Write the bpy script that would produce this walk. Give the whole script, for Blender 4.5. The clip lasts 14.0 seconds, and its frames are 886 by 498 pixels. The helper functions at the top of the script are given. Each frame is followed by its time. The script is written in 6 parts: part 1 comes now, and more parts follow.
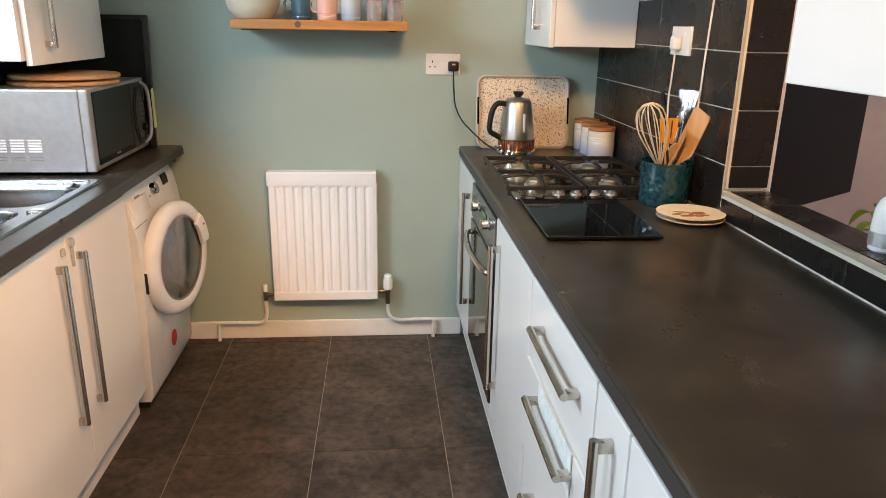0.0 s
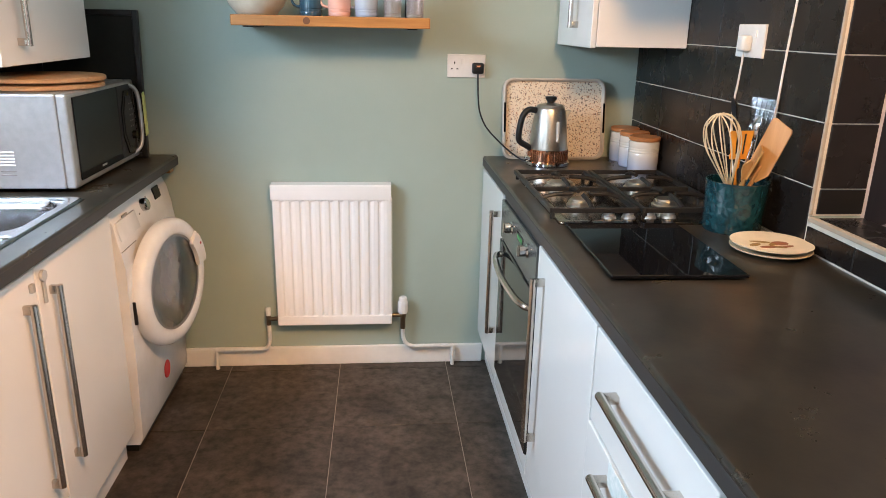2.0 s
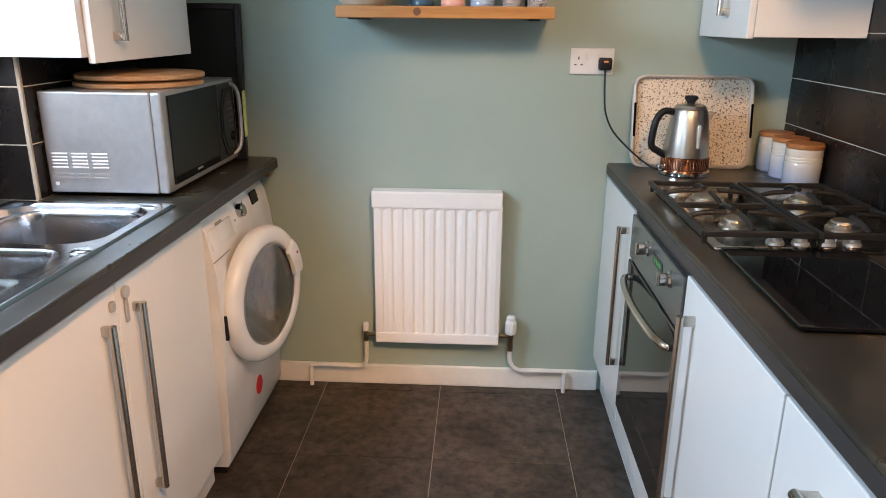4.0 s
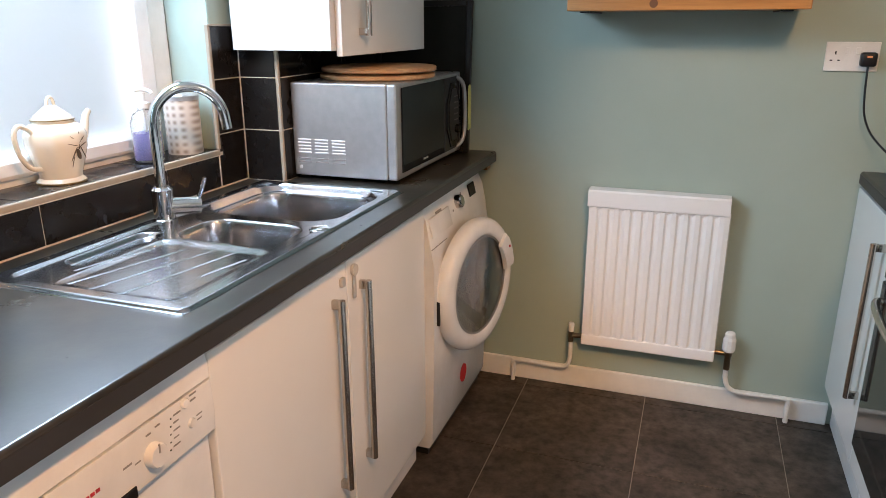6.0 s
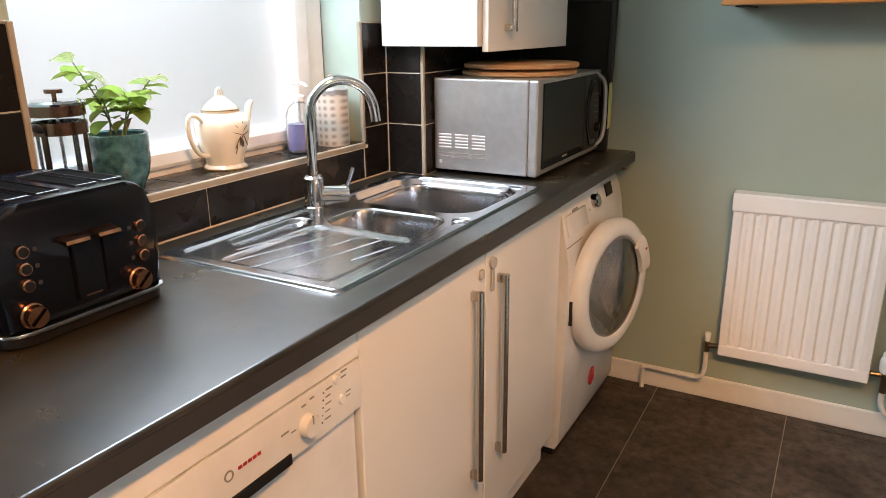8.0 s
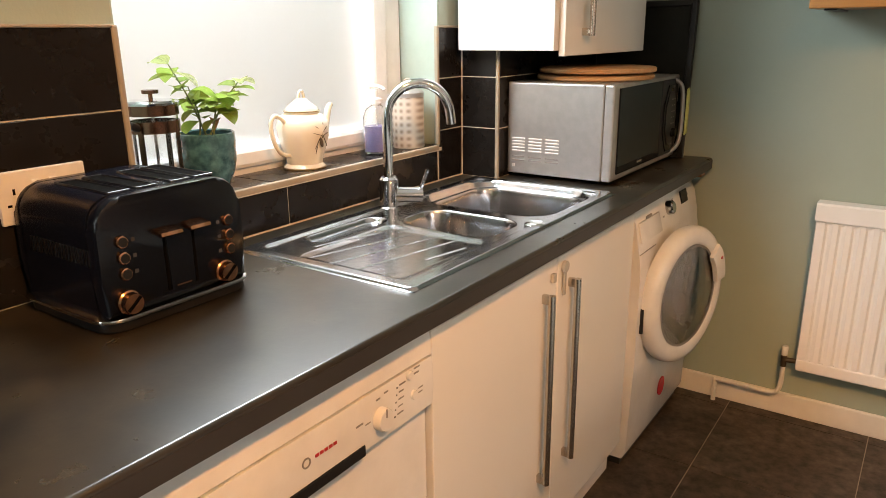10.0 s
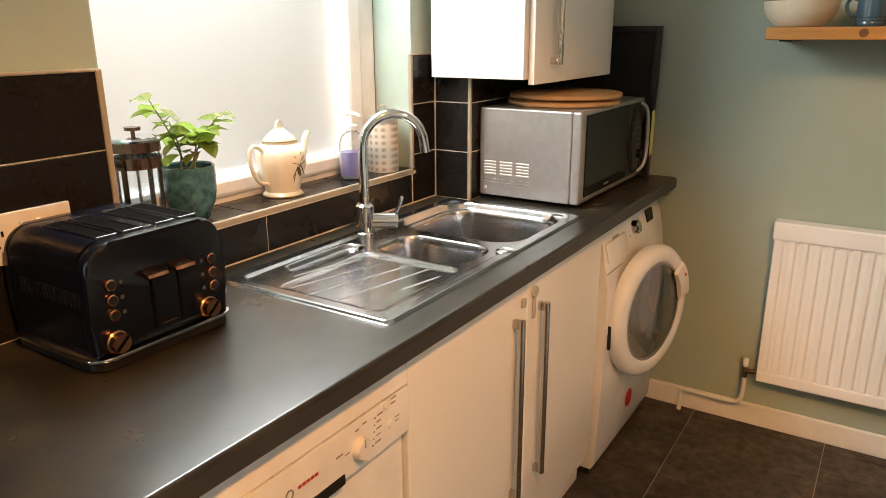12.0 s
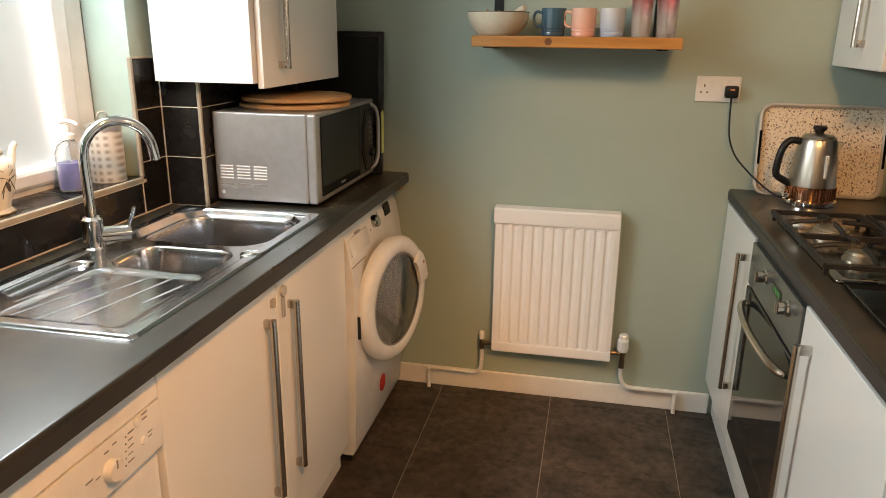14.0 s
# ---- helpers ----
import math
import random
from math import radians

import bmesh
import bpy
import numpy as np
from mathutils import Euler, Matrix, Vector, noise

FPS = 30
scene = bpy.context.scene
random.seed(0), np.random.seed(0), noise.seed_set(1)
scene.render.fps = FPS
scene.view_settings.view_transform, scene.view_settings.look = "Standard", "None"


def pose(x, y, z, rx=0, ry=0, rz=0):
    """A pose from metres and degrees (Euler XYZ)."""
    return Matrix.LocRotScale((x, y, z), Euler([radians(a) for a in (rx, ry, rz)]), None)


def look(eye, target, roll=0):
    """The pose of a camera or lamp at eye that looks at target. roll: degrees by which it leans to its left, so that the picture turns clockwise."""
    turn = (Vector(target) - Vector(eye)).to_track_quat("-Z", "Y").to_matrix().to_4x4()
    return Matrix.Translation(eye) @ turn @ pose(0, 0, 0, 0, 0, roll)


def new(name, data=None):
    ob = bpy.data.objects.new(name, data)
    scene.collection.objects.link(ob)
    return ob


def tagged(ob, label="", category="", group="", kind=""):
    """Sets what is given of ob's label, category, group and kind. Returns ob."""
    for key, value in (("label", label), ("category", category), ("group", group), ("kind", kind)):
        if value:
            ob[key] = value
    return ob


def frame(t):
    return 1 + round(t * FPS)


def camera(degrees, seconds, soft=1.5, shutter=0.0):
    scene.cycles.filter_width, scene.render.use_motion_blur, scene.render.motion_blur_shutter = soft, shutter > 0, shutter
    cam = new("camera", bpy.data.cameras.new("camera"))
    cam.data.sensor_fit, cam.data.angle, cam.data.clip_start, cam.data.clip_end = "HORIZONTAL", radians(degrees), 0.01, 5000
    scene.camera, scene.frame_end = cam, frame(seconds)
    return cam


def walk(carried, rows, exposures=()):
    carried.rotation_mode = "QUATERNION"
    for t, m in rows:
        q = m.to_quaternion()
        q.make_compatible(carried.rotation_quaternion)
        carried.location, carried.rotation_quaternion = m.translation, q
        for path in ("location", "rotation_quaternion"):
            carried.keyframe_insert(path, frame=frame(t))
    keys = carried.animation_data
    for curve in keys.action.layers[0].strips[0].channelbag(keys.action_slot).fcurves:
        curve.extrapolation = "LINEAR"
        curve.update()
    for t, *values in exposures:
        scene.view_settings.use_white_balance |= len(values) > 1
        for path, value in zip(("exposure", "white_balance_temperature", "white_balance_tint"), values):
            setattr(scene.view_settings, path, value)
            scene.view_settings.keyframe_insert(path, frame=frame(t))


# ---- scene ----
cam = camera(63.6, 14.0, soft=0.7)
PATH = [
    (0, (0.151, 0.006, 1.416), (0.326, 1.907, 0.818), 1.0),
    (0.5, (0.172, 0.078, 1.41), (0.347, 1.979, 0.814), 1.0),
    (1, (0.172, 0.132, 1.401), (0.347, 2.033, 0.804), 1.1),
    (1.5, (0.148, 0.236, 1.406), (0.323, 2.135, 0.803), 1.2),
    (2, (0.089, 0.324, 1.407), (0.265, 2.223, 0.808), 1.2),
    (2.2, (0.096, 0.359, 1.4), (0.264, 2.259, 0.8), 1.1),
    (4.3, (0.041, 0.614, 1.372), (-0.146, 2.511, 0.768), 0.4),
    (4.5, (0.042, 0.619, 1.367), (-0.217, 2.508, 0.763), 0.3),
    (5, (0.032, 0.62, 1.363), (-0.378, 2.481, 0.757), 0.1),
    (5.5, (0.017, 0.616, 1.358), (-0.516, 2.447, 0.754), -0.1),
    (6, (0.0, 0.608, 1.358), (-0.636, 2.406, 0.755), -0.2),
    (6.5, (-0.014, 0.603, 1.356), (-0.739, 2.367, 0.755), -0.3),
    (7, (-0.024, 0.593, 1.353), (-0.827, 2.324, 0.755), -0.4),
    (7.5, (-0.031, 0.585, 1.353), (-0.903, 2.284, 0.756), -0.5),
    (8, (-0.045, 0.579, 1.34), (-0.979, 2.244, 0.746), -0.6),
    (8.5, (-0.058, 0.572, 1.331), (-1.05, 2.204, 0.738), -0.7),
    (9, (-0.067, 0.564, 1.323), (-1.112, 2.164, 0.733), -0.7),
    (9.2, (-0.069, 0.561, 1.315), (-1.131, 2.152, 0.732), -0.8),
    (11.5, (-0.007, 0.548, 1.41), (-1.11, 2.112, 0.829), -0.5),
    (12, (-0.027, 0.52, 1.418), (-1.056, 2.133, 0.837), -0.3),
    (12.5, (-0.024, 0.497, 1.427), (-0.928, 2.183, 0.843), -0.1),
    (13, (-0.017, 0.482, 1.431), (-0.757, 2.247, 0.85), 0.2),
    (13.5, (-0.004, 0.474, 1.433), (-0.569, 2.302, 0.851), 0.5),
    (14, (0.012, 0.459, 1.433), (-0.377, 2.333, 0.854), 0.7),
]
EXPOSURES = [(0.0, 0.50, 7100, 12), (2.0, 0.60, 6600, 12), (5.0, 0.24, 6400, 12), (7.5, 0.10, 7200, 14), (9.0, 0.12, 8300, 16), (13.0, 0.0, 9700, 15), (14.0, -0.02, 9000, 14)]
walk(cam, [(t, look(eye, target, roll)) for t, eye, target, roll in PATH], EXPOSURES)


# ---- world, sun, large lights ----
world = bpy.data.worlds.new("world")
scene.world = world
world.use_nodes = True
wn = world.node_tree
sky = wn.nodes.new("ShaderNodeTexSky")
sky.sky_type, sky.sun_disc = "NISHITA", False
sky.sun_elevation, sky.sun_rotation = radians(38), radians(120)
wn.links.new(sky.outputs[0], wn.nodes["Background"].inputs[0])
wn.nodes["Background"].inputs[1].default_value = 0.10


def lamp(name, kind, m, power, colour, size, size_y=0.0, angle=0.0):
    data = bpy.data.lights.new(name, kind)
    data.energy, data.color = power, colour
    if kind == "AREA":
        data.shape, data.size, data.size_y = ("RECTANGLE" if size_y else "DISK"), size, size_y or size
    elif kind == "SUN":
        data.angle = size
    else:
        data.shadow_soft_size = size
    if kind == "SPOT":
        data.spot_size, data.spot_blend = angle, 0.5
    ob = new(name, data)
    ob.matrix_basis = m
    return ob


lamp("sun", "SUN", look((-6, 4, 6), (0, 1, 0)), 0.8, (1.0, 0.96, 0.9), radians(12))
# sky light in the upper part of the window opening
lamp("window_daylight", "AREA", look((-1.325, 1.72, 1.83), (0.3, 1.85, 0.72)), 34.0, (0.60, 0.79, 1.0), 0.74, 0.42)
# cool fill in the opening of an unseen garden door, added for the right-hand units
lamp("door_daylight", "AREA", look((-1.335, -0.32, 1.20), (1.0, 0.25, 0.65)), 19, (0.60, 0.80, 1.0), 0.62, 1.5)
# the three-headed ceiling spotlight of the kitchen, and an added fill in the next room
WARM = (1.0, 0.57, 0.26)
# extra point lamp below the fitting, in no head, added as warm fill
lamp("ceiling_lamp_glow", "POINT", pose(0.42, 0.75, 2.22), 6, (1.0, 0.62, 0.32), 0.10)
lamp("spot_to_hob", "SPOT", look((0.50, 0.80, 2.27), (0.86, 2.85, 1.0)), 88, WARM, 0.12, angle=radians(66))
lamp("spot_to_sink_units", "SPOT", look((0.38, 0.72, 2.27), (-0.80, 1.65, 0.45)), 135, (1.0, 0.50, 0.19), 0.07, angle=radians(72))
lamp("spot_to_hatch", "SPOT", look((0.48, 0.68, 2.27), (0.95, 0.75, 0.9)), 14, WARM, 0.04, angle=radians(70))
# unseen point lamp without a fitting, added to brighten the mauve walls
lamp("next_room_bulb", "POINT", pose(3.0, 0.8, 2.1), 60, (1.0, 0.90, 0.84), 0.1)


# ---- materials ----
def material(name, colour, rough=0.5, metal=0.0, second=None, scale=8.0, mix=0.5, bump=0.0, bump_scale=60.0, vary=0.0,
             rough_vary=0.0, coat=0.0, stretch=(1, 1, 1), emit=0.0, detail=5.0):
    """A procedural surface: two colours mixed by noise at two scales, uneven gloss and fine relief."""
    m = bpy.data.materials.new(name)
    m.use_nodes = True
    t = m.node_tree
    b = t.nodes["Principled BSDF"]
    b.inputs["Roughness"].default_value, b.inputs["Metallic"].default_value = rough, metal
    b.inputs["Coat Weight"].default_value = coat
    b.inputs["Coat Roughness"].default_value = 0.12
    second = second or tuple(c * 0.88 for c in colour)
    co = t.nodes.new("ShaderNodeTexCoord")
    mp = t.nodes.new("ShaderNodeMapping")
    mp.inputs["Scale"].default_value = stretch
    t.links.new(co.outputs["Object"], mp.inputs[0])
    src = mp.outputs[0]
    info = t.nodes.new("ShaderNodeObjectInfo")
    if vary:
        add = t.nodes.new("ShaderNodeVectorMath")
        add.operation = "MULTIPLY_ADD"
        t.links.new(info.outputs["Random"], add.inputs[0])
        add.inputs[1].default_value = (37.0, 53.0, 29.0)
        t.links.new(src, add.inputs[2])
        src = add.outputs[0]
    n1 = t.nodes.new("ShaderNodeTexNoise")
    n1.inputs["Scale"].default_value, n1.inputs["Detail"].default_value, n1.inputs["Roughness"].default_value = scale, detail, 0.62
    t.links.new(src, n1.inputs["Vector"])
    ramp = t.nodes.new("ShaderNodeMapRange")
    ramp.inputs[1].default_value, ramp.inputs[2].default_value = 0.5 - 0.5 * (1 - mix) * 0.6, 0.5 + 0.5 * (1 - mix) * 0.6
    t.links.new(n1.outputs[0], ramp.inputs[0])
    mx = t.nodes.new("ShaderNodeMix")
    mx.data_type = "RGBA"
    mx.inputs[6].default_value, mx.inputs[7].default_value = (*colour, 1), (*second, 1)
    t.links.new(ramp.outputs[0], mx.inputs[0])
    out = mx.outputs[2]
    if vary:
        hs = t.nodes.new("ShaderNodeHueSaturation")
        mr = t.nodes.new("ShaderNodeMapRange")
        mr.inputs[3].default_value, mr.inputs[4].default_value = 1 - vary, 1 + vary
        t.links.new(info.outputs["Random"], mr.inputs[0])
        t.links.new(mr.outputs[0], hs.inputs["Value"])
        t.links.new(out, hs.inputs["Color"])
        out = hs.outputs[0]
    t.links.new(out, b.inputs["Base Color"])
    n2 = t.nodes.new("ShaderNodeTexNoise")
    n2.inputs["Scale"].default_value, n2.inputs["Detail"].default_value = bump_scale, 4
    t.links.new(src, n2.inputs["Vector"])
    if rough_vary:
        rr = t.nodes.new("ShaderNodeMapRange")
        rr.inputs[1].default_value, rr.inputs[2].default_value = 0.3, 0.7
        rr.inputs[3].default_value, rr.inputs[4].default_value = max(rough - rough_vary, 0.02), min(rough + rough_vary, 1)
        t.links.new(n1.outputs[0], rr.inputs[0])
        t.links.new(rr.outputs[0], b.inputs["Roughness"])
    if bump:
        bp = t.nodes.new("ShaderNodeBump")
        bp.inputs["Strength"].default_value, bp.inputs["Distance"].default_value = min(bump, 1.0), 0.002
        t.links.new(n2.outputs[0], bp.inputs["Height"])
        t.links.new(bp.outputs[0], b.inputs["Normal"])
    if emit:
        b.inputs["Emission Color"].default_value = (*colour, 1)
        b.inputs["Emission Strength"].default_value = emit
    return m


def glass(name, colour=(1, 1, 1), rough=0.0, ior=1.45):
    m = bpy.data.materials.new(name)
    m.use_nodes = True
    b = m.node_tree.nodes["Principled BSDF"]
    b.inputs["Base Color"].default_value = (*colour, 1)
    b.inputs["Roughness"].default_value, b.inputs["IOR"].default_value = rough, ior
    b.inputs["Transmission Weight"].default_value = 1.0
    return m


GREEN = material("sage_green_paint", (0.33, 0.40, 0.345), 0.62, second=(0.305, 0.375, 0.32), scale=2.5, bump=0.12, bump_scale=180)
REVEAL = material("pale_green_paint", (0.36, 0.46, 0.41), 0.6, bump=0.1, bump_scale=150)
MAUVE = material("mauve_paint", (0.46, 0.42, 0.45), 0.65, scale=3, bump=0.1, bump_scale=150)
CEIL = material("white_ceiling_paint", (0.8, 0.79, 0.76), 0.8, scale=3, bump=0.2, bump_scale=90)
WHITE = material("white_gloss_paint", (0.78, 0.77, 0.74), 0.3, scale=6, bump=0.05, bump_scale=40)


def clouded(m, co_scale, low, high, spread=0.16):
    """Lays broad soft clouds and fine scratches over a surface's own grain."""
    t = m.node_tree
    b = t.nodes["Principled BSDF"]
    link = b.inputs["Base Color"].links[0]
    src = link.from_socket
    vec = [n for n in t.nodes if n.type == "TEX_NOISE"][0].inputs["Vector"].links[0].from_socket
    wide = t.nodes.new("ShaderNodeTexNoise")
    wide.inputs["Scale"].default_value, wide.inputs["Detail"].default_value, wide.inputs["Distortion"].default_value = co_scale, 6, 0.8
    t.links.new(vec, wide.inputs["Vector"])
    mr = t.nodes.new("ShaderNodeMapRange")
    mr.inputs[1].default_value, mr.inputs[2].default_value = 0.5 - spread, 0.5 + spread
    mr.inputs[3].default_value, mr.inputs[4].default_value = low, high
    t.links.new(wide.outputs[0], mr.inputs[0])
    hs = t.nodes.new("ShaderNodeHueSaturation")
    t.links.new(mr.outputs[0], hs.inputs["Value"])
    t.links.new(src, hs.inputs["Color"])
    t.links.new(hs.outputs[0], b.inputs["Base Color"])
    return m


FLOOR_TILE = clouded(material("brown_slate_vinyl", (0.074, 0.057, 0.045), 0.44, second=(0.026, 0.021, 0.017), scale=30, mix=0.42, bump=0.30,
                              bump_scale=60, vary=0.10, rough_vary=0.10, detail=12), 6.0, 0.62, 1.42)
GROUT_F = material("floor_joint", (0.30, 0.265, 0.225), 0.8, scale=30)
WALL_TILE = material("charcoal_glazed_tile", (0.012, 0.0100, 0.0092), 0.27, second=(0.008, 0.0072, 0.0068), scale=6, bump=0.04, bump_scale=25,
                     vary=0.12, rough_vary=0.06)
GROUT_W = material("cream_tile_grout", (0.62, 0.56, 0.47), 0.85, scale=40, bump=0.3, bump_scale=200)
TRIM = material("cream_plastic_tile_trim", (0.33, 0.28, 0.215), 0.4, scale=20)
WORKTOP = material("dark_slate_laminate", (0.033, 0.027, 0.018), 0.29, second=(0.0110, 0.0098, 0.0080), scale=9.0, mix=0.36, bump=0.04,
                   bump_scale=120, rough_vary=0.025, detail=8)
EDGE = material("dark_laminate_edge", (0.032, 0.030, 0.029), 0.48, scale=10, bump=0.1)
UNIT = material("cream_white_gloss_door", (0.76, 0.745, 0.715), 0.16, second=(0.745, 0.73, 0.70), scale=4, bump=0.03, bump_scale=12)
CARCASS = material("white_melamine", (0.70, 0.69, 0.67), 0.4, scale=9)
STEEL = material("brushed_stainless_steel", (0.58, 0.57, 0.55), 0.27, 1.0, scale=30, rough_vary=0.08, stretch=(1, 14, 1), bump=0.04, bump_scale=90)
NICKEL = material("brushed_nickel", (0.60, 0.55, 0.49), 0.23, 1.0, scale=40, rough_vary=0.03)
CHROME = material("polished_chrome", (0.72, 0.72, 0.72), 0.08, 1.0, scale=15, rough_vary=0.03)
PLASTIC_W = material("white_appliance_enamel", (0.76, 0.76, 0.75), 0.22, scale=7, bump=0.03, bump_scale=30)
RAD = material("white_radiator_enamel", (0.82, 0.81, 0.80), 0.25, second=(0.80, 0.79, 0.775), scale=3, bump=0.01, bump_scale=30)
BLACK_PL = material("black_plastic", (0.012, 0.012, 0.013), 0.35, scale=25, bump=0.1, bump_scale=150)
BLACK_GL = material("black_glass", (0.006, 0.006, 0.007), 0.06, scale=10)
PINE = material("varnished_pine", (0.50, 0.22, 0.06), 0.32, second=(0.33, 0.125, 0.03), scale=7, stretch=(0.35, 5, 5), bump=0.1, bump_scale=30, coat=0.3)
PVC = material("white_upvc", (0.78, 0.79, 0.80), 0.3, scale=8)
FROST = glass("frosted_glass", (0.93, 0.96, 0.98), 0.6)
BLACK_GL.node_tree.nodes["Principled BSDF"].inputs["Specular IOR Level"].default_value = 0.2
WORKTOP.node_tree.nodes["Principled BSDF"].inputs["Specular IOR Level"].default_value = 0.62
clouded(WORKTOP, 4.0, 0.66, 1.50)
for dull in (WALL_TILE, FLOOR_TILE, BLACK_PL):
    dull.node_tree.nodes["Principled BSDF"].inputs["Specular IOR Level"].default_value = 0.3
PLASTER = material("cavity_plaster", (0.5, 0.48, 0.45), 0.9, scale=5, bump=0.3)


# ---- builders ----
def full(ob):
    return (full(ob.parent) if ob.parent else Matrix()) @ ob.matrix_basis


def thing(name, at, label, category, group="", kind="", turn=0.0):
    """An Empty at the base of a thing, which its parts hang from."""
    ob = new(name)
    ob.empty_display_size = 0.05
    ob.matrix_basis = pose(*at, 0, 0, turn)
    return tagged(ob, label, category, group, kind)


def part(name, bm, mat, parent=None, label="", world=True, smooth=False, kind=""):
    """Links a bmesh as one mesh object under a thing or a part; world: its places are given in the room's coordinates."""
    if parent and world:
        bm.transform(full(parent).inverted())
    bmesh.ops.recalc_face_normals(bm, faces=bm.faces)
    me = bpy.data.meshes.new(name)
    bm.to_mesh(me)
    bm.free()
    me.materials.append(mat)
    if smooth:
        for p in me.polygons:
            p.use_smooth = True
        me.set_sharp_from_angle(angle=radians(38))
    ob = new(name, me)
    if parent:
        ob.parent = parent
    return tagged(ob, label, kind=kind)


def box(x0, x1, y0, y1, z0, z1, bevel=0.0, seg=2, bm=None):
    b = bmesh.new()
    bmesh.ops.create_cube(b, size=1)
    bmesh.ops.transform(b, verts=b.verts, matrix=Matrix.Translation(((x0 + x1) / 2, (y0 + y1) / 2, (z0 + z1) / 2))
                        @ Matrix.Diagonal((abs(x1 - x0), abs(y1 - y0), abs(z1 - z0), 1)))
    if bevel:
        bmesh.ops.bevel(b, geom=b.edges[:], offset=bevel, segments=seg, affect="EDGES", profile=0.5)
    return join(bm, b) if bm else b


def join(bm, other):
    """Adds the other bmesh to bm."""
    me = bpy.data.meshes.new("tmp")
    other.to_mesh(me)
    other.free()
    bm.from_mesh(me)
    bpy.data.meshes.remove(me)
    return bm


def lathe(profile, at=(0, 0, 0), steps=32, axis="z"):
    """A turned body from (radius, height) pairs."""
    b = bmesh.new()
    rings = []
    for r, z in profile:
        if r < 1e-5:
            rings.append([b.verts.new((0, 0, z))])
        else:
            rings.append([b.verts.new((r * math.cos(2 * math.pi * i / steps), r * math.sin(2 * math.pi * i / steps), z)) for i in range(steps)])
    for a, c in zip(rings, rings[1:]):
        for i in range(steps):
            j = (i + 1) % steps
            if len(a) == 1 and len(c) > 1:
                b.faces.new((a[0], c[i], c[j]))
            elif len(c) == 1 and len(a) > 1:
                b.faces.new((a[i], a[j], c[0]))
            elif len(a) > 1:
                b.faces.new((a[i], a[j], c[j], c[i]))
    if len(rings[0]) > 1 and profile[0] != profile[-1]:
        b.faces.new(rings[0])
    if len(rings[-1]) > 1 and profile[0] != profile[-1]:
        b.faces.new(rings[-1])
    turn = {"z": Matrix(), "x": pose(0, 0, 0, 0, 90, 0), "y": pose(0, 0, 0, -90, 0, 0)}[axis]
    b.transform(Matrix.Translation(at) @ turn)
    return b


def tube(points, r, steps=12, smooth_steps=6, closed=False, r_end=None):
    """A round bar along a line of points, its bends rounded by a spline."""
    ps = [Vector(p) for p in points]
    if smooth_steps > 1 and len(ps) > 2:
        out = []
        n = len(ps)
        for i in range(n if closed else n - 1):
            p0 = ps[(i - 1) % n] if closed or i else ps[i]
            p1, p2 = ps[i], ps[(i + 1) % n]
            p3 = ps[(i + 2) % n] if closed or i + 2 < n else p2
            for k in range(smooth_steps):
                u = k / smooth_steps
                out.append(0.5 * ((2 * p1) + (p2 - p0) * u + (2 * p0 - 5 * p1 + 4 * p2 - p3) * u * u + (3 * p1 - p0 - 3 * p2 + p3) * u ** 3))
        ps = out if closed else out + [ps[-1]]
    b = bmesh.new()
    rings = []
    side = None
    for i, p in enumerate(ps):
        a = ps[i - 1] if i or closed else p
        c = ps[(i + 1) % len(ps)] if i + 1 < len(ps) or closed else p
        d = (c - a).normalized()
        if side is None:
            side = d.orthogonal().normalized()
        side = (side - d * side.dot(d)).normalized()
        up = d.cross(side)
        rr = r if r_end is None else r + (r_end - r) * i / (len(ps) - 1)
        rings.append([b.verts.new(p + rr * (math.cos(2 * math.pi * k / steps) * side + math.sin(2 * math.pi * k / steps) * up)) for k in range(steps)])
    for i in range(len(rings) if closed else len(rings) - 1):
        a, c = rings[i], rings[(i + 1) % len(rings)]
        for k in range(steps):
            b.faces.new((a[k], a[(k + 1) % steps], c[(k + 1) % steps], c[k]))
    if not closed:
        b.faces.new(rings[0])
        b.faces.new(rings[-1])
    return b


def prism(outline, lo, hi, axis="x", bevel=0.0):
    """An outline of (u, v) pairs pushed from lo to hi along an axis: x takes (y, z), y takes (x, z), z takes (x, y)."""
    b = bmesh.new()
    put = {"x": lambda u, v, w: (w, u, v), "y": lambda u, v, w: (u, w, v), "z": lambda u, v, w: (u, v, w)}[axis]
    lower = [b.verts.new(put(u, v, lo)) for u, v in outline]
    upper = [b.verts.new(put(u, v, hi)) for u, v in outline]
    n = len(outline)
    b.faces.new(lower)
    b.faces.new(upper)
    for i in range(n):
        b.faces.new((lower[i], lower[(i + 1) % n], upper[(i + 1) % n], upper[i]))
    if bevel:
        bmesh.ops.bevel(b, geom=[e for e in b.edges if abs(e.calc_length() - abs(hi - lo)) > 1e-6], offset=bevel, segments=2, affect="EDGES", profile=0.5)
    return b


def rounded(x0, x1, y0, y1, r, seg=6):
    """The outline of a rectangle with round corners."""
    out = []
    for cx, cy, a in ((x1 - r, y1 - r, 0), (x0 + r, y1 - r, 90), (x0 + r, y0 + r, 180), (x1 - r, y0 + r, 270)):
        for k in range(seg + 1):
            q = radians(a + 90 * k / seg)
            out.append((cx + r * math.cos(q), cy + r * math.sin(q)))
    return out


def structure(name, bm, mat, label, category, parent=None, smooth=False):
    ob = part(name, bm, mat, parent, smooth=smooth)
    return tagged(ob, label, category, kind="structure")


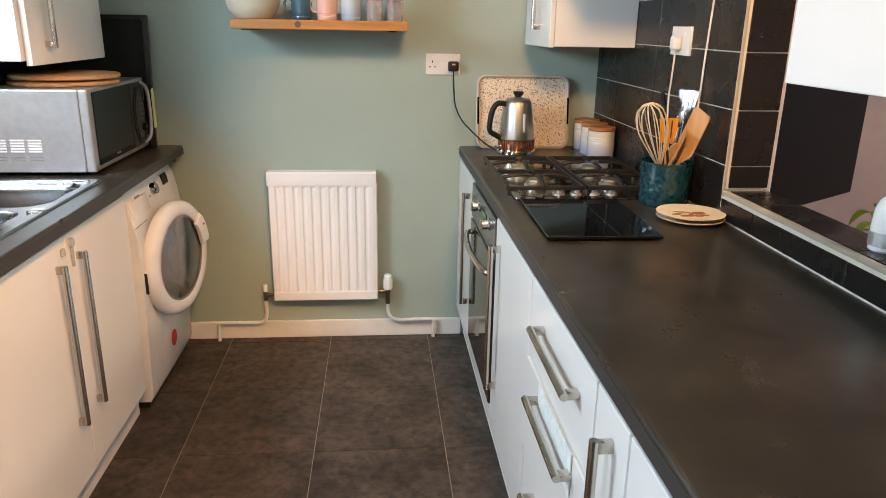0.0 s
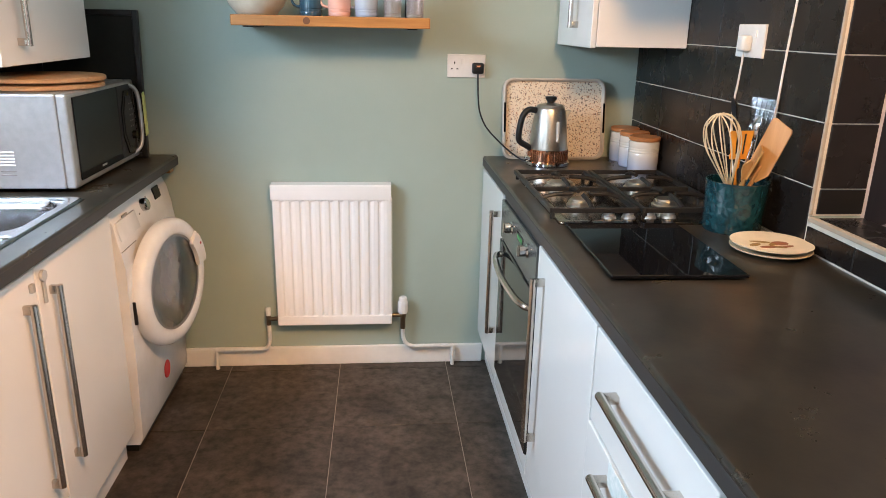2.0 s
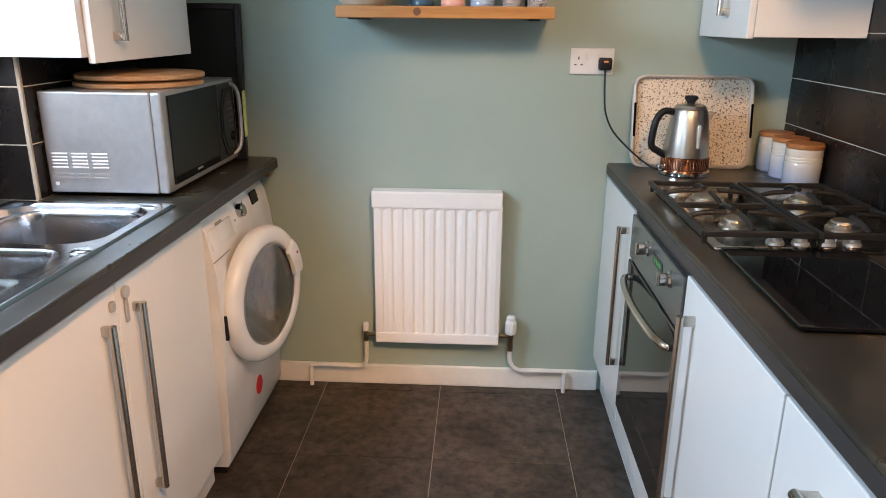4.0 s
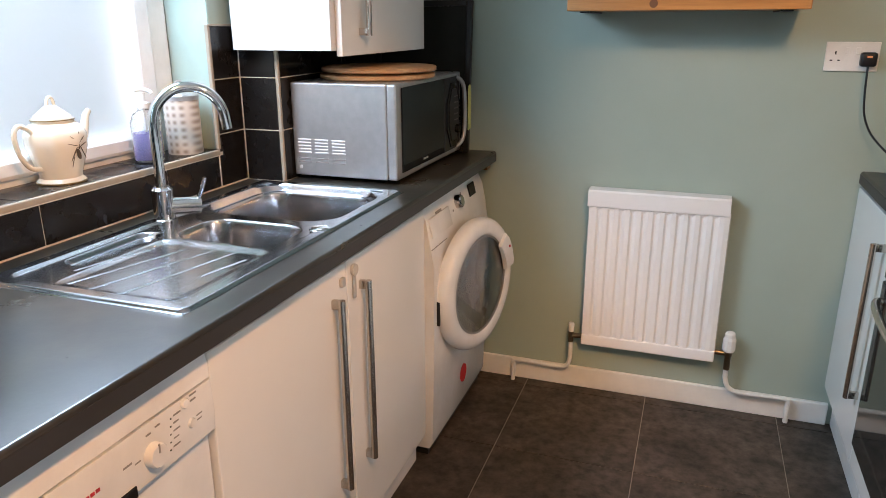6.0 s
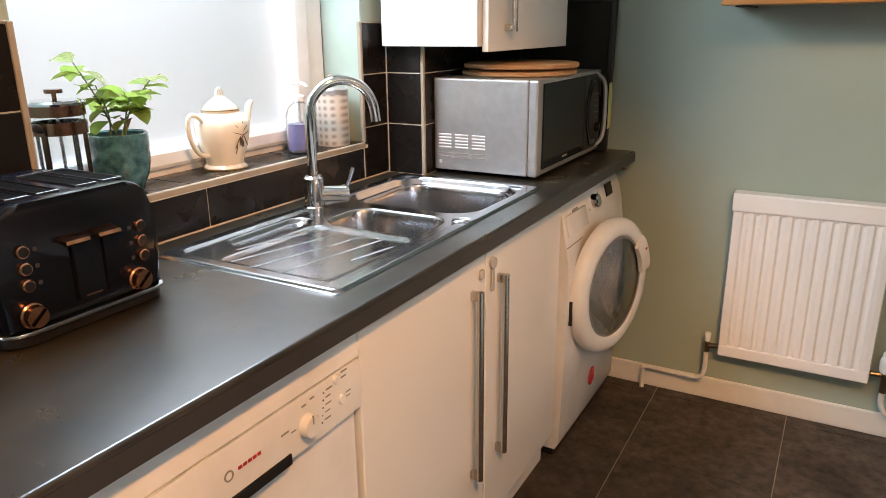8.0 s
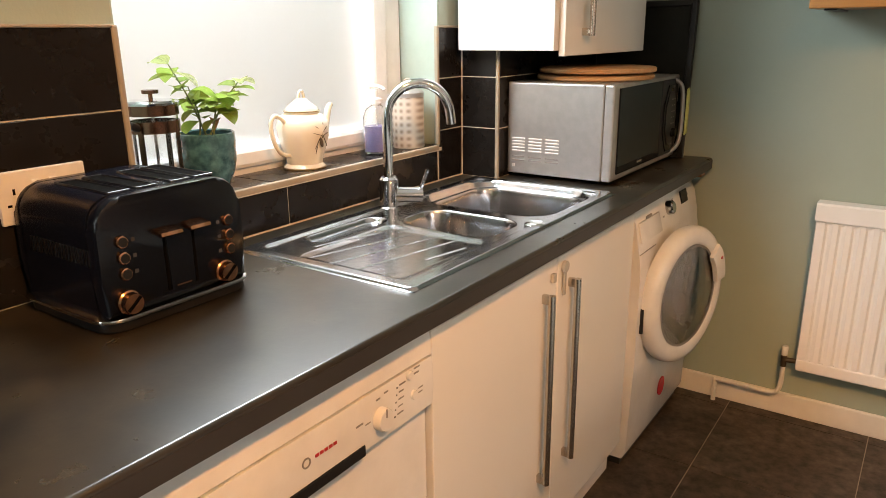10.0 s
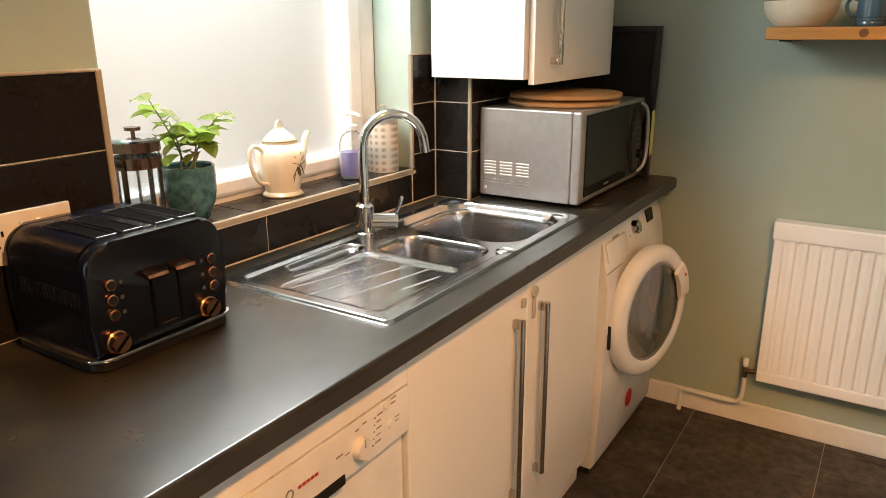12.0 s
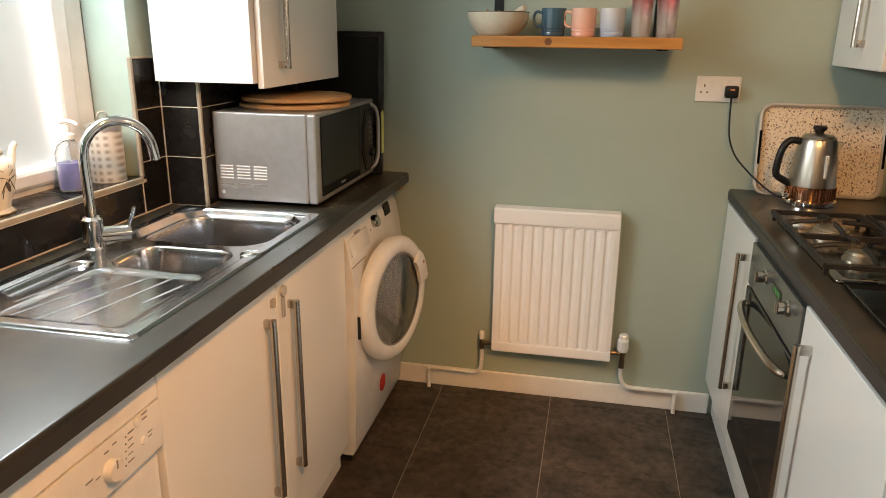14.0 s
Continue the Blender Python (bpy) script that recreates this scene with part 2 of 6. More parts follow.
# ---- large structure ----
FAR, LEFT, RIGHT, BACK, TOP = 3.16, -1.288, 1.115, -1.7, 2.4
WT = 0.905
WIN = (1.318, 2.309, 1.004, 2.08)
HATCH = (-0.4, 1.886, 0.972, 2.0)

floor = structure("floor", box(LEFT - 0.3, RIGHT + 0.13, BACK - 0.1, FAR + 0.12, -0.1, -0.0022), GROUT_F, "dark brown slate-effect tiled kitchen floor", "floor")
structure("ceiling", box(LEFT - 0.3, 4.3, BACK - 0.1, FAR + 2.1, TOP, TOP + 0.1), CEIL, "plain white painted ceiling", "ceiling")
structure("wall_far", box(LEFT - 0.3, RIGHT + 0.13, FAR, FAR + 0.12, -0.004, TOP), GREEN, "sage green painted plaster wall", "wall")
structure("wall_back", box(LEFT - 0.3, RIGHT + 0.13, BACK - 0.1, BACK, -0.004, TOP), GREEN, "sage green painted plaster wall behind", "wall")


def holed_wall(name, x0, x1, hole, mat, label):
    y0, y1, z0, z1 = hole
    b = box(x0, x1, BACK, y0, -0.004, TOP)
    box(x0, x1, y1, FAR, -0.004, TOP, bm=b)
    box(x0, x1, y0, y1, -0.004, z0, bm=b)
    box(x0, x1, y0, y1, z1, TOP, bm=b)
    return structure(name, b, mat, label, "wall")


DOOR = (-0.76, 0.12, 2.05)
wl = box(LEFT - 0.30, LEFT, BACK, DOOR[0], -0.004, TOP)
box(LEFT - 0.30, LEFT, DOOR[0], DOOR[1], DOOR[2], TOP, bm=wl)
box(LEFT - 0.30, LEFT, DOOR[1], WIN[0], -0.004, TOP, bm=wl)
box(LEFT - 0.30, LEFT, 2.330, FAR, -0.004, TOP, bm=wl)
box(LEFT - 0.30, LEFT, WIN[0], 2.330, -0.004, 0.94, bm=wl)
box(LEFT - 0.30, LEFT, WIN[0], 2.330, WIN[3], TOP, bm=wl)
wall_left = structure("wall_left", wl, GREEN, "sage green wall with a deep window opening", "wall")
wall_right = holed_wall("wall_right", RIGHT, RIGHT + 0.12, HATCH, GREEN, "sage green wall with a serving hatch through it")
pier = structure("wall_pier", box(LEFT, -1.158, 2.448, FAR, 0, TOP), GREEN, "boxed-out wall pier beside the window", "wall")
structure("baseboard", box(-0.74, 0.530, FAR - 0.016, FAR, 0, 0.083, 0.004), WHITE, "white painted wooden skirting board along the wall", "skirting board")
# window: a white frame with one large frosted pane, in a reveal painted pale green
WX, RV = -1.425, 2.330
for y0, y1, z0, z1 in ((RV - 0.004, RV + 0.002, WIN[2] + 0.012, WIN[3]), (WIN[0] - 0.002, WIN[0] + 0.004, WIN[2] + 0.012, WIN[3]),
                       (WIN[0] + 0.004, RV - 0.004, WIN[3] - 0.004, WIN[3] + 0.002)):
    structure("window_reveal", box(WX, LEFT - 0.001, y0, y1, z0, z1), REVEAL, "pale green painted window reveal", "window reveal")


def ring(x0, x1, y0, y1, z0, z1, w, bevel, wb=None):
    """Four mitred bars round a rectangle."""
    wb = wb or w
    b = box(x0, x1, y0, y0 + w, z0, z1, bevel)
    box(x0, x1, y1 - w, y1, z0, z1, bevel, bm=b)
    box(x0, x1, y0 + w, y1 - w, z0, z0 + wb, bevel, bm=b)
    return box(x0, x1, y0 + w, y1 - w, z1 - w, z1, bevel, bm=b)


win = thing("window_1", (WX, 1.84, 0.95), "white plastic window with one large frosted pane", "window", kind="structure")
part("window_frame", ring(WX - 0.07, WX, WIN[0] - 0.09, RV - 0.004, 0.95, WIN[3] - 0.004, 0.085, 0.006), PVC, win)
part("window_sash", ring(WX - 0.06, WX + 0.014, WIN[0] - 0.02, RV - 0.08, 1.028, WIN[3] - 0.08, 0.07, 0.012, 0.05), PVC, win)
pane = part("pane", box(WX - 0.035, WX - 0.025, WIN[0] + 0.04, RV - 0.14, 1.07, WIN[3] - 0.14), FROST, win, "bright frosted glass pane")
pane.visible_shadow = False
# assumed door out of view, added to let the cool fill in
gd = thing("door_1", (LEFT - 0.1, -0.32, 0), "assumed white garden door, unseen, added for cool fill light", "door", kind="structure")
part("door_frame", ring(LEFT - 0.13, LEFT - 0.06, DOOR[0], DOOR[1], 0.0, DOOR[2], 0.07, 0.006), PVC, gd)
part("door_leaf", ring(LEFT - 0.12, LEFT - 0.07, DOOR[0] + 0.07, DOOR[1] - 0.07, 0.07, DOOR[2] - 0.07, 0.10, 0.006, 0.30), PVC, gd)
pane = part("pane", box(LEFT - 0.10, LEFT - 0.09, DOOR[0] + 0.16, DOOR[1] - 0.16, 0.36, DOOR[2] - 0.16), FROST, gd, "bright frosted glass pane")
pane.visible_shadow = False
# bright overcast distance outside the window
SKYGLOW = material("bright_overcast_haze", (0.84, 0.92, 1.0), 1.0, emit=0.80, scale=0.3)
haze = SKYGLOW.node_tree.nodes["Principled BSDF"].inputs["Base Color"]
SKYGLOW.node_tree.links.remove(haze.links[0])
haze.default_value = (0, 0, 0, 1)
structure("backdrop", box(-4.0, -3.95, -2.5, 6.0, -1.0, 5.0), SKYGLOW, "bright hazy daylight outside the window", "backdrop")
structure("ground", box(-400, 400, -400, 400, -0.3, -0.2), PLASTER, "pale paved ground outside the house", "ground")

# the next room, seen through the hatch
structure("floor_next_room", box(RIGHT + 0.13, 4.3, BACK - 0.1, FAR + 2.1, -0.1, 0), PINE, "plain floor of the adjoining room", "floor")
structure("wall_next_far", box(RIGHT + 0.13, 4.3, FAR + 0.6, FAR + 0.72, 0, TOP), MAUVE, "pale mauve painted wall of the adjoining room", "wall")
structure("wall_next_side", box(4.2, 4.3, BACK, FAR + 0.6, 0, TOP), MAUVE, "pale mauve wall of the adjoining room", "wall")
structure("wall_next_back", box(RIGHT + 0.13, 4.3, BACK - 0.1, BACK, 0, TOP), MAUVE, "pale mauve end wall of the adjoining room", "wall")
structure("wall_next_left", box(RIGHT + 0.121, RIGHT + 0.13, HATCH[1], FAR + 0.6, 0, TOP), MAUVE, "pale mauve wall round the hatch", "wall")

# ---- wall tiles, sills and trims ----
def tile_piece(parent, x0, x1, y0, y1, z0, z1, mat=None, bevel=0.0012):
    return part("tile", box(x0, x1, y0, y1, z0, z1, bevel, 1), mat or WALL_TILE, parent)


J = 0.0015
TZ = [0.905, 1.057, 1.209, 1.361, 1.513, 1.665, 1.817, 1.969]


def tile_wall(parent, fixed, face, out, u0, u1, z0, z1, joints):
    """Tiles on a wall plane: rows between the joint heights, columns between the joints."""
    us = [u0] + [j for j in joints if u0 < j < u1] + [u1]
    zs = [z0] + [z for z in TZ if z0 + 0.004 < z < z1 - 0.004] + [z1]
    for a, b in zip(us, us[1:]):
        for c, d in zip(zs, zs[1:]):
            if fixed == "x":
                tile_piece(parent, min(face, face + out), max(face, face + out), a + J, b - J, c + J, d - J)
            else:
                tile_piece(parent, a + J, b - J, min(face, face + out), max(face, face + out), c + J, d - J)


LT, RT = -1.28, 1.107
LJ = [0.14, 0.535, 0.93, 1.697, 2.09]
RJ = [-0.24, 0.155, 0.55, 0.935, 1.323, 1.707, 2.09, 2.478, 2.875]
grout = structure("wall_tiling_left", box(LEFT, LT - 0.003, 0.2, 2.447, 0.90, 1.004), GROUT_W, "dark charcoal wall tiles with cream grout", "wall tiles")
part("grout", box(LEFT, LT - 0.003, 0.2, WIN[0] - 0.006, 1.004, 1.357), GROUT_W, grout)
part("grout", box(LEFT, LT - 0.003, WIN[1] + 0.006, 2.447, 1.004, 1.357), GROUT_W, grout)
part("grout", box(LT - 0.003, -1.155, 2.441, 2.447, 0.90, 1.6), GROUT_W, grout)
part("grout", box(-1.157, -1.152, 2.447, FAR - 0.001, 0.90, 1.6), GROUT_W, grout)
tile_wall(grout, "x", LEFT + 0.002, 0.006 + 0.0, 0.2, WIN[0] - 0.006, 0.905, 1.353, [0.535, 0.93])
tile_wall(grout, "x", LEFT + 0.002, 0.006, WIN[0], WIN[1], 0.9075, 1.0, LJ)
tile_wall(grout, "x", LEFT + 0.002, 0.006, WIN[1] + 0.006, 2.441, 0.9075, 1.353, LJ)
tile_wall(grout, "y", 2.445, -0.006, LT + 0.002, -1.158, 0.905, 1.59, [])
tile_wall(grout, "x", -1.155, 0.005, 2.452, FAR - 0.002, 0.905, 1.59, [2.84])
sill = structure("window_sill", box(WX, LT + 0.002, WIN[0] - 0.004, 2.326, 0.998, 1.008), GROUT_W, "dark tiled window sill with cream trim", "window sill")
for a, b in ((WIN[0], 1.66), (1.66, 2.055), (2.055, 2.325)):
    tile_piece(sill, WX + 0.002, LT - 0.006, a + J, b - J, 1.006, 1.014)


def trim(name, bm, parent):
    return part(name, bm, TRIM, parent, "cream plastic edge trim")


trim("edge_trim", box(LT - 0.008, LT + 0.004, WIN[0] - 0.004, WIN[1] + 0.004, 1.000, 1.0155, 0.003), sill)
trim("edge_trim", box(LT - 0.008, LT + 0.004, WIN[1] - 0.003, WIN[1] + 0.009, 1.0155, 1.357, 0.003), grout)
trim("edge_trim", box(LT - 0.008, LT + 0.004, WIN[0] - 0.009, WIN[0] + 0.003, 1.0155, 1.357, 0.003), grout)
trim("edge_trim", box(LT - 0.008, LT + 0.003, WIN[1] + 0.009, 2.447, 1.352, 1.358, 0.002), grout)
trim("edge_trim", box(LT - 0.008, LT + 0.003, 0.2, WIN[0] - 0.009, 1.352, 1.358, 0.002), grout)
trim("edge_trim", box(-1.159, -1.148, 2.4385, 2.449, 0.906, 1.6, 0.003), grout)

rgrout = structure("wall_tiling_right", box(RT + 0.003, RIGHT, HATCH[1] + 0.006, FAR - 0.001, 0.90, 1.975), GROUT_W, "dark charcoal wall tiles with cream grout", "wall tiles")
part("grout", box(RT + 0.003, RIGHT, -0.9, HATCH[1] + 0.006, 0.90, 0.970), GROUT_W, rgrout)
part("grout", box(RIGHT - 0.004, RIGHT + 0.119, HATCH[1] - 0.004, HATCH[1] - 0.0005, 0.992, 1.999), GROUT_W, rgrout)
tile_wall(rgrout, "x", RIGHT - 0.002, -0.006, HATCH[1] + 0.008, FAR - 0.002, 0.9085, 1.969, RJ)
tile_wall(rgrout, "x", RIGHT - 0.002, -0.006, -0.9, HATCH[1] + 0.004, 0.9085, 0.967, RJ)
tile_wall(rgrout, "y", HATCH[1] - 0.002, -0.006, RIGHT + 0.002, RIGHT + 0.118, 0.995, 1.969, [])
hs = structure("hatch_sill", box(RT + 0.004, RIGHT + 0.12, HATCH[0], HATCH[1] - 0.001, 0.970, 0.982), GROUT_W, "dark tiled serving hatch sill", "sill")
for a, b in zip([-0.39] + RJ[1:6], RJ[1:6] + [1.874]):
    tile_piece(hs, RT + 0.016, RIGHT + 0.118, a + J, b - J, 0.981, 0.989)
trim("edge_trim", box(RT - 0.004, RT + 0.012, -0.9, HATCH[1], 0.977, 0.990, 0.003), hs)
trim("edge_trim", box(RT - 0.003, RT + 0.008, HATCH[1] - 0.004, HATCH[1] + 0.004, 0.992, 1.97, 0.003), rgrout)

# ---- worktops ----
def worktop_outline(front, back, sign):
    """The section of a worktop with a rounded front edge; sign says which way the front faces."""
    r = 0.008
    pts = [(back, 0.866), (front - sign * 0.002, 0.866)]
    for k in range(6):
        q = radians(90 * k / 5)
        pts.append((front - sign * r + sign * r * math.cos(q), 0.905 - r + r * math.sin(q)))
    pts.append((back, 0.905))
    return pts


lw = thing("worktop", (-0.98, 1.7, 0.866), "dark slate-effect laminate worktop along the window wall", "worktop")
wb = bmesh.new()
sec = worktop_outline(-0.692, LT, 1)
cut = [(-0.768, 0.905), (-1.204, 0.905)]
sec = [sec[0], (-1.204, 0.866), (-0.768, 0.866)] + sec[1:-1] + cut + [sec[-1]]
stations = [[wb.verts.new((x, y, z)) for x, z in sec] for y in (0.2, 1.491, 2.409, FAR - 0.002)]
ns = len(sec)
for k in range(3):
    for i in range(ns):
        j = (i + 1) % ns
        hole = k == 1 and {sec[i][0], sec[j][0]} == {-0.768, -1.204}
        if not hole:
            wb.faces.new((stations[k][i], stations[k][j], stations[k + 1][j], stations[k + 1][i]))
wb.faces.new(stations[0])
wb.faces.new(stations[-1])
lo_b, lo_f, up_f, up_b = 1, 2, ns - 3, ns - 2
for k in (1, 2):
    wb.faces.new([stations[k][i] for i in (lo_b, lo_f, up_f, up_b)])
for a, b in ((lo_b, up_b), (lo_f, up_f)):
    wb.faces.new((stations[1][a], stations[1][b], stations[2][b], stations[2][a]))
part("slab", wb, WORKTOP, lw)
part("batten", box(-0.757, -0.712, FAR - 0.05, FAR - 0.002, 0.84, 0.8655, 0.002), PINE, lw, "bare wood batten under the corner")
part("edge_strip", box(-0.6925, -0.6908, 0.2, FAR - 0.002, 0.8675, 0.8965), EDGE, lw, "dark grey laminate edging")
rw = thing("worktop", (0.8, 1.2, 0.866), "long dark slate-effect laminate worktop beneath the hatch", "worktop")
part("slab", prism(worktop_outline(0.507, RT + 0.002, -1), -0.9, FAR - 0.002, "y"), WORKTOP, rw)

part("edge_strip", box(0.5058, 0.5075, -0.9, FAR - 0.002, 0.8675, 0.8965), EDGE, rw, "dark grey laminate edging")

# ---- base units ----
def bar_handle(parent, axis, p, length, out, r=0.0085):
    """A round steel bar on two square posts; p: the middle of the bar, out: the direction of the post, away from the door."""
    x, y, z = p
    h = length / 2
    if axis == "z":
        b = lathe([(r, -h), (r, h)], (x, y, z), 16)
        for s in (-1, 1):
            zz = z + s * (h - 0.011)
            box(min(x - out * 0.034, x), max(x - out * 0.034, x), y - 0.007, y + 0.007, zz - 0.0105, zz + 0.0105, 0.0015, bm=b)
    else:
        b = lathe([(r, -h), (r, h)], (x, y, z), 16, "y")
        for s in (-1, 1):
            yy = y + s * (h - 0.011)
            box(min(x - out * 0.034, x), max(x - out * 0.034, x), yy - 0.0105, yy + 0.0105, z - 0.007, z + 0.007, 0.0015, bm=b)
    return part("handle", b, NICKEL, parent, "brushed steel bar handle", smooth=True)


def plinth_and_carcass(unit, x0, x1, y0, y1, front, sign, z0=0.14, top=0.864):
    part("carcass", box(x0, x1, y0 + 0.001, y1 - 0.001, z0 + 0.005, top), CARCASS, unit)
    px = front - sign * 0.045
    part("plinth", box(px - 0.008, px + 0.008, y0, y1, 0.0, z0 + 0.004), CARCASS, unit)


# sink unit with two doors
ZB = 0.10
su = thing("sink_cabinet", (-0.98, 1.966, 0), "cream white two-door sink cabinet with long steel handles", "cabinet")
plinth_and_carcass(su, LT, -0.722, 1.483, 2.478, -0.70, 1, z0=ZB, top=0.70)
for y0, y1, hy, lat in ((1.483, 1.981, 1.912, 1.950), (1.985, 2.478, 2.050, 2.012)):
    d = part("door", box(-0.719, -0.700, y0, y1, ZB + 0.005, 0.844, 0.0025), UNIT, su)
    bar_handle(d, "z", (-0.678, hy, 0.535), 0.484, 1)
CLEAR = glass("clear_plastic", (0.95, 0.95, 0.93), 0.12)
LATCH = material("milky_clear_plastic", (0.74, 0.72, 0.69), 0.2, scale=20)
LATCH.node_tree.nodes["Principled BSDF"].inputs["Transmission Weight"].default_value = 0.45
part("child_latch", box(-0.700, -0.690, 1.944, 1.961, 0.793, 0.815, 0.003), LATCH, su, "clear plastic child safety catch")
part("child_latch", lathe([(0.0001, 0), (0.014, 0), (0.014, 0.008), (0.0001, 0.008)], (-0.6985, 2.012, 0.815), 16, "x"), LATCH, su, "clear plastic child safety catch", smooth=True)
part("child_latch", box(-0.6985, -0.693, 2.005, 2.019, 0.745, 0.801, 0.002), LATCH, su, "clear plastic child safety strap")

# dishwasher
dw = thing("dishwasher", (-0.98, 1.175, 0), "white freestanding dishwasher under the worktop", "dishwasher")
part("body", box(-1.27, -0.728, 0.878, 1.474, 0.02, 0.85, 0.004), PLASTIC_W, dw)
part("lid", prism([(-0.728, 0.808), (-0.6900, 0.808), (-0.6915, 0.830), (-0.6960, 0.858), (-0.728, 0.858)], 0.878, 1.474, "y", 0.002), PLASTIC_W, dw)
DWP = prism([(-0.727, 0.704), (-0.7040, 0.704), (-0.6885, 0.712), (-0.6865, 0.75), (-0.6875, 0.785), (-0.6890, 0.804), (-0.727, 0.804)], 0.879, 1.473, "y", 0.002)
pnl = part("control_panel", DWP, PLASTIC_W, dw, smooth=True)
part("door", box(-0.727, -0.7040, 0.879, 1.473, 0.10, 0.700, 0.004), PLASTIC_W, dw)
part("grip", box(-0.7040, -0.6855, 0.995, 1.288, 0.7045, 0.724, 0.002), BLACK_PL, pnl, "dark recessed grip strip")
part("kick_plate", box(-0.77, -0.752, 0.88, 1.472, 0.0, 0.098), PLASTIC_W, dw)
dial = part("dial", lathe([(0.0001, 0), (0.020, 0), (0.0190, 0.012), (0.017, 0.0145), (0.0001, 0.0145)], (-0.6878, 1.327, 0.752), 28, "x"), PLASTIC_W, pnl, smooth=True)
part("pointer", box(-0.6738, -0.6726, 1.3255, 1.3285, 0.757, 0.772), material("grey_print", (0.25, 0.24, 0.23), 0.6), dial)
GREY_PRINT = bpy.data.materials["grey_print"]
RED_PRINT = material("red_print", (0.42, 0.02, 0.03), 0.4)
for y, z in ((1.405, 0.795), (1.415, 0.755)):
    part("button", lathe([(0.0001, 0), (0.0085, 0), (0.0085, 0.004), (0.007, 0.006), (0.0001, 0.006)], (-0.6888, y, z), 18, "x"), PLASTIC_W, pnl, smooth=True)
for k in range(5):
    part("indicator", box(-0.6872, -0.6862, 1.362 + 0.002 * k, 1.3645 + 0.002 * k, 0.735 + 0.0125 * k, 0.7375 + 0.0125 * k), BLACK_PL, pnl)
pr = box(-0.6872, -0.6862, 1.268, 1.285, 0.762, 0.765)
for y, z, w in ((1.290, 0.756, 0.012), (1.318, 0.786, 0.010), (1.338, 0.790, 0.010), (1.370, 0.737, 0.016), (1.372, 0.750, 0.013), (1.374, 0.7625, 0.015),
                (1.376, 0.775, 0.012), (1.378, 0.787, 0.016), (1.418, 0.800, 0.016), (1.418, 0.7905, 0.013), (1.428, 0.759, 0.014), (1.428, 0.751, 0.012)):
    box(-0.6875, -0.6864, y, y + w, z, z + 0.0026, bm=pr)
part("print", pr, GREY_PRINT, pnl, "rows of tiny grey print", kind="stuff")
for k in range(5):
    part("badge", box(-0.6868, -0.6856, 1.180 + 0.0094 * k, 1.1868 + 0.0094 * k, 0.7595, 0.7645), RED_PRINT, pnl, "small red brand block")
part("emblem", lathe([(0.006, 0), (0.0085, 0), (0.0085, 0.0012), (0.006, 0.0012), (0.006, 0)], (-0.6870, 1.162, 0.760), 20, "x"), GREY_PRINT, pnl)

# washing machine, its door ajar
wm = thing("washing_machine", (-0.98, 2.757, 0), "white front-loading washing machine with its door ajar", "washing machine")
WB = prism([(-1.26, 0.025), (-0.712, 0.025), (-0.70, 0.05), (-0.692, 0.35), (-0.692, 0.66), (-0.698, 0.70), (-0.70, 0.735), (-0.716, 0.80), (-0.735, 0.845), (-1.26, 0.848)],
           2.525, 3.113, "y", 0.006)
wbod = part("body", WB, PLASTIC_W, wm, smooth=True)
part("plinth", box(-1.2, -0.72, 2.533, 3.105, 0.0, 0.03), BLACK_PL, wm)


def on_fascia(z):
    return -0.700 - (z - 0.735) * 0.246


part("fascia_seam", box(-0.7010, -0.6965, 2.527, 2.665, 0.7085, 0.7110), GREY_PRINT, wbod)
part("dispenser_drawer", prism([(on_fascia(0.742) + 0.006, 0.742), (on_fascia(0.80) + 0.006, 0.80), (on_fascia(0.80) - 0.01, 0.80), (on_fascia(0.742) - 0.01, 0.742)], 2.538, 2.72, "y", 0.003), PLASTIC_W, wbod, smooth=True)
kn = lathe([(0.0001, 0), (0.024, 0), (0.022, 0.018), (0.018, 0.022), (0.0001, 0.022)], (0, 0, 0), 28, "x")
kn.transform(Matrix.Translation((on_fascia(0.793) - 0.001, 2.812, 0.793)) @ pose(0, 0, 0, 0, -14, 0))
part("programme_knob", kn, CHROME, wbod, "silver programme knob", smooth=True)
dp = box(-0.003, 0.003, -0.035, 0.035, -0.022, 0.022, 0.003)
dp.transform(Matrix.Translation((on_fascia(0.797), 2.977, 0.800)) @ pose(0, 0, 0, 0, -14, 0))
part("display", dp, BLACK_GL, wbod, "dark display window")
tx = box(-0.0015, 0.0015, -0.024, 0.024, -0.004, 0.004)
tx.transform(Matrix.Translation((on_fascia(0.812) + 0.007, 2.625, 0.806)) @ pose(0, 0, 0, 0, -14, 0))
part("badge", tx, GREY_PRINT, wbod, "small grey brand bar")
for k, (y, z) in enumerate(((2.76, 0.775), (2.86, 0.81), (2.87, 0.772), (3.02, 0.80))):
    part("indicator", lathe([(0.0001, 0), (0.004, 0), (0.004, 0.002), (0.0001, 0.002)], (on_fascia(z), y, z), 10, "x"), GREY_PRINT, wbod)
part("badge", lathe([(0.0001, 0), (0.034, 0), (0.033, 0.0025), (0.0001, 0.003)], (-0.6955, 2.832, 0.158), 32, "x"), material("red_enamel", (0.55, 0.03, 0.04), 0.25), wbod, "round red brand badge", smooth=True)
# porthole in the body behind the door
part("porthole", lathe([(0.165, 0.0), (0.185, 0.004), (0.185, 0.012), (0.150, 0.010), (0.140, -0.02), (0.165, 0.0)], (-0.694, 2.775, 0.527), 40, "x"), GREY_PRINT, wbod, "grey rubber door seal", smooth=True)
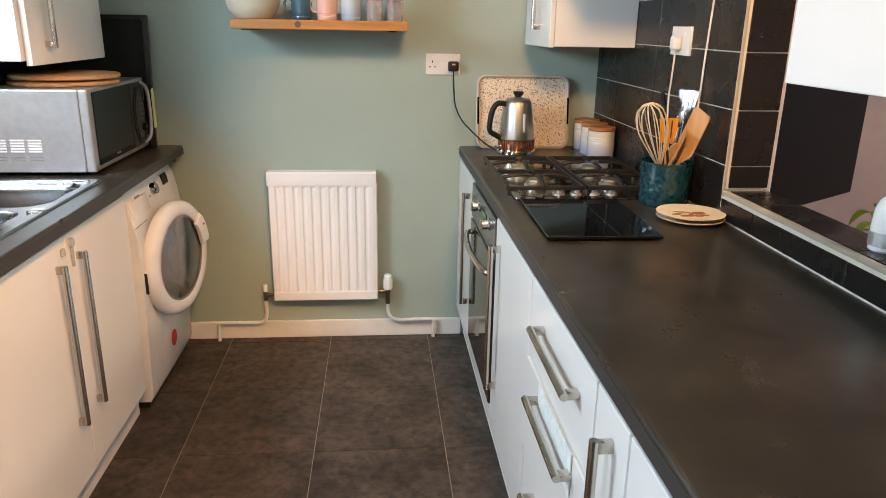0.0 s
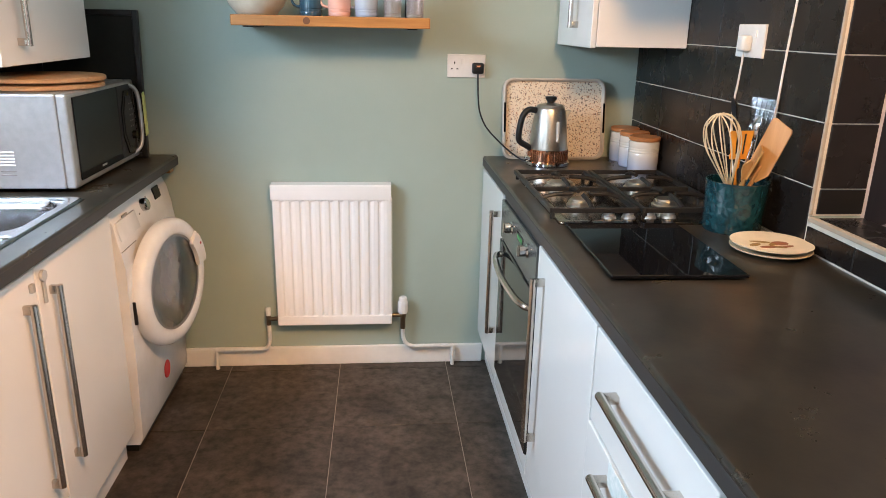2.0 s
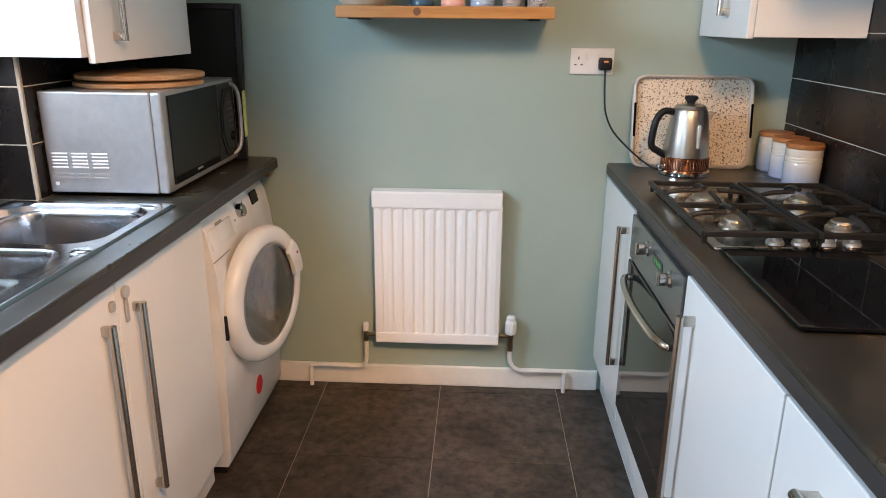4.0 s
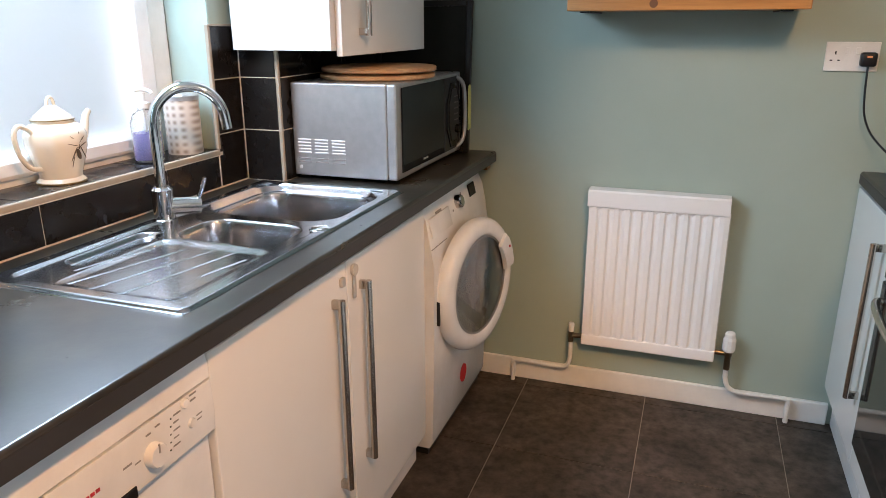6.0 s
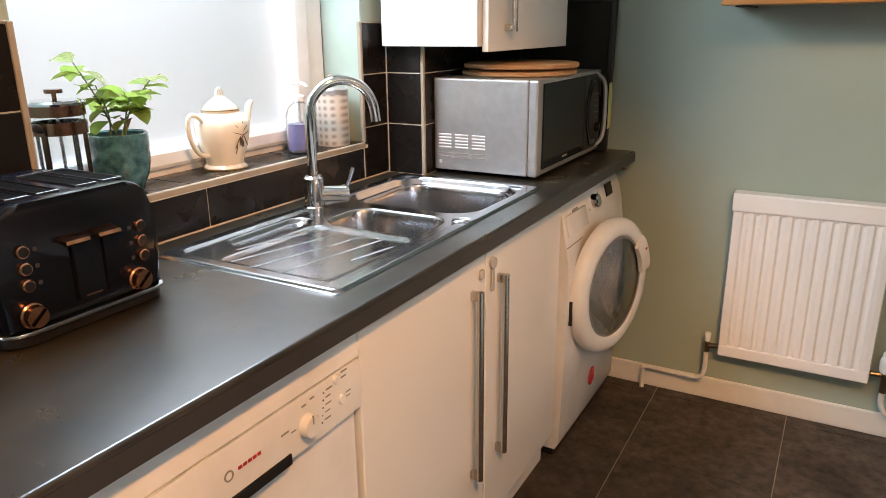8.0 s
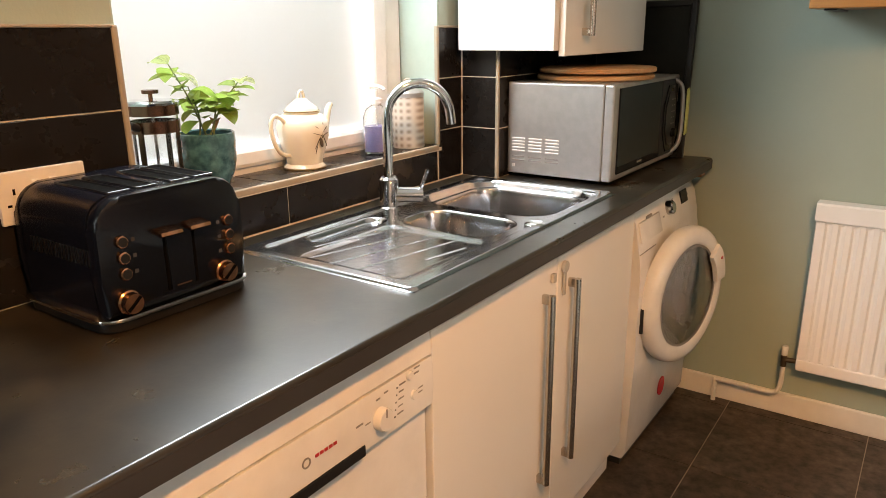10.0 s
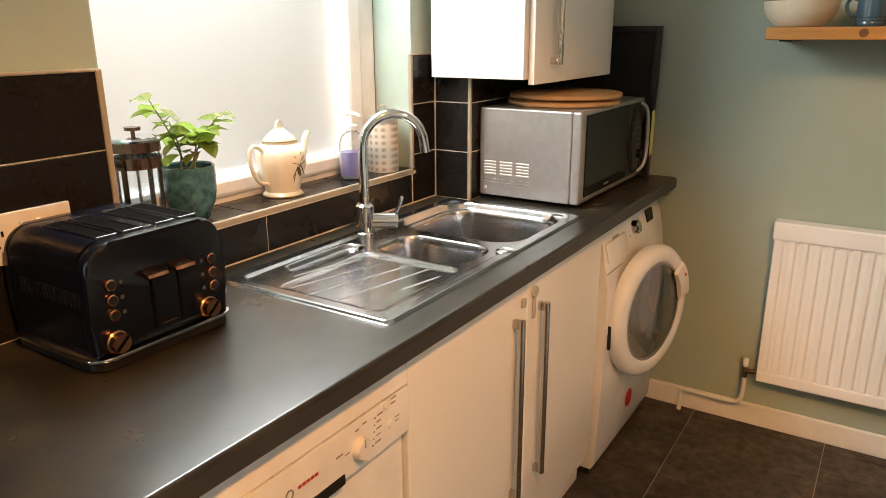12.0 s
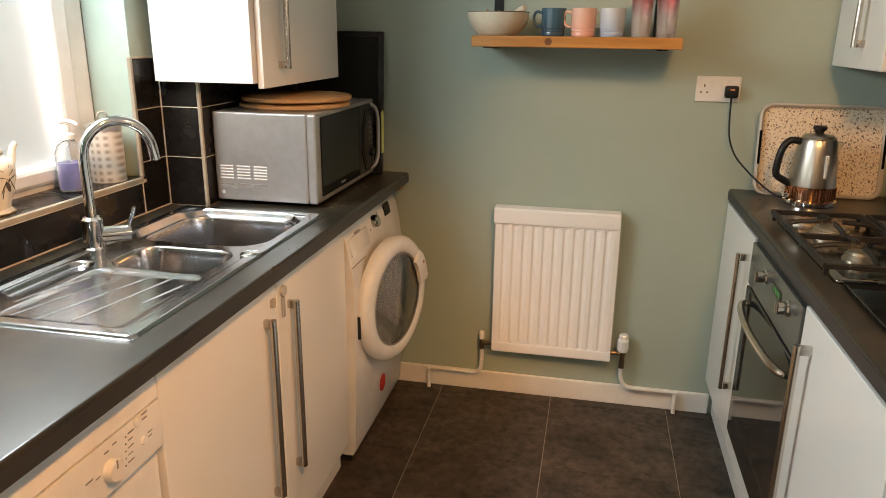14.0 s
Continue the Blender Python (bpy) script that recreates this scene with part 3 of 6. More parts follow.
# the door: a white ring with a clear pane over a dark bowl, hinged on its near side
DM = Matrix.Translation((-0.687, 2.556, 0.527)) @ pose(0, 0, 0, 0, 0, -12.5)


def door_part(bm):
    bm.transform(DM @ Matrix.Translation((0, 0.222, 0)))
    return bm


wd = part("door", door_part(lathe([(0.166, -0.012), (0.222, -0.012), (0.226, 0.000), (0.224, 0.016), (0.216, 0.028), (0.200, 0.034), (0.178, 0.034), (0.169, 0.029), (0.166, 0.022), (0.166, -0.012)], (0, 0, 0), 56, "x")),
          PLASTIC_W, wm, "white door ring standing ajar", smooth=True)
part("door_trim", door_part(lathe([(0.1600, 0.02), (0.1675, 0.02), (0.1675, 0.0285), (0.1600, 0.0285), (0.1600, 0.02)], (0, 0, 0), 56, "x")), material("grey_trim", (0.16, 0.155, 0.15), 0.35), wd, smooth=True)
# opaque dark bowl; the lighter streaks paint the drum's reflections into its colour
STREAKED_BOWL = material("bowl_with_painted_reflections", (0.060, 0.057, 0.048), 0.10, second=(0.20, 0.19, 0.16), scale=7, mix=0.6, coat=0.6, stretch=(1, 1, 0.35))
part("outer_glass", door_part(lathe([(0.0001, 0.034), (0.08, 0.032), (0.13, 0.0285), (0.1598, 0.025), (0.1598, 0.022), (0.13, 0.0255), (0.08, 0.029), (0.0001, 0.031)], (0, 0, 0), 48, "x")), glass("clear_door_glass", (0.80, 0.81, 0.79), 0.0), wd, "clear glass outer pane", smooth=True)
part("door_glass", door_part(lathe([(0.1605, 0.020), (0.154, 0.012), (0.135, 0.002), (0.110, -0.02), (0.090, -0.050), (0.065, -0.068), (0.0001, -0.074)], (0, 0, 0), 48, "x")),
     STREAKED_BOWL, wd, "dark opaque bowl with painted reflection streaks", smooth=True)
hb = prism([(0.205 * math.cos(radians(a)), 0.205 * math.sin(radians(a))) for a in range(5, 46, 5)] + [(0.150 * math.cos(radians(a)), 0.150 * math.sin(radians(a))) for a in range(45, 4, -5)], 0.030, 0.046, "x", 0.005)
part("door_handle", door_part(hb), PLASTIC_W, wd, smooth=True)
part("catch_dot", door_part(lathe([(0.0001, 0), (0.005, 0), (0.005, 0.002), (0.0001, 0.002)], (0.046, 0.165, 0.095), 12, "x")), RED_PRINT, wd)
part("hinge", box(-0.696, -0.682, 2.550, 2.558, 0.455, 0.535, 0.002), BLACK_PL, wd, "black hinge")

# right-hand run
def unit_door(unit, y0, y1, z0, z1, front=0.523):
    return part("door", box(front, front + 0.019, y0, y1, z0, z1, 0.0025), UNIT, unit)


ru = thing("end_cabinet", (0.81, 2.9, 0), "narrow white gloss base cabinet beside the oven", "cabinet")
plinth_and_carcass(ru, 0.545, RT, 2.672, FAR - 0.003, 0.523, -1)
d = unit_door(ru, 2.672, FAR - 0.004, 0.145, 0.855)
bar_handle(d, "z", (0.493, 2.715, 0.560), 0.462, -1)

ov = thing("built_in_oven", (0.81, 2.4, 0), "built-in oven with grey glass front and steel trim", "oven")
part("housing", box(0.545, RT, 2.102, 2.668, 0.145, 0.864), CARCASS, ov)
part("plinth", box(0.56, 0.576, 2.102, 2.670, 0, 0.149), CARCASS, ov)
part("filler_panel", box(0.523, 0.541, 2.105, 2.666, 0.145, 0.205, 0.002), UNIT, ov)
GREYGLASS = material("smoked_oven_glass", (0.015, 0.017, 0.017), 0.05, scale=8)
OPANEL = material("grey_oven_fascia", (0.20, 0.21, 0.20), 0.25, 0.7, scale=20)
fa = part("fascia", box(0.519, 0.541, 2.105, 2.666, 0.715, 0.845, 0.003), OPANEL, ov, "grey steel control fascia")
for y in (2.455, 2.215):
    k = part("knob", lathe([(0.0001, 0), (0.021, 0), (0.021, -0.004), (0.016, -0.008), (0.015, -0.026), (0.0001, -0.028)], (0.519, y, 0.803), 24, "x"), CHROME, fa, "square-shouldered silver knob", smooth=True)
    part("grip", box(0.487, 0.510, y - 0.005, y + 0.005, 0.787, 0.819, 0.002), NICKEL, k)
GREENLED = material("green_clock_digits", (0.05, 0.30, 0.08), 0.4, emit=0.04)
part("clock", box(0.5175, 0.519, 2.29, 2.38, 0.79, 0.815), BLACK_GL, fa)
for k in range(4):
    part("clock_digit", box(0.5165, 0.5174, 2.302 + 0.018 * k, 2.312 + 0.018 * k, 0.796, 0.809), GREENLED, fa)
od = part("oven_door", box(0.517, 0.541, 2.105, 2.666, 0.212, 0.708, 0.004), GREYGLASS, ov, "smoked glass oven door")
arch = [(0.517, 2.145, 0.660), (0.502, 2.150, 0.662), (0.486, 2.22, 0.664), (0.477, 2.385, 0.664), (0.486, 2.55, 0.664), (0.502, 2.62, 0.662), (0.517, 2.625, 0.660)]
hv = tube(arch, 0.010, 12, 6)
part("door_handle", hv, NICKEL, od, "bowed steel handle", smooth=True)
# black strip that stands in for the shade in the gap under the worktop
part("shadow_gap", box(0.53, 0.54, 2.103, 2.670, 0.846, 0.8655), BLACK_PL, ov)

tu = thing("tall_handle_cabinet", (0.81, 1.9, 0), "white gloss base cabinet with a long steel handle", "cabinet")
plinth_and_carcass(tu, 0.545, RT, 1.572, 2.100, 0.523, -1)
d = unit_door(tu, 1.574, 2.099, 0.145, 0.855)
bar_handle(d, "z", (0.493, 2.015, 0.555), 0.474, -1)

dr = thing("drawer_cabinet", (0.81, 1.41, 0), "white gloss three-drawer cabinet with steel bar handles", "cabinet")
plinth_and_carcass(dr, 0.545, RT, 1.047, 1.570, 0.523, -1)
for z0, z1, hz, o in ((0.655, 0.855, 0.778, 0.0), (0.405, 0.651, 0.606, 0.003), (0.145, 0.401, 0.345, 0.0)):
    d = part("drawer", box(0.523 - o, 0.542 - o, 1.049, 1.568, z0, z1, 0.0025), UNIT, dr)
    bar_handle(d, "y", (0.493 - o, 1.285, hz), 0.305, -1)
# thin pale five-sided sheet just proud of the middle drawer
PALE_MOTTLE = material("pale_mottled_surface", (0.72, 0.74, 0.72), 0.8, second=(0.55, 0.62, 0.6), scale=60)
part("towel_corner", prism([(1.14, 0.653), (1.42, 0.653), (1.42, 0.605), (1.27, 0.585), (1.14, 0.555)], 0.5165, 0.5190, "x"), PALE_MOTTLE, dr, "thin pale mottled sheet before the middle drawer")

nu = thing("pull_out_cabinet", (0.81, 1.07, 0), "slim white pull-out base cabinet with a vertical handle", "cabinet")
plinth_and_carcass(nu, 0.545, RT, 0.885, 1.045, 0.523, -1)
d = unit_door(nu, 0.887, 1.043, 0.145, 0.855)
bar_handle(d, "z", (0.493, 0.950, 0.570), 0.47, -1)
for k in range(3):
    y1 = 0.883 - 0.6 * k
    cu = thing("base_cabinet", (0.81, y1 - 0.3, 0), "plain white gloss base cabinet", "cabinet", "plain base cabinets")
    plinth_and_carcass(cu, 0.545, RT, y1 - 0.598, y1, 0.523, -1)
    unit_door(cu, y1 - 0.596, y1 - 0.002, 0.145, 0.855)
lu = thing("base_cabinet", (-0.98, 0.54, 0), "plain cream white base cabinet beside the dishwasher", "cabinet", "plain base cabinets")
plinth_and_carcass(lu, LT, -0.722, 0.2, 0.874, -0.70, 1)
part("door", box(-0.719, -0.70, 0.202, 0.872, 0.145, 0.847, 0.0025), UNIT, lu)

# ---- wall cabinets ----
lc = thing("wall_cabinet", (-1.09, 2.7, 1.285), "white gloss wall cabinet with a steel bar handle", "wall cabinet")
part("end_panel", box(-1.256, -0.946, 2.386, 2.4465, 1.287, 2.02, 0.002), CARCASS, lc)
part("carcass", box(-1.145, -0.946, 2.447, 3.03, 1.287, 2.02), CARCASS, lc)
d = part("door", box(-0.944, -0.925, 2.412, 3.035, 1.272, 2.02, 0.0025), UNIT, lc)
bar_handle(d, "z", (-0.896, 2.525, 1.53), 0.41, 1)

rc = thing("wall_cabinet", (0.91, 2.87, 1.34), "cream wall cabinet over the worktop with a steel handle", "wall cabinet")
part("carcass", box(0.799, RT - 0.001, 2.704, FAR - 0.003, 1.347, 2.02, 0.002), UNIT, rc)
d = part("door", box(0.779, 0.798, 2.704, FAR - 0.006, 1.343, 2.02, 0.0025), UNIT, rc)
bar_handle(d, "z", (0.751, 2.875, 1.63), 0.45, -1)
hc = thing("wall_cabinet", (0.91, 0.4, 1.325), "cream wall cabinet hung across the serving hatch", "wall cabinet")
part("carcass", box(0.800, RT - 0.001, -0.3, 1.093, 1.341, 2.02, 0.002), UNIT, hc)
for a, b in ((-0.3, 0.396), (0.400, 1.093)):
    part("door", box(0.779, 0.798, a, b, 1.339, 2.02, 0.0025), UNIT, hc)
# assumed hood out of view; its lower edge casts the wall cabinet's diagonal shadow
ho = thing("cooker_hood", (0.9, 2.32, 1.66), "assumed cooker hood, unseen, that shades the end wall cabinet", "cooker hood")
part("casing", box(0.799, RT - 0.001, 2.10, 2.70, 1.672, 2.02, 0.003), UNIT, ho)
part("visor", box(0.777, 0.798, 2.10, 2.70, 1.66, 1.72, 0.003), STEEL, ho, "steel visor")

# ---- sink and tap ----
def sd_round(px, py, x0, x1, y0, y1, r):
    """Signed distance to a rectangle with round corners."""
    qx = abs(px - (x0 + x1) / 2) - (x1 - x0) / 2 + r
    qy = abs(py - (y0 + y1) / 2) - (y1 - y0) / 2 + r
    return math.hypot(max(qx, 0), max(qy, 0)) + min(max(qx, qy), 0) - r


def ease(v):
    v = min(max(v, 0), 1)
    return v * v * (3 - 2 * v)


SX0, SX1, SY0, SY1 = -1.203, -0.742, 1.488, 2.402
GROOVES = ((-1.085, 1.60, -1.05, 1.77), (-1.045, 1.545, -0.985, 1.79), (-0.985, 1.535, -0.925, 1.80), (-0.915, 1.535, -0.872, 1.80), (-0.842, 1.66, -0.822, 1.77))


def sink_height(x, y):
    z = 0.0065 * ease(-sd_round(x, y, SX0, SX1, SY0, SY1, 0.02) / 0.008)
    z -= 0.0055 * ease(-sd_round(x, y, SX0 + 0.03, SX1 - 0.03, SY0 + 0.03, SY1 - 0.025, 0.03) / 0.010)
    z -= 0.140 * ease(-sd_round(x, y, -1.150, -0.795, 2.062, 2.368, 0.075) / 0.026)
    z -= 0.016 * ease(-sd_round(x, y, -1.168, -0.782, 2.045, 2.380, 0.085) / 0.012)
    z -= 0.085 * ease(-sd_round(x, y, -1.075, -0.808, 1.838, 2.008, 0.060) / 0.024)
    z -= 0.012 * ease(-sd_round(x, y, -1.158, -1.088, 1.62, 1.86, 0.034) / 0.012)
    for ax, ay, bx, by in GROOVES:
        u = min(max(((x - ax) * (bx - ax) + (y - ay) * (by - ay)) / ((bx - ax) ** 2 + (by - ay) ** 2), 0), 1)
        q = math.hypot(x - ax - u * (bx - ax), y - ay - u * (by - ay))
        z -= 0.0014 * ease((0.0034 - q) / 0.0030)
    if sd_round(x, y, -1.07, -0.79, 1.52, 1.83, 0.04) < 0:
        z -= 0.006 * ease(-sd_round(x, y, -1.08, -0.785, 1.515, 1.832, 0.04) / 0.03) * (0.4 + 0.6 * (y - 1.5) / 0.3)
    return 0.9055 + z


def sink_at(x, y):
    """Where a point of the sink's pressed shape lies in the room."""
    return -1.217 + (x - SX0) * 0.998, 1.482 + (y - SY0) * 1.026


sk = thing("kitchen_sink", (-0.97, 1.945, 0.905), "stainless steel one-and-a-half bowl sink with drainer", "sink")
NX, NY = 250, 480
sb = bmesh.new()
gv = [[sb.verts.new((*sink_at(x, y), sink_height(x, y))) for x in (SX0 + (SX1 - SX0) * i / NX for i in range(NX + 1))] for y in (SY0 + (SY1 - SY0) * j / NY for j in range(NY + 1))]
for j in range(NY):
    for i in range(NX):
        sb.faces.new((gv[j][i], gv[j][i + 1], gv[j + 1][i + 1], gv[j + 1][i]))
SINKSTEEL = material("satin_sink_steel", (0.42, 0.42, 0.435), 0.205, 1.0, second=(0.37, 0.37, 0.385), scale=14, rough_vary=0.04, bump=0.004, bump_scale=60)
basin = part("basin", sb, SINKSTEEL, sk)
for p in basin.data.polygons:
    p.use_smooth = True
part("plug_knob", lathe([(0.0001, 0), (0.024, 0), (0.024, 0.004), (0.020, 0.007), (0.0001, 0.008)], (*sink_at(-0.772, 1.985), 0.908), 24), CHROME, sk, "round chrome waste knob", smooth=True)
for x, y, z in ((-0.97, 2.215, 0.753), (-0.94, 1.925, 0.817)):
    part("drain", lathe([(0.0001, 0.001), (0.02, 0.001), (0.03, 0.004), (0.036, 0.003), (0.036, 0)], (*sink_at(x, y), z), 24), CHROME, sk, smooth=True)

tp = thing("mixer_tap", (-1.168, 1.962, 0.906), "chrome swan-neck kitchen mixer tap behind the sink", "tap")
part("base", lathe([(0.0001, 0), (0.029, 0), (0.029, 0.006), (0.0245, 0.009), (0.0245, 0.078), (0.019, 0.084), (0.0001, 0.085)], (-1.168, 1.962, 0.906), 28), CHROME, tp, smooth=True)
DXY = Vector((0.113, 0.14, 0)).normalized()
neck = [Vector((-1.168, 1.962, 0.985)), Vector((-1.168, 1.962, 1.06)), Vector((-1.168, 1.962, 1.135))]
for a in range(20, 171, 15):
    q = radians(180 - a)
    neck.append(Vector((-1.168, 1.962, 1.137)) + DXY * (0.082 + 0.082 * math.cos(q)) + Vector((0, 0, 0.082 * math.sin(q))))
neck.append(neck[-1] + Vector((DXY.x * 0.004, DXY.y * 0.006, -0.036)))
part("spout", tube(neck, 0.0125, 16, 3), CHROME, tp, smooth=True)
hbd = tube([(-1.168, 1.962, 0.942), (-1.168 + 0.035 * 0.62, 1.962 + 0.035 * 0.78, 0.94), (-1.168 + 0.085 * 0.62, 1.962 + 0.085 * 0.78, 0.936)], 0.0205, 20, 1)
hub = part("mixer_body", hbd, CHROME, tp, smooth=True)
part("lever", tube([(-1.118, 2.024, 0.948), (-1.109, 2.030, 0.972), (-1.098, 2.034, 1.003)], 0.0055, 12, 3), CHROME, hub, smooth=True)

# the base units stand just behind the worktops' front edges
for ob, step in ((ru, (-0.014, 0, 0)), (ov, (-0.014, 0, 0)), (tu, (-0.014, 0, 0)), (dr, (-0.014, 0, 0)), (nu, (-0.014, 0, 0)),
                 (su, (-0.020, 0, 0)), (dw, (-0.028, 0.006, -0.004)), (tp, (-0.014, -0.012, 0)),
                 (wm, (-0.012, -0.012, 0))):
    ob.matrix_basis = Matrix.Translation(step) @ ob.matrix_basis
for ob in bpy.data.objects:
    if ob.name.startswith("base_cabinet") and not ob.parent:
        ob.matrix_basis = Matrix.Translation((-0.014 if ob.location.x > 0 else -0.020, 0, 0)) @ ob.matrix_basis

# ---- radiator ----
ra = thing("radiator", (-0.096, FAR - 0.03, 0.2), "white ribbed panel radiator on the green wall", "radiator")
X0, X1, Z0, Z1, YF = -0.335, 0.140, 0.202, 0.738, 3.096
NR = 11
pitch = (X1 - X0 - 0.05) / NR
prof = [(X0, YF + 0.022), (X0 + 0.004, YF + 0.006), (X0 + 0.02, YF + 0.002)]
for k in range(NR):
    a = X0 + 0.025 + pitch * k
    prof += [(a + pitch * 0.12, YF + 0.002), (a + pitch * 0.3, YF + 0.0080), (a + pitch * 0.46, YF + 0.0080), (a + pitch * 0.73, YF + 0.002)]
prof += [(X1 - 0.02, YF + 0.002), (X1 - 0.004, YF + 0.006), (X1, YF + 0.022)]
panel_r = part("panel", prism(prof + [(X1, YF + 0.03), (X0, YF + 0.03)], 0.245, Z1 - 0.002, "z"), RAD, ra)
part("bottom_rail", box(X0 + 0.002, X1 - 0.002, YF + 0.001, YF + 0.028, Z0, 0.246, 0.006, 3), RAD, ra)
part("top_rail", box(X0 + 0.001, X1 - 0.001, YF + 0.004, YF + 0.028, Z1 - 0.010, Z1 + 0.012, 0.005), RAD, ra)
part("top_grille", prism([(YF - 0.003, Z1 + 0.002), (YF - 0.003, 0.792), (YF + 0.003, 0.798), (YF + 0.055, 0.799), (YF + 0.055, 0.79), (YF + 0.006, 0.785), (YF + 0.004, Z1 + 0.002)], X0 - 0.002, X1 - 0.005, "x", 0.0015), RAD, ra, smooth=True)
part("back_panel", box(X0 + 0.01, X1 - 0.01, FAR - 0.022, FAR - 0.012, 0.22, 0.74, 0.003), RAD, ra)
for x in (X0 + 0.11, X1 - 0.11):
    part("bracket", box(x - 0.015, x + 0.015, YF + 0.028, FAR, 0.60, 0.66), RAD, ra)
BRASS = material("tarnished_brass_valve", (0.20, 0.15, 0.10), 0.35, 1.0, scale=40)
lv = part("lockshield_valve", lathe([(0.0001, 0), (0.010, 0), (0.010, 0.045), (0.0001, 0.046)], (-0.373, 3.118, 0.20), 16), BRASS, ra, "small dark valve", smooth=True)
part("valve_cap", lathe([(0.0001, 0), (0.0105, 0), (0.0115, 0.03), (0.009, 0.034), (0.0001, 0.034)], (-0.373, 3.118, 0.243), 18), PLASTIC_W, lv, smooth=True)
part("valve_tail", tube([(-0.373, 3.118, 0.225), (-0.333, 3.118, 0.228)], 0.009, 12, 1), BRASS, lv)
rv = part("thermostatic_valve", lathe([(0.0001, 0), (0.011, 0), (0.011, 0.05), (0.014, 0.055), (0.014, 0.07), (0.0001, 0.07)], (0.184, 3.118, 0.175), 16), BRASS, ra, "dark valve body", smooth=True)
tv = lathe([(0.0001, 0), (0.019, 0), (0.022, 0.008), (0.022, 0.045), (0.018, 0.055), (0.018, 0.066), (0.014, 0.072), (0.0001, 0.073)], (0.184, 3.118, 0.246), 10)
part("thermostat_head", tv, PLASTIC_W, rv, "white thermostatic head")
part("valve_tail", tube([(0.184, 3.118, 0.236), (0.139, 3.118, 0.236)], 0.009, 12, 1), BRASS, rv)
PIPEW = material("white_painted_pipe", (0.72, 0.71, 0.68), 0.35, scale=20)
for pts in (((-0.595, 3.122, 0.0), (-0.595, 3.122, 0.060), (-0.593, 3.122, 0.082), (-0.575, 3.122, 0.088), (-0.50, 3.122, 0.088), (-0.415, 3.12, 0.088), (-0.383, 3.118, 0.100), (-0.373, 3.118, 0.135), (-0.373, 3.118, 0.202)),
            ((0.398, 3.122, 0.0), (0.398, 3.122, 0.062), (0.396, 3.122, 0.084), (0.381, 3.122, 0.090), (0.32, 3.122, 0.090), (0.235, 3.12, 0.090), (0.199, 3.118, 0.104), (0.184, 3.118, 0.14), (0.184, 3.118, 0.177))):
    part("pipe", tube(pts, 0.0085, 12, 4), PIPEW, ra, "white painted heating pipe", smooth=True)

# ---- things on the left worktop ----
SILVER = material("silver_painted_metal", (0.50, 0.50, 0.50), 0.34, 0.75, scale=40, bump=0.05, bump_scale=300)
mw = thing("microwave", (-0.99, 2.8, 0.905), "silver microwave oven with a black glass door", "microwave")
MX0, MX1, MY0, MY1, MZ0, MZ1 = -1.146, -0.838, 2.494, 3.085, 0.917, 1.194
mbody = part("casing", box(MX0, MX1, MY0, MY1, MZ0, MZ1, 0.005, 3), SILVER, mw)
for c in range(3):
    for r in range(5):
        part("vent_slot", box(MX0 + 0.016 + 0.057 * c, MX0 + 0.060 + 0.057 * c, MY0 - 0.0012, MY0 + 0.002, 1.024 - 0.0095 * r, 1.0285 - 0.0095 * r, 0.001, 1), PLASTIC_W, mbody)
    for r in range(2):
        part("vent_slot", box(MX0 + 0.016 + 0.057 * c, MX0 + 0.060 + 0.057 * c, MY0 - 0.0008, MY0 + 0.002, 0.968 - 0.0105 * r, 0.9715 - 0.0105 * r), GREY_PRINT, mbody)
part("label_dot", box(MX0 + 0.018, MX0 + 0.027, MY0 - 0.001, MY0 + 0.001, 0.938, 0.947), PLASTIC_W, mbody)
mf = part("front_frame", box(MX1 + 0.001, MX1 + 0.030, MY0 + 0.001, MY1, MZ0, MZ1, 0.006, 3), SILVER, mw)
part("door_glass", box(MX1 + 0.028, MX1 + 0.034, MY0 + 0.04, MY1 - 0.19, MZ0 + 0.018, MZ1 - 0.012, 0.002), BLACK_GL, mf, "black glass door")
part("control_panel", box(MX1 + 0.028, MX1 + 0.035, MY1 - 0.185, MY1 - 0.025, MZ0 + 0.018, MZ1 - 0.012, 0.002), BLACK_PL, mf, "black control panel")
octo = [(2.985 + 0.072 * math.cos(a) * 1.0, 1.055 + 0.118 * math.sin(a)) for a in (radians(22.5 + 45 * k) for k in range(8))]
octi = [(2.985 + 0.054 * math.cos(a), 1.055 + 0.096 * math.sin(a)) for a in (radians(22.5 + 45 * k) for k in range(8))]
part("panel_rim", prism(octo, MX1 + 0.034, MX1 + 0.039, "x", 0.001), BLACK_GL, mf, "glossy black eight-sided rim")
pi = part("panel_face", prism(octi, MX1 + 0.039, MX1 + 0.041, "x"), BLACK_PL, mf)
part("dial", lathe([(0.0001, 0), (0.015, 0), (0.014, 0.012), (0.0001, 0.013)], (MX1 + 0.041, 3.005, 1.005), 24, "x"), BLACK_GL, pi, smooth=True)
for r in range(5):
    for c in range(2):
        part("button_mark", box(MX1 + 0.041, MX1 + 0.0416, 2.985 + 0.022 * c, 2.997 + 0.022 * c, 1.035 + 0.02 * r, 1.039 + 0.02 * r), GREY_PRINT, pi)
part("brand_bar", box(MX1 + 0.0342, MX1 + 0.0348, 2.70, 2.74, 0.946, 0.952), SILVER, mf, "tiny pale brand bar")
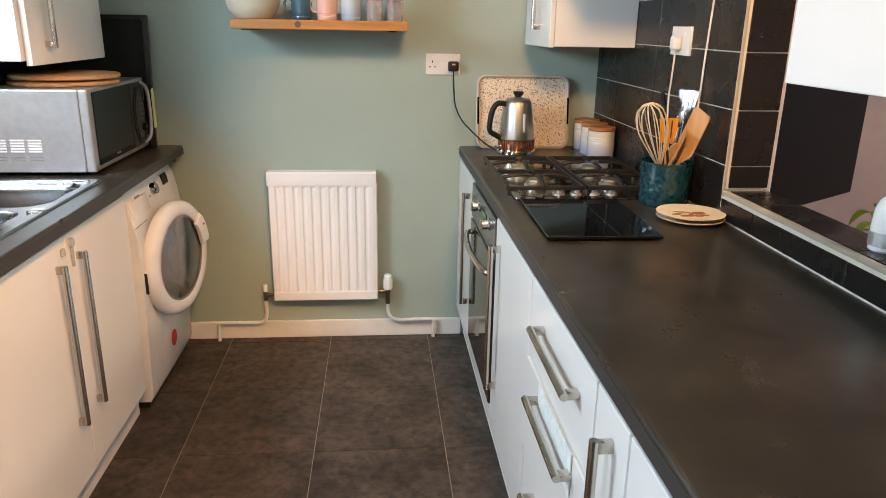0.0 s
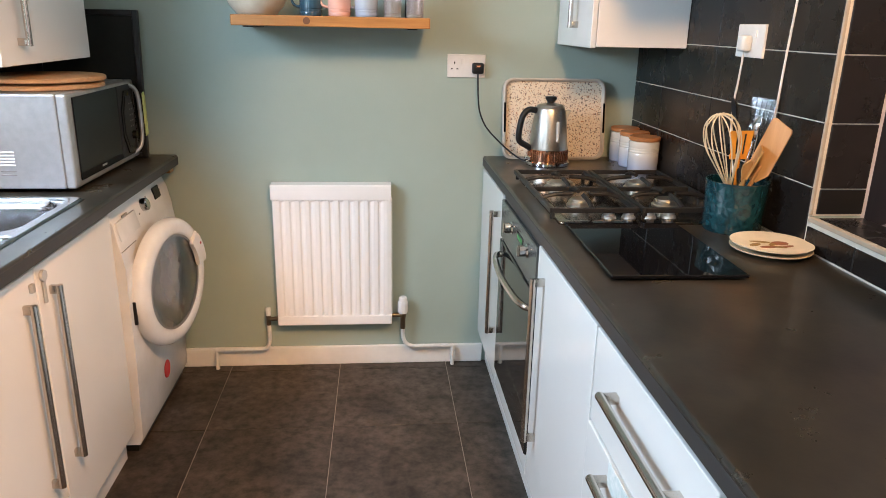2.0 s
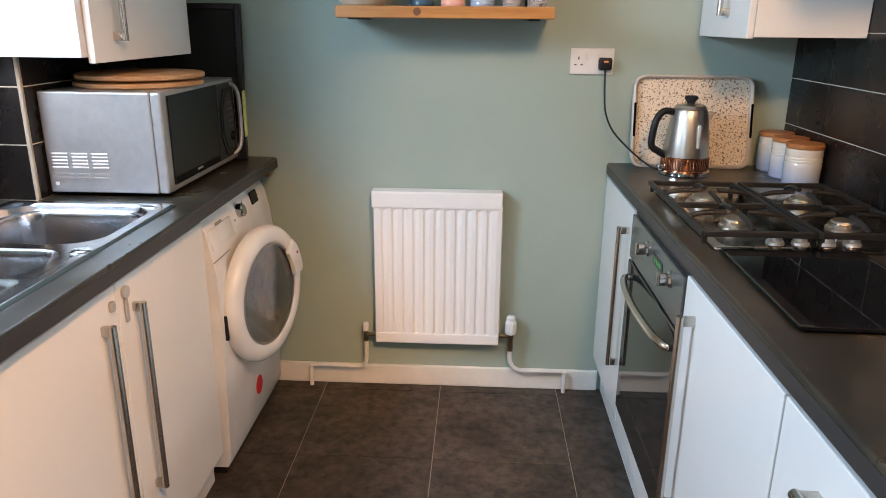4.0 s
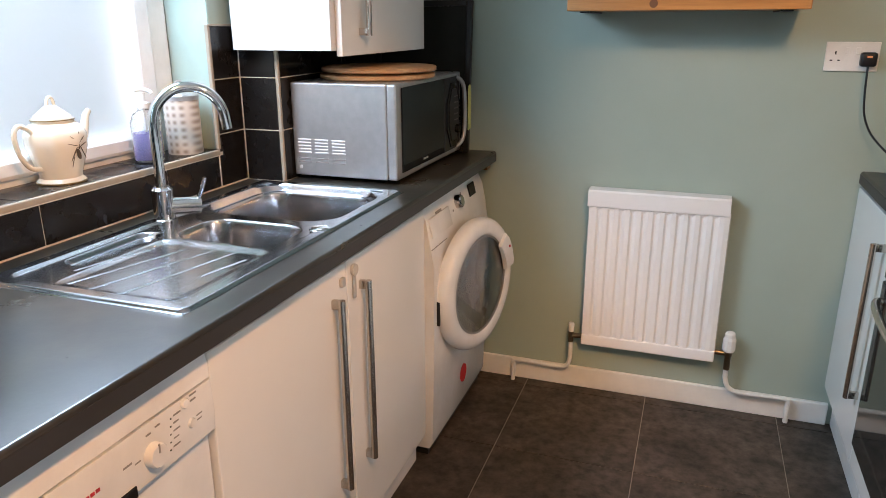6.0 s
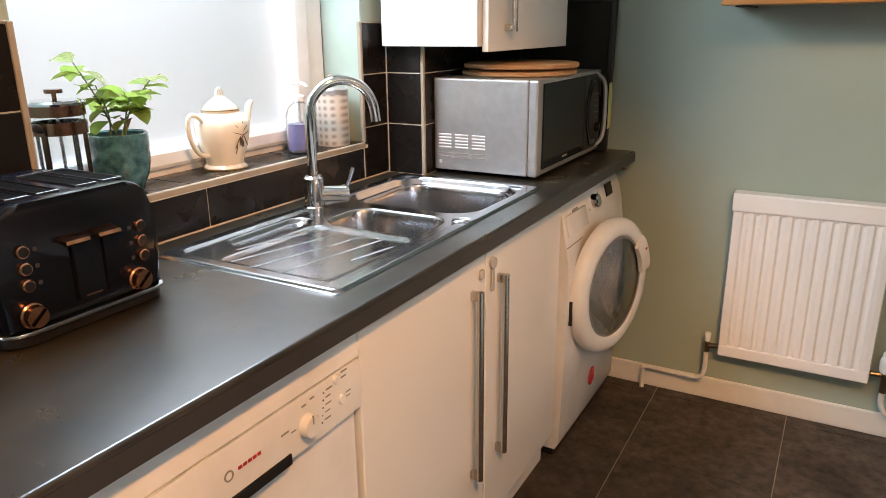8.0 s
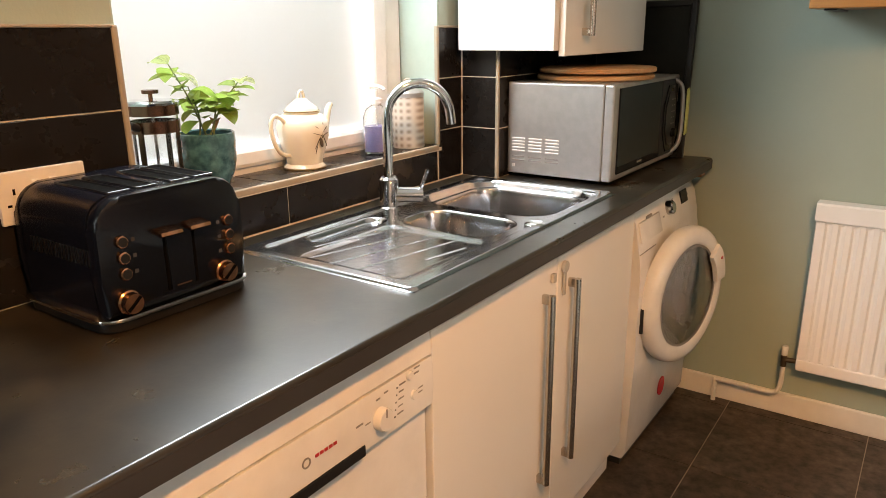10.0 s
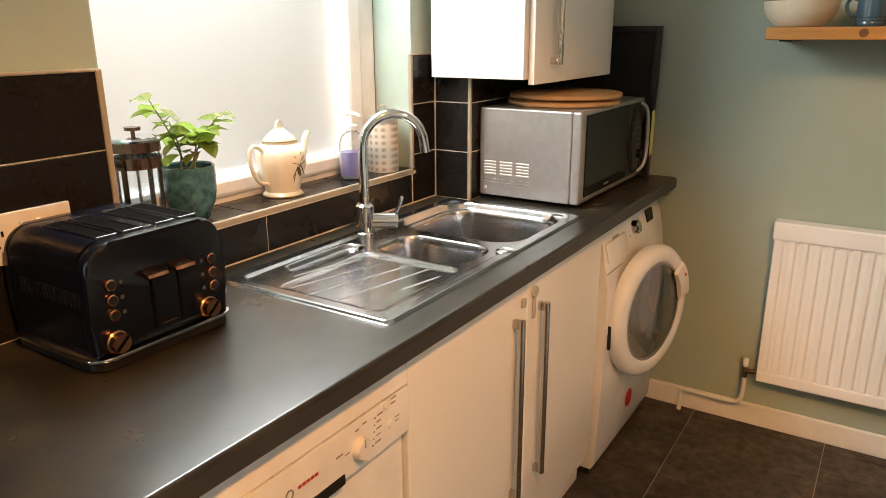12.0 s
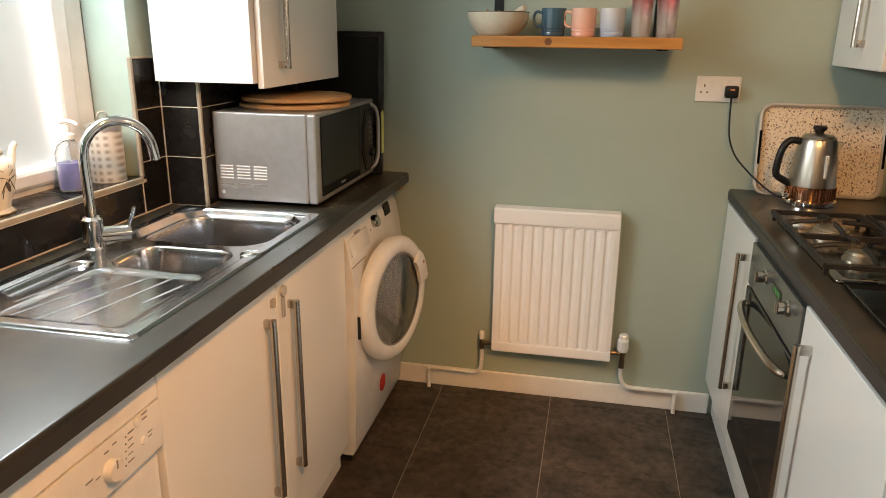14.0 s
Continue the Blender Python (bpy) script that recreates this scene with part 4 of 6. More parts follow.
part("door_handle", tube([(MX1 + 0.03, 3.03, 1.180), (MX1 + 0.048, 3.050, 1.160), (MX1 + 0.053, 3.062, 1.11), (MX1 + 0.053, 3.062, 1.00), (MX1 + 0.047, 3.050, 0.955), (MX1 + 0.03, 3.03, 0.935)], 0.0075, 12, 5), SILVER, mf, "silver loop handle", smooth=True)
for x in (MX0 + 0.04, MX1 - 0.04):
    for y in (MY0 + 0.05, MY1 - 0.05):
        part("foot", lathe([(0.0001, 0), (0.014, 0), (0.016, 0.013), (0.0001, 0.013)], (x, y, 0.905), 12), BLACK_PL, mw)
CLOTH = material("yellow_cloth", (0.62, 0.66, 0.25), 0.85, scale=90, bump=0.4, bump_scale=300)
cl = thing("cleaning_cloth", (-0.80, 3.075, 1.0), "pale yellow cloth hung over the microwave handle", "cloth")
part("cloth", prism([(3.070, 0.99), (3.092, 0.995), (3.094, 1.125), (3.086, 1.150), (3.070, 1.145)], MX1 + 0.062, MX1 + 0.068, "x", 0.002), CLOTH, cl)

BAMBOO = material("bamboo_wood", (0.46, 0.27, 0.13), 0.45, second=(0.36, 0.20, 0.09), scale=12, stretch=(0.4, 6, 6), bump=0.1)
for k, (cx, cy, z) in enumerate(((-0.968, 2.73, 1.195), (-0.964, 2.735, 1.216))):
    rb = thing("round_board", (cx, cy, z), "round bamboo serving board stacked on the microwave", "serving board", "round boards")
    part("board", lathe([(0.0001, 0), (0.177, 0), (0.181, 0.003), (0.181, 0.012), (0.177, 0.015), (0.0001, 0.015)], (cx, cy, z), 64), BAMBOO, rb, smooth=True)
    for q in (0.9, 2.9, 5.0):
        part("spacer", lathe([(0.0001, 0), (0.012, 0), (0.012, 0.0055), (0.0001, 0.0055)], (cx + 0.1 * math.cos(q), cy + 0.1 * math.sin(q), z + 0.0152), 10), BAMBOO, rb) if k == 0 else None

pnb = thing("black_framed_board", (-0.97, 3.13, 0.905), "large dark board in a black frame leaning on the wall", "framed board")
PM = Matrix.Translation((-0.955, 3.088, 0.906)) @ pose(0, 0, 0, -4.2, 0, 0)
SLATE = material("dark_chalkboard", (0.010, 0.011, 0.010), 0.5, second=(0.02, 0.022, 0.02), scale=5, bump=0.1)

SLATE.node_tree.nodes["Principled BSDF"].inputs["Specular IOR Level"].default_value = 0.08


def leaned(bm):
    bm.transform(PM)
    return bm


part("panel", leaned(box(-0.168, 0.158, -0.004, 0.006, 0.018, 0.512)), SLATE, pnb)
for a in ((-0.188, -0.168, 0.0, 0.53), (0.158, 0.178, 0.0, 0.53)):
    part("frame_bar", leaned(box(a[0], a[1], -0.010, 0.012, a[2], a[3], 0.003)), BLACK_PL, pnb)
for a in ((-0.168, 0.158, 0.0, 0.02), (-0.168, 0.158, 0.51, 0.53)):
    part("frame_bar", leaned(box(a[0], a[1], -0.010, 0.012, a[2], a[3], 0.003)), BLACK_PL, pnb)

# four-slice toaster
NAVY = material("satin_navy_enamel", (0.0032, 0.0046, 0.0095), 0.24, scale=12, bump=0.03, bump_scale=40)
NAVY.node_tree.nodes["Principled BSDF"].inputs["Specular IOR Level"].default_value = 0.35
COPPER = material("rose_gold_metal", (0.62, 0.29, 0.17), 0.2, 1.0, scale=30, rough_vary=0.05)
TX0, TX1, TY0, TY1, TZ0, TZ1 = -1.268, -1.031, 1.098, 1.358, 0.930, 1.112
to = thing("toaster", (-1.137, 1.222, 0.905), "dark navy four-slice toaster with rose gold controls", "toaster")
tsec = [(TY0, TZ0), (TY1, TZ0), (TY1 + 0.002, TZ0 + 0.06)]
for k in range(7):
    q = radians(90 * k / 6)
    tsec.append((TY1 - 0.045 + 0.045 * math.cos(q), TZ1 - 0.045 + 0.045 * math.sin(q)))
for k in range(7):
    q = radians(90 + 90 * k / 6)
    tsec.append((TY0 + 0.045 + 0.045 * math.cos(q), TZ1 - 0.045 + 0.045 * math.sin(q)))
tsec.append((TY0 - 0.002, TZ0 + 0.06))
tb = part("body", prism(tsec, TX0 + 0.02, TX1 - 0.028, "x"), NAVY, to, "glossy dark body", smooth=True)
part("front_panel", prism(tsec, TX1 - 0.03, TX1, "x", 0.009), NAVY, to, smooth=True)
part("back_panel", prism(tsec, TX0, TX0 + 0.022, "x", 0.008), NAVY, to, smooth=True)
part("base", prism(rounded(TX0 - 0.002, TX1 + 0.004, TY0 - 0.006, TY1 + 0.006, 0.03), 0.9075, 0.9245, "z", 0.003), BLACK_PL, to, smooth=True)
part("base_trim", prism(rounded(TX0 - 0.006, TX1 + 0.010, TY0 - 0.012, TY1 + 0.012, 0.035), 0.9245, 0.9305, "z", 0.002), CHROME, to, "thin chrome rim", smooth=True)
for x in (TX0 + 0.03, TX1 - 0.03):
    for y in (TY0 + 0.03, TY1 - 0.03):
        part("foot", lathe([(0.0001, 0), (0.01, 0), (0.01, 0.003), (0.0001, 0.003)], (x, y, 0.9052), 10), BLACK_PL, to)
# near-black for uncut slots and holes: their inner shade is put into the colour
HOLE_SHADE = material("painted_hole_shade", (0.002, 0.002, 0.002), 0.95)
HOLE_SHADE.node_tree.nodes["Principled BSDF"].inputs["Specular IOR Level"].default_value = 0.05
SLOTRIM = material("dark_steel_rim", (0.16, 0.16, 0.17), 0.3, 1.0)
for k in range(4):
    y = TY0 + 0.062 + 0.046 * k + (0.016 if k > 1 else 0)
    fr = box(-1.2145, -1.2125, y - 0.0178, y + 0.0178, TZ1 - 0.001, TZ1 + 0.003, 0.001)
    box(-1.0625, -1.0605, y - 0.0178, y + 0.0178, TZ1 - 0.001, TZ1 + 0.003, 0.001, bm=fr)
    box(-1.2125, -1.0625, y - 0.0178, y - 0.016, TZ1 - 0.001, TZ1 + 0.003, 0.001, bm=fr)
    box(-1.2125, -1.0625, y + 0.016, y + 0.0178, TZ1 - 0.001, TZ1 + 0.003, 0.001, bm=fr)
    part("slot_rim", fr, SLOTRIM, to, "thin chrome slot rim")
    # flat black plate on the uncut body, in place of a deep shaded slot
    part("slot", box(-1.2125, -1.0625, y - 0.016, y + 0.016, TZ1 - 0.004, TZ1 + 0.0006), HOLE_SHADE, to)
fpx = TX1 + 0.0003
DIMP = material("dim_print", (0.03, 0.032, 0.04), 0.6)
for y in (1.205, 1.258):
    part("lever_track", box(fpx - 0.002, fpx + 0.0006, y - 0.0022, y + 0.0022, 0.948, 1.048), HOLE_SHADE, to)
    part("lever", prism([(fpx, 1.045), (fpx + 0.022, 1.041), (fpx + 0.026, 1.044), (fpx + 0.024, 1.049), (fpx, 1.053)], y - 0.019, y + 0.019, "y", 0.001), COPPER, to, "rose gold lever", smooth=True)
part("centre_panel", box(fpx - 0.002, fpx + 0.0012, 1.209, 1.254, 0.946, 1.042, 0.001), NAVY, to)
for y, zs in ((1.134, (1.045, 1.020, 0.995)), (1.328, (1.037, 1.012, 0.987))):
    for z in zs:
        bt = part("button", lathe([(0.0001, 0), (0.0098, 0), (0.0098, 0.004), (0.0085, 0.0055), (0.0001, 0.0055)], (fpx, y, z), 20, "x"), COPPER, to, "rose gold ringed button", smooth=True)
        part("button_face", lathe([(0.0001, 0.0055), (0.0074, 0.0055), (0.0074, 0.0062), (0.0001, 0.0066)], (fpx, y, z), 16, "x"), BLACK_PL, bt)
        part("button_mark", box(fpx, fpx + 0.0005, y + (0.016 if y < 1.2 else -0.022), y + (0.022 if y < 1.2 else -0.016), z - 0.003, z + 0.003), DIMP, to)
for y in (1.132, 1.312):
    kb = part("browning_dial", lathe([(0.0001, 0), (0.019, 0), (0.019, 0.004), (0.0165, 0.006), (0.0155, 0.017), (0.0001, 0.0175)], (fpx, y, 0.951), 28, "x"), COPPER, to, "rose gold dial", smooth=True)
    gp = box(0.0175, 0.0185, -0.0145, 0.0145, -0.0022, 0.0022)
    gp.transform(Matrix.Translation((fpx, y, 0.951)) @ pose(0, 0, 0, 40, 0, 0))
    part("dial_slot", gp, HOLE_SHADE, kb)
part("brand_bar", box(fpx + 0.0012, fpx + 0.0017, 1.218, 1.246, 0.951, 0.9535), COPPER, to, "thin rose gold brand bar")
for k in range(18):
    part("vent_slot", box(TX0 + 0.045 + 0.0095 * k, TX0 + 0.049 + 0.0095 * k, TY0 - 0.0026, TY0 + 0.004, 1.012, 1.036), SLOTRIM, tb)

# ---- things on the window sill ----
SZ = 1.0143
TEAL = material("reactive_teal_glaze", (0.062, 0.185, 0.205), 0.25, second=(0.014, 0.055, 0.074), scale=40, mix=0.45, bump=0.5, bump_scale=90, coat=0.5)
PX, PY = -1.355, 1.565
pp = thing("plant_pot", (PX, PY, SZ), "mottled teal glazed ceramic plant pot", "plant pot")
part("pot", lathe([(0.0001, 0), (0.036, 0), (0.040, 0.004), (0.043, 0.016), (0.053, 0.036), (0.0585, 0.060), (0.060, 0.100), (0.0590, 0.121), (0.0565, 0.123), (0.054, 0.120), (0.054, 0.105), (0.0001, 0.104)], (PX, PY, SZ), 40), TEAL, pp, smooth=True)
SOIL = material("dark_potting_soil", (0.03, 0.02, 0.014), 0.95, scale=60, bump=0.8, bump_scale=150)
part("soil", lathe([(0.0001, 0), (0.0535, 0), (0.0535, 0.004), (0.03, 0.009), (0.0001, 0.010)], (PX, PY, SZ + 0.1045), 24), SOIL, pp, smooth=True)


def leaf_material(name, a, b):
    m = bpy.data.materials.new(name)
    m.use_nodes = True
    t = m.node_tree
    p = t.nodes["Principled BSDF"]
    p.inputs["Roughness"].default_value = 0.45
    n = t.nodes.new("ShaderNodeTexVoronoi")
    n.feature = "DISTANCE_TO_EDGE"
    n.inputs["Scale"].default_value = 210
    co = t.nodes.new("ShaderNodeTexCoord")
    t.links.new(co.outputs["Object"], n.inputs["Vector"])
    r = t.nodes.new("ShaderNodeMapRange")
    r.inputs[1].default_value, r.inputs[2].default_value = 0.0, 0.10
    t.links.new(n.outputs["Distance"], r.inputs[0])
    mx = t.nodes.new("ShaderNodeMix")
    mx.data_type = "RGBA"
    mx.inputs[6].default_value, mx.inputs[7].default_value = (*b, 1), (*a, 1)
    t.links.new(r.outputs[0], mx.inputs[0])
    t.links.new(mx.outputs[2], p.inputs["Base Color"])
    tr = t.nodes.new("ShaderNodeBsdfTranslucent")
    t.links.new(mx.outputs[2], tr.inputs["Color"])
    sh = t.nodes.new("ShaderNodeMixShader")
    sh.inputs[0].default_value = 0.6
    t.links.new(p.outputs[0], sh.inputs[1])
    t.links.new(tr.outputs[0], sh.inputs[2])
    t.links.new(sh.outputs[0], t.nodes["Material Output"].inputs[0])
    return m


LEAF = leaf_material("green_leaf", (0.21, 0.32, 0.06), (0.31, 0.40, 0.12))
LEAF_V = leaf_material("speckled_leaf", (0.34, 0.38, 0.17), (0.09, 0.12, 0.04))
DRY = leaf_material("dry_brown_leaf", (0.22, 0.12, 0.05), (0.30, 0.17, 0.07))
STEM = material("green_stem", (0.12, 0.16, 0.05), 0.6, scale=30)


def leaf_mesh(name, mat, length, width, curl):
    b = bmesh.new()
    n = 9
    rows = []
    for i in range(n + 1):
        u = i / n
        w = width * (math.sin(math.pi * u ** 0.72) ** 0.62) * (1 - 0.22 * u) * (1 + (0.03 if i % 2 else -0.03)) if 0 < i < n else 0.0005
        x = length * u
        z = curl * length * math.sin(u * 2.4) - curl * length * u * u * 1.2
        rows.append([b.verts.new((x, -w, z + 0.28 * w)), b.verts.new((x, -w * 0.5, z + 0.06 * w)), b.verts.new((x, 0, z)), b.verts.new((x, w * 0.5, z + 0.06 * w)), b.verts.new((x, w, z + 0.28 * w))])
    for p, q in zip(rows, rows[1:]):
        for k in range(4):
            b.faces.new((p[k], p[k + 1], q[k + 1], q[k]))
    me = bpy.data.meshes.new(name)
    b.to_mesh(me)
    b.free()
    me.materials.append(mat)
    for p in me.polygons:
        p.use_smooth = True
    return me


LM = [leaf_mesh("leaf", LEAF, 0.046, 0.0185, 0.10), leaf_mesh("leaf", LEAF, 0.038, 0.0165, 0.06), leaf_mesh("leaf", LEAF_V, 0.048, 0.0180, 0.12), leaf_mesh("leaf", LEAF_V, 0.036, 0.0145, 0.10), leaf_mesh("leaf", DRY, 0.034, 0.012, 0.5)]
pl = thing("house_plant", (PX, PY, SZ + 0.11), "leggy green house plant with speckled young leaves", "plant")
rnd = random.Random(7)
stems = [((0, 0, 0), (0.004, -0.036, 0.080), (-0.008, -0.070, 0.155), 0), ((0.005, 0.005, 0), (0.018, 0.030, 0.060), (0.030, 0.080, 0.118), 1), ((0.012, 0.01, 0), (0.02, 0.010, 0.04), (0.030, 0.020, 0.088), 2), ((-0.01, -0.01, 0), (-0.005, -0.01, 0.045), (-0.006, -0.030, 0.108), 3)]
for a, b, c, k in stems:
    o = Vector((PX, PY, SZ + 0.113))
    pts = [o + Vector(a), o + Vector(b), o + Vector(c)]
    part("stem", tube(pts, 0.0022, 8, 5, r_end=0.0012), STEM, pl, smooth=True)
    nl = (11, 12, 9, 9)[k]
    for i in range(nl):
        u = 0.38 + 0.62 * i / (nl - 1)
        p = pts[0].lerp(pts[1], min(u * 2, 1)) if u < 0.5 else pts[1].lerp(pts[2], u * 2 - 1)
        me = LM[2 if (i >= nl - 3 and k < 2 and i % 2 == 0) else 3 if (i == nl - 1 and k < 2) else (0 if rnd.random() < 0.6 else 1)]
        if k == 2 and i == 0:
            me = LM[4]
        lf = new("leaf", me)
        lf.parent = pl
        az = i * 137.5 + 70 * k + rnd.uniform(-25, 25)
        lf.matrix_basis = full(pl).inverted() @ Matrix.Translation(p) @ pose(0, 0, 0, rnd.uniform(-25, 25), rnd.uniform(-12, 34), az) @ Matrix.Scale(rnd.uniform(1.05, 1.40), 4)

# cafetiere
CX, CY = -1.358, 1.432
SMOKE = glass("clear_glass", (0.97, 0.98, 0.98), 0.0)
BRONZE = material("dark_copper_frame", (0.22, 0.11, 0.07), 0.22, 1.0, scale=30)
cf = thing("cafetiere", (CX, CY, SZ), "glass cafetiere in a copper frame with black handle", "cafetiere")
gl = part("beaker", lathe([(0.0445, 0.012), (0.0445, 0.165), (0.0475, 0.172), (0.0455, 0.172), (0.0425, 0.164), (0.0425, 0.014), (0.0445, 0.012)], (CX, CY, SZ), 40), SMOKE, cf, "clear glass beaker", smooth=True)
part("lid", lathe([(0.0001, 0.179), (0.049, 0.179), (0.0505, 0.183), (0.047, 0.187), (0.020, 0.189), (0.0001, 0.190)], (CX, CY, SZ), 40), CHROME, cf, "steel lid", smooth=True)
part("lid_collar", lathe([(0.0455, 0.160), (0.0475, 0.160), (0.0475, 0.179), (0.0455, 0.179), (0.0455, 0.160)], (CX, CY, SZ), 40), BRONZE, cf, "dark copper collar", smooth=True)
part("plunger_knob", lathe([(0.0001, 0.189), (0.004, 0.189), (0.004, 0.198), (0.015, 0.199), (0.0155, 0.2055), (0.0001, 0.206)], (CX, CY, SZ), 24), BRONZE, cf, smooth=True)
part("plunger", lathe([(0.0001, 0.030), (0.041, 0.030), (0.041, 0.040), (0.003, 0.044), (0.003, 0.178), (0.0001, 0.178)], (CX, CY, SZ), 24), STEEL, cf, smooth=True)
part("base_ring", lathe([(0.0001, 0), (0.046, 0), (0.0475, 0.004), (0.0475, 0.016), (0.0455, 0.016), (0.0455, 0.010), (0.0001, 0.009)], (CX, CY, SZ), 40), BRONZE, cf, smooth=True)
part("upper_band", lathe([(0.0455, 0.128), (0.0475, 0.128), (0.0475, 0.150), (0.0455, 0.150), (0.0455, 0.128)], (CX, CY, SZ), 40), BRONZE, cf, smooth=True)
for k in range(4):
    a = radians(25 + 90 * k)
    b = box(-0.0009, 0.0009, -0.0055, 0.0055, 0.012, 0.130)
    b.transform(Matrix.Translation((CX, CY, SZ)) @ pose(0, 0, 0, 0, 0, math.degrees(a)) @ Matrix.Translation((0.0468, 0, 0)))
    part("frame_strut", b, BRONZE, cf)
HD = Vector((0.32, -0.95, 0)).normalized()
o = Vector((CX, CY, SZ))
part("handle", tube([o + HD * 0.047 + Vector((0, 0, 0.140)), o + HD * 0.072 + Vector((0, 0, 0.145)), o + HD * 0.085 + Vector((0, 0, 0.120)), o + HD * 0.086 + Vector((0, 0, 0.06)), o + HD * 0.075 + Vector((0, 0, 0.02))], 0.0075, 12, 5), BLACK_PL, cf, "black handle", smooth=True)

# teapot
CREAM = material("cream_glazed_china", (0.72, 0.66, 0.55), 0.14, second=(0.70, 0.63, 0.51), scale=9, coat=0.4)
QX, QY = -1.358, 1.856
te = thing("teapot", (QX, QY, SZ), "cream china teapot with gilt edges and lid", "teapot")
tb_ = lathe([(0.0001, 0), (0.043, 0), (0.045, 0.004), (0.0385, 0.012), (0.0395, 0.022), (0.047, 0.050), (0.055, 0.082), (0.056, 0.108), (0.050, 0.126), (0.038, 0.135), (0.0385, 0.142), (0.033, 0.143), (0.0001, 0.140)], (0, 0, 0), 48)
for v in tb_.verts:
    a = math.atan2(v.co.y, v.co.x)
    f = 1 + 0.025 * math.cos(8 * a) * (1 if v.co.z < 0.13 else 0.2)
    v.co.x *= f
    v.co.y *= f
tb_.transform(Matrix.Translation((QX, QY, SZ)))
part("body", tb_, CREAM, te, smooth=True)
part("lid", lathe([(0.0355, 0.143), (0.0345, 0.149), (0.025, 0.158), (0.014, 0.168), (0.009, 0.172), (0.0001, 0.173)], (QX, QY, SZ), 36), CREAM, te, smooth=True)
part("lid_knob", tube([(QX, QY - 0.009, SZ + 0.168), (QX, QY - 0.006, SZ + 0.184), (QX, QY, SZ + 0.190), (QX, QY + 0.007, SZ + 0.184), (QX, QY + 0.010, SZ + 0.166)], 0.0032, 10, 5), CREAM, te, smooth=True)
part("spout", tube([(QX, QY + 0.048, SZ + 0.050), (QX, QY + 0.068, SZ + 0.075), (QX, QY + 0.080, SZ + 0.110), (QX, QY + 0.090, SZ + 0.140), (QX, QY + 0.100, SZ + 0.150)], 0.013, 16, 5, r_end=0.0065), CREAM, te, smooth=True)
part("handle", tube([(QX, QY - 0.048, SZ + 0.108), (QX, QY - 0.066, SZ + 0.128), (QX, QY - 0.086, SZ + 0.136), (QX, QY - 0.098, SZ + 0.118), (QX, QY - 0.092, SZ + 0.075), (QX, QY - 0.072, SZ + 0.045), (QX, QY - 0.046, SZ + 0.036)], 0.0055, 12, 5), CREAM, te, smooth=True)
GILT = material("worn_gilt_line", (0.30, 0.20, 0.08), 0.3, 0.6)
part("foot_line", lathe([(0.0445, 0.0004), (0.0465, 0.0004), (0.0465, 0.003), (0.0445, 0.003), (0.0445, 0.0004)], (QX, QY, SZ), 40), GILT, te)
part("rim_line", lathe([(0.0375, 0.1405), (0.0397, 0.1405), (0.0397, 0.1425), (0.0375, 0.1425), (0.0375, 0.1405)], (QX, QY, SZ), 40), GILT, te)
PRINTB = material("brown_transfer_print", (0.08, 0.05, 0.025), 0.4)
mk = bmesh.new()
for dy, z, w, hgt, lean in ((0.000, 0.100, 0.007, 0.010, 0), (-0.001, 0.086, 0.006, 0.018, 6), (-0.003, 0.067, 0.009, 0.024, 10), (0.010, 0.098, 0.0016, 0.022, -55), (-0.009, 0.101, 0.0016, 0.022, 48),
                            (0.011, 0.086, 0.0016, 0.026, -72), (-0.012, 0.088, 0.0016, 0.026, 70), (0.009, 0.070, 0.0016, 0.032, 24), (-0.013, 0.068, 0.0016, 0.034, -28), (-0.017, 0.052, 0.0014, 0.024, -16), (0.003, 0.108, 0.0012, 0.016, -14)):
    e = lathe([(0.0001, 0), (1, 0), (1, 0.0012), (0.0001, 0.0012)], (0, 0, 0), 14, "x")
    a0 = 2 + math.degrees(dy / 0.056)
    e.transform(Matrix.Translation((QX, QY, SZ + z)) @ pose(0, 0, 0, 0, 0, a0) @ Matrix.Translation((0.0550, 0, 0)) @ pose(0, 0, 0, lean, 0, 0) @ Matrix.Diagonal((1, w / 2, hgt / 2, 1)))
    join(mk, e)
part("transfer_mark", mk, PRINTB, te, "small brown printed motif", kind="stuff")
for ob in te.children:
    ob.data.transform(Matrix.Diagonal((0.94, 1.06, 1, 1) if ob.name.startswith(("spout", "handle")) else (1.14, 1.14, 1, 1)))

# soap dispenser
LILAC = material("lilac_liquid_soap", (0.42, 0.38, 0.78), 0.2, scale=10)
OX, OY = -1.352, 2.130
so = thing("soap_dispenser", (OX, OY, SZ), "clear pump bottle half full of lilac soap", "soap dispenser")
part("bottle", lathe([(0.0001, 0.001), (0.031, 0.001), (0.033, 0.006), (0.033, 0.100), (0.026, 0.122), (0.013, 0.132), (0.013, 0.142), (0.0115, 0.142), (0.0115, 0.131), (0.025, 0.119), (0.031, 0.098), (0.031, 0.006), (0.0001, 0.004)], (OX, OY, SZ), 32), CLEAR, so, smooth=True)
part("soap", lathe([(0.0001, 0.0045), (0.0300, 0.0065), (0.0304, 0.012), (0.0304, 0.076), (0.0001, 0.076)], (OX, OY, SZ), 32), LILAC, so, smooth=True)
part("collar", lathe([(0.0001, 0.138), (0.016, 0.138), (0.016, 0.150), (0.006, 0.154), (0.006, 0.175), (0.0001, 0.175)], (OX, OY, SZ), 20), PLASTIC_W, so, smooth=True)
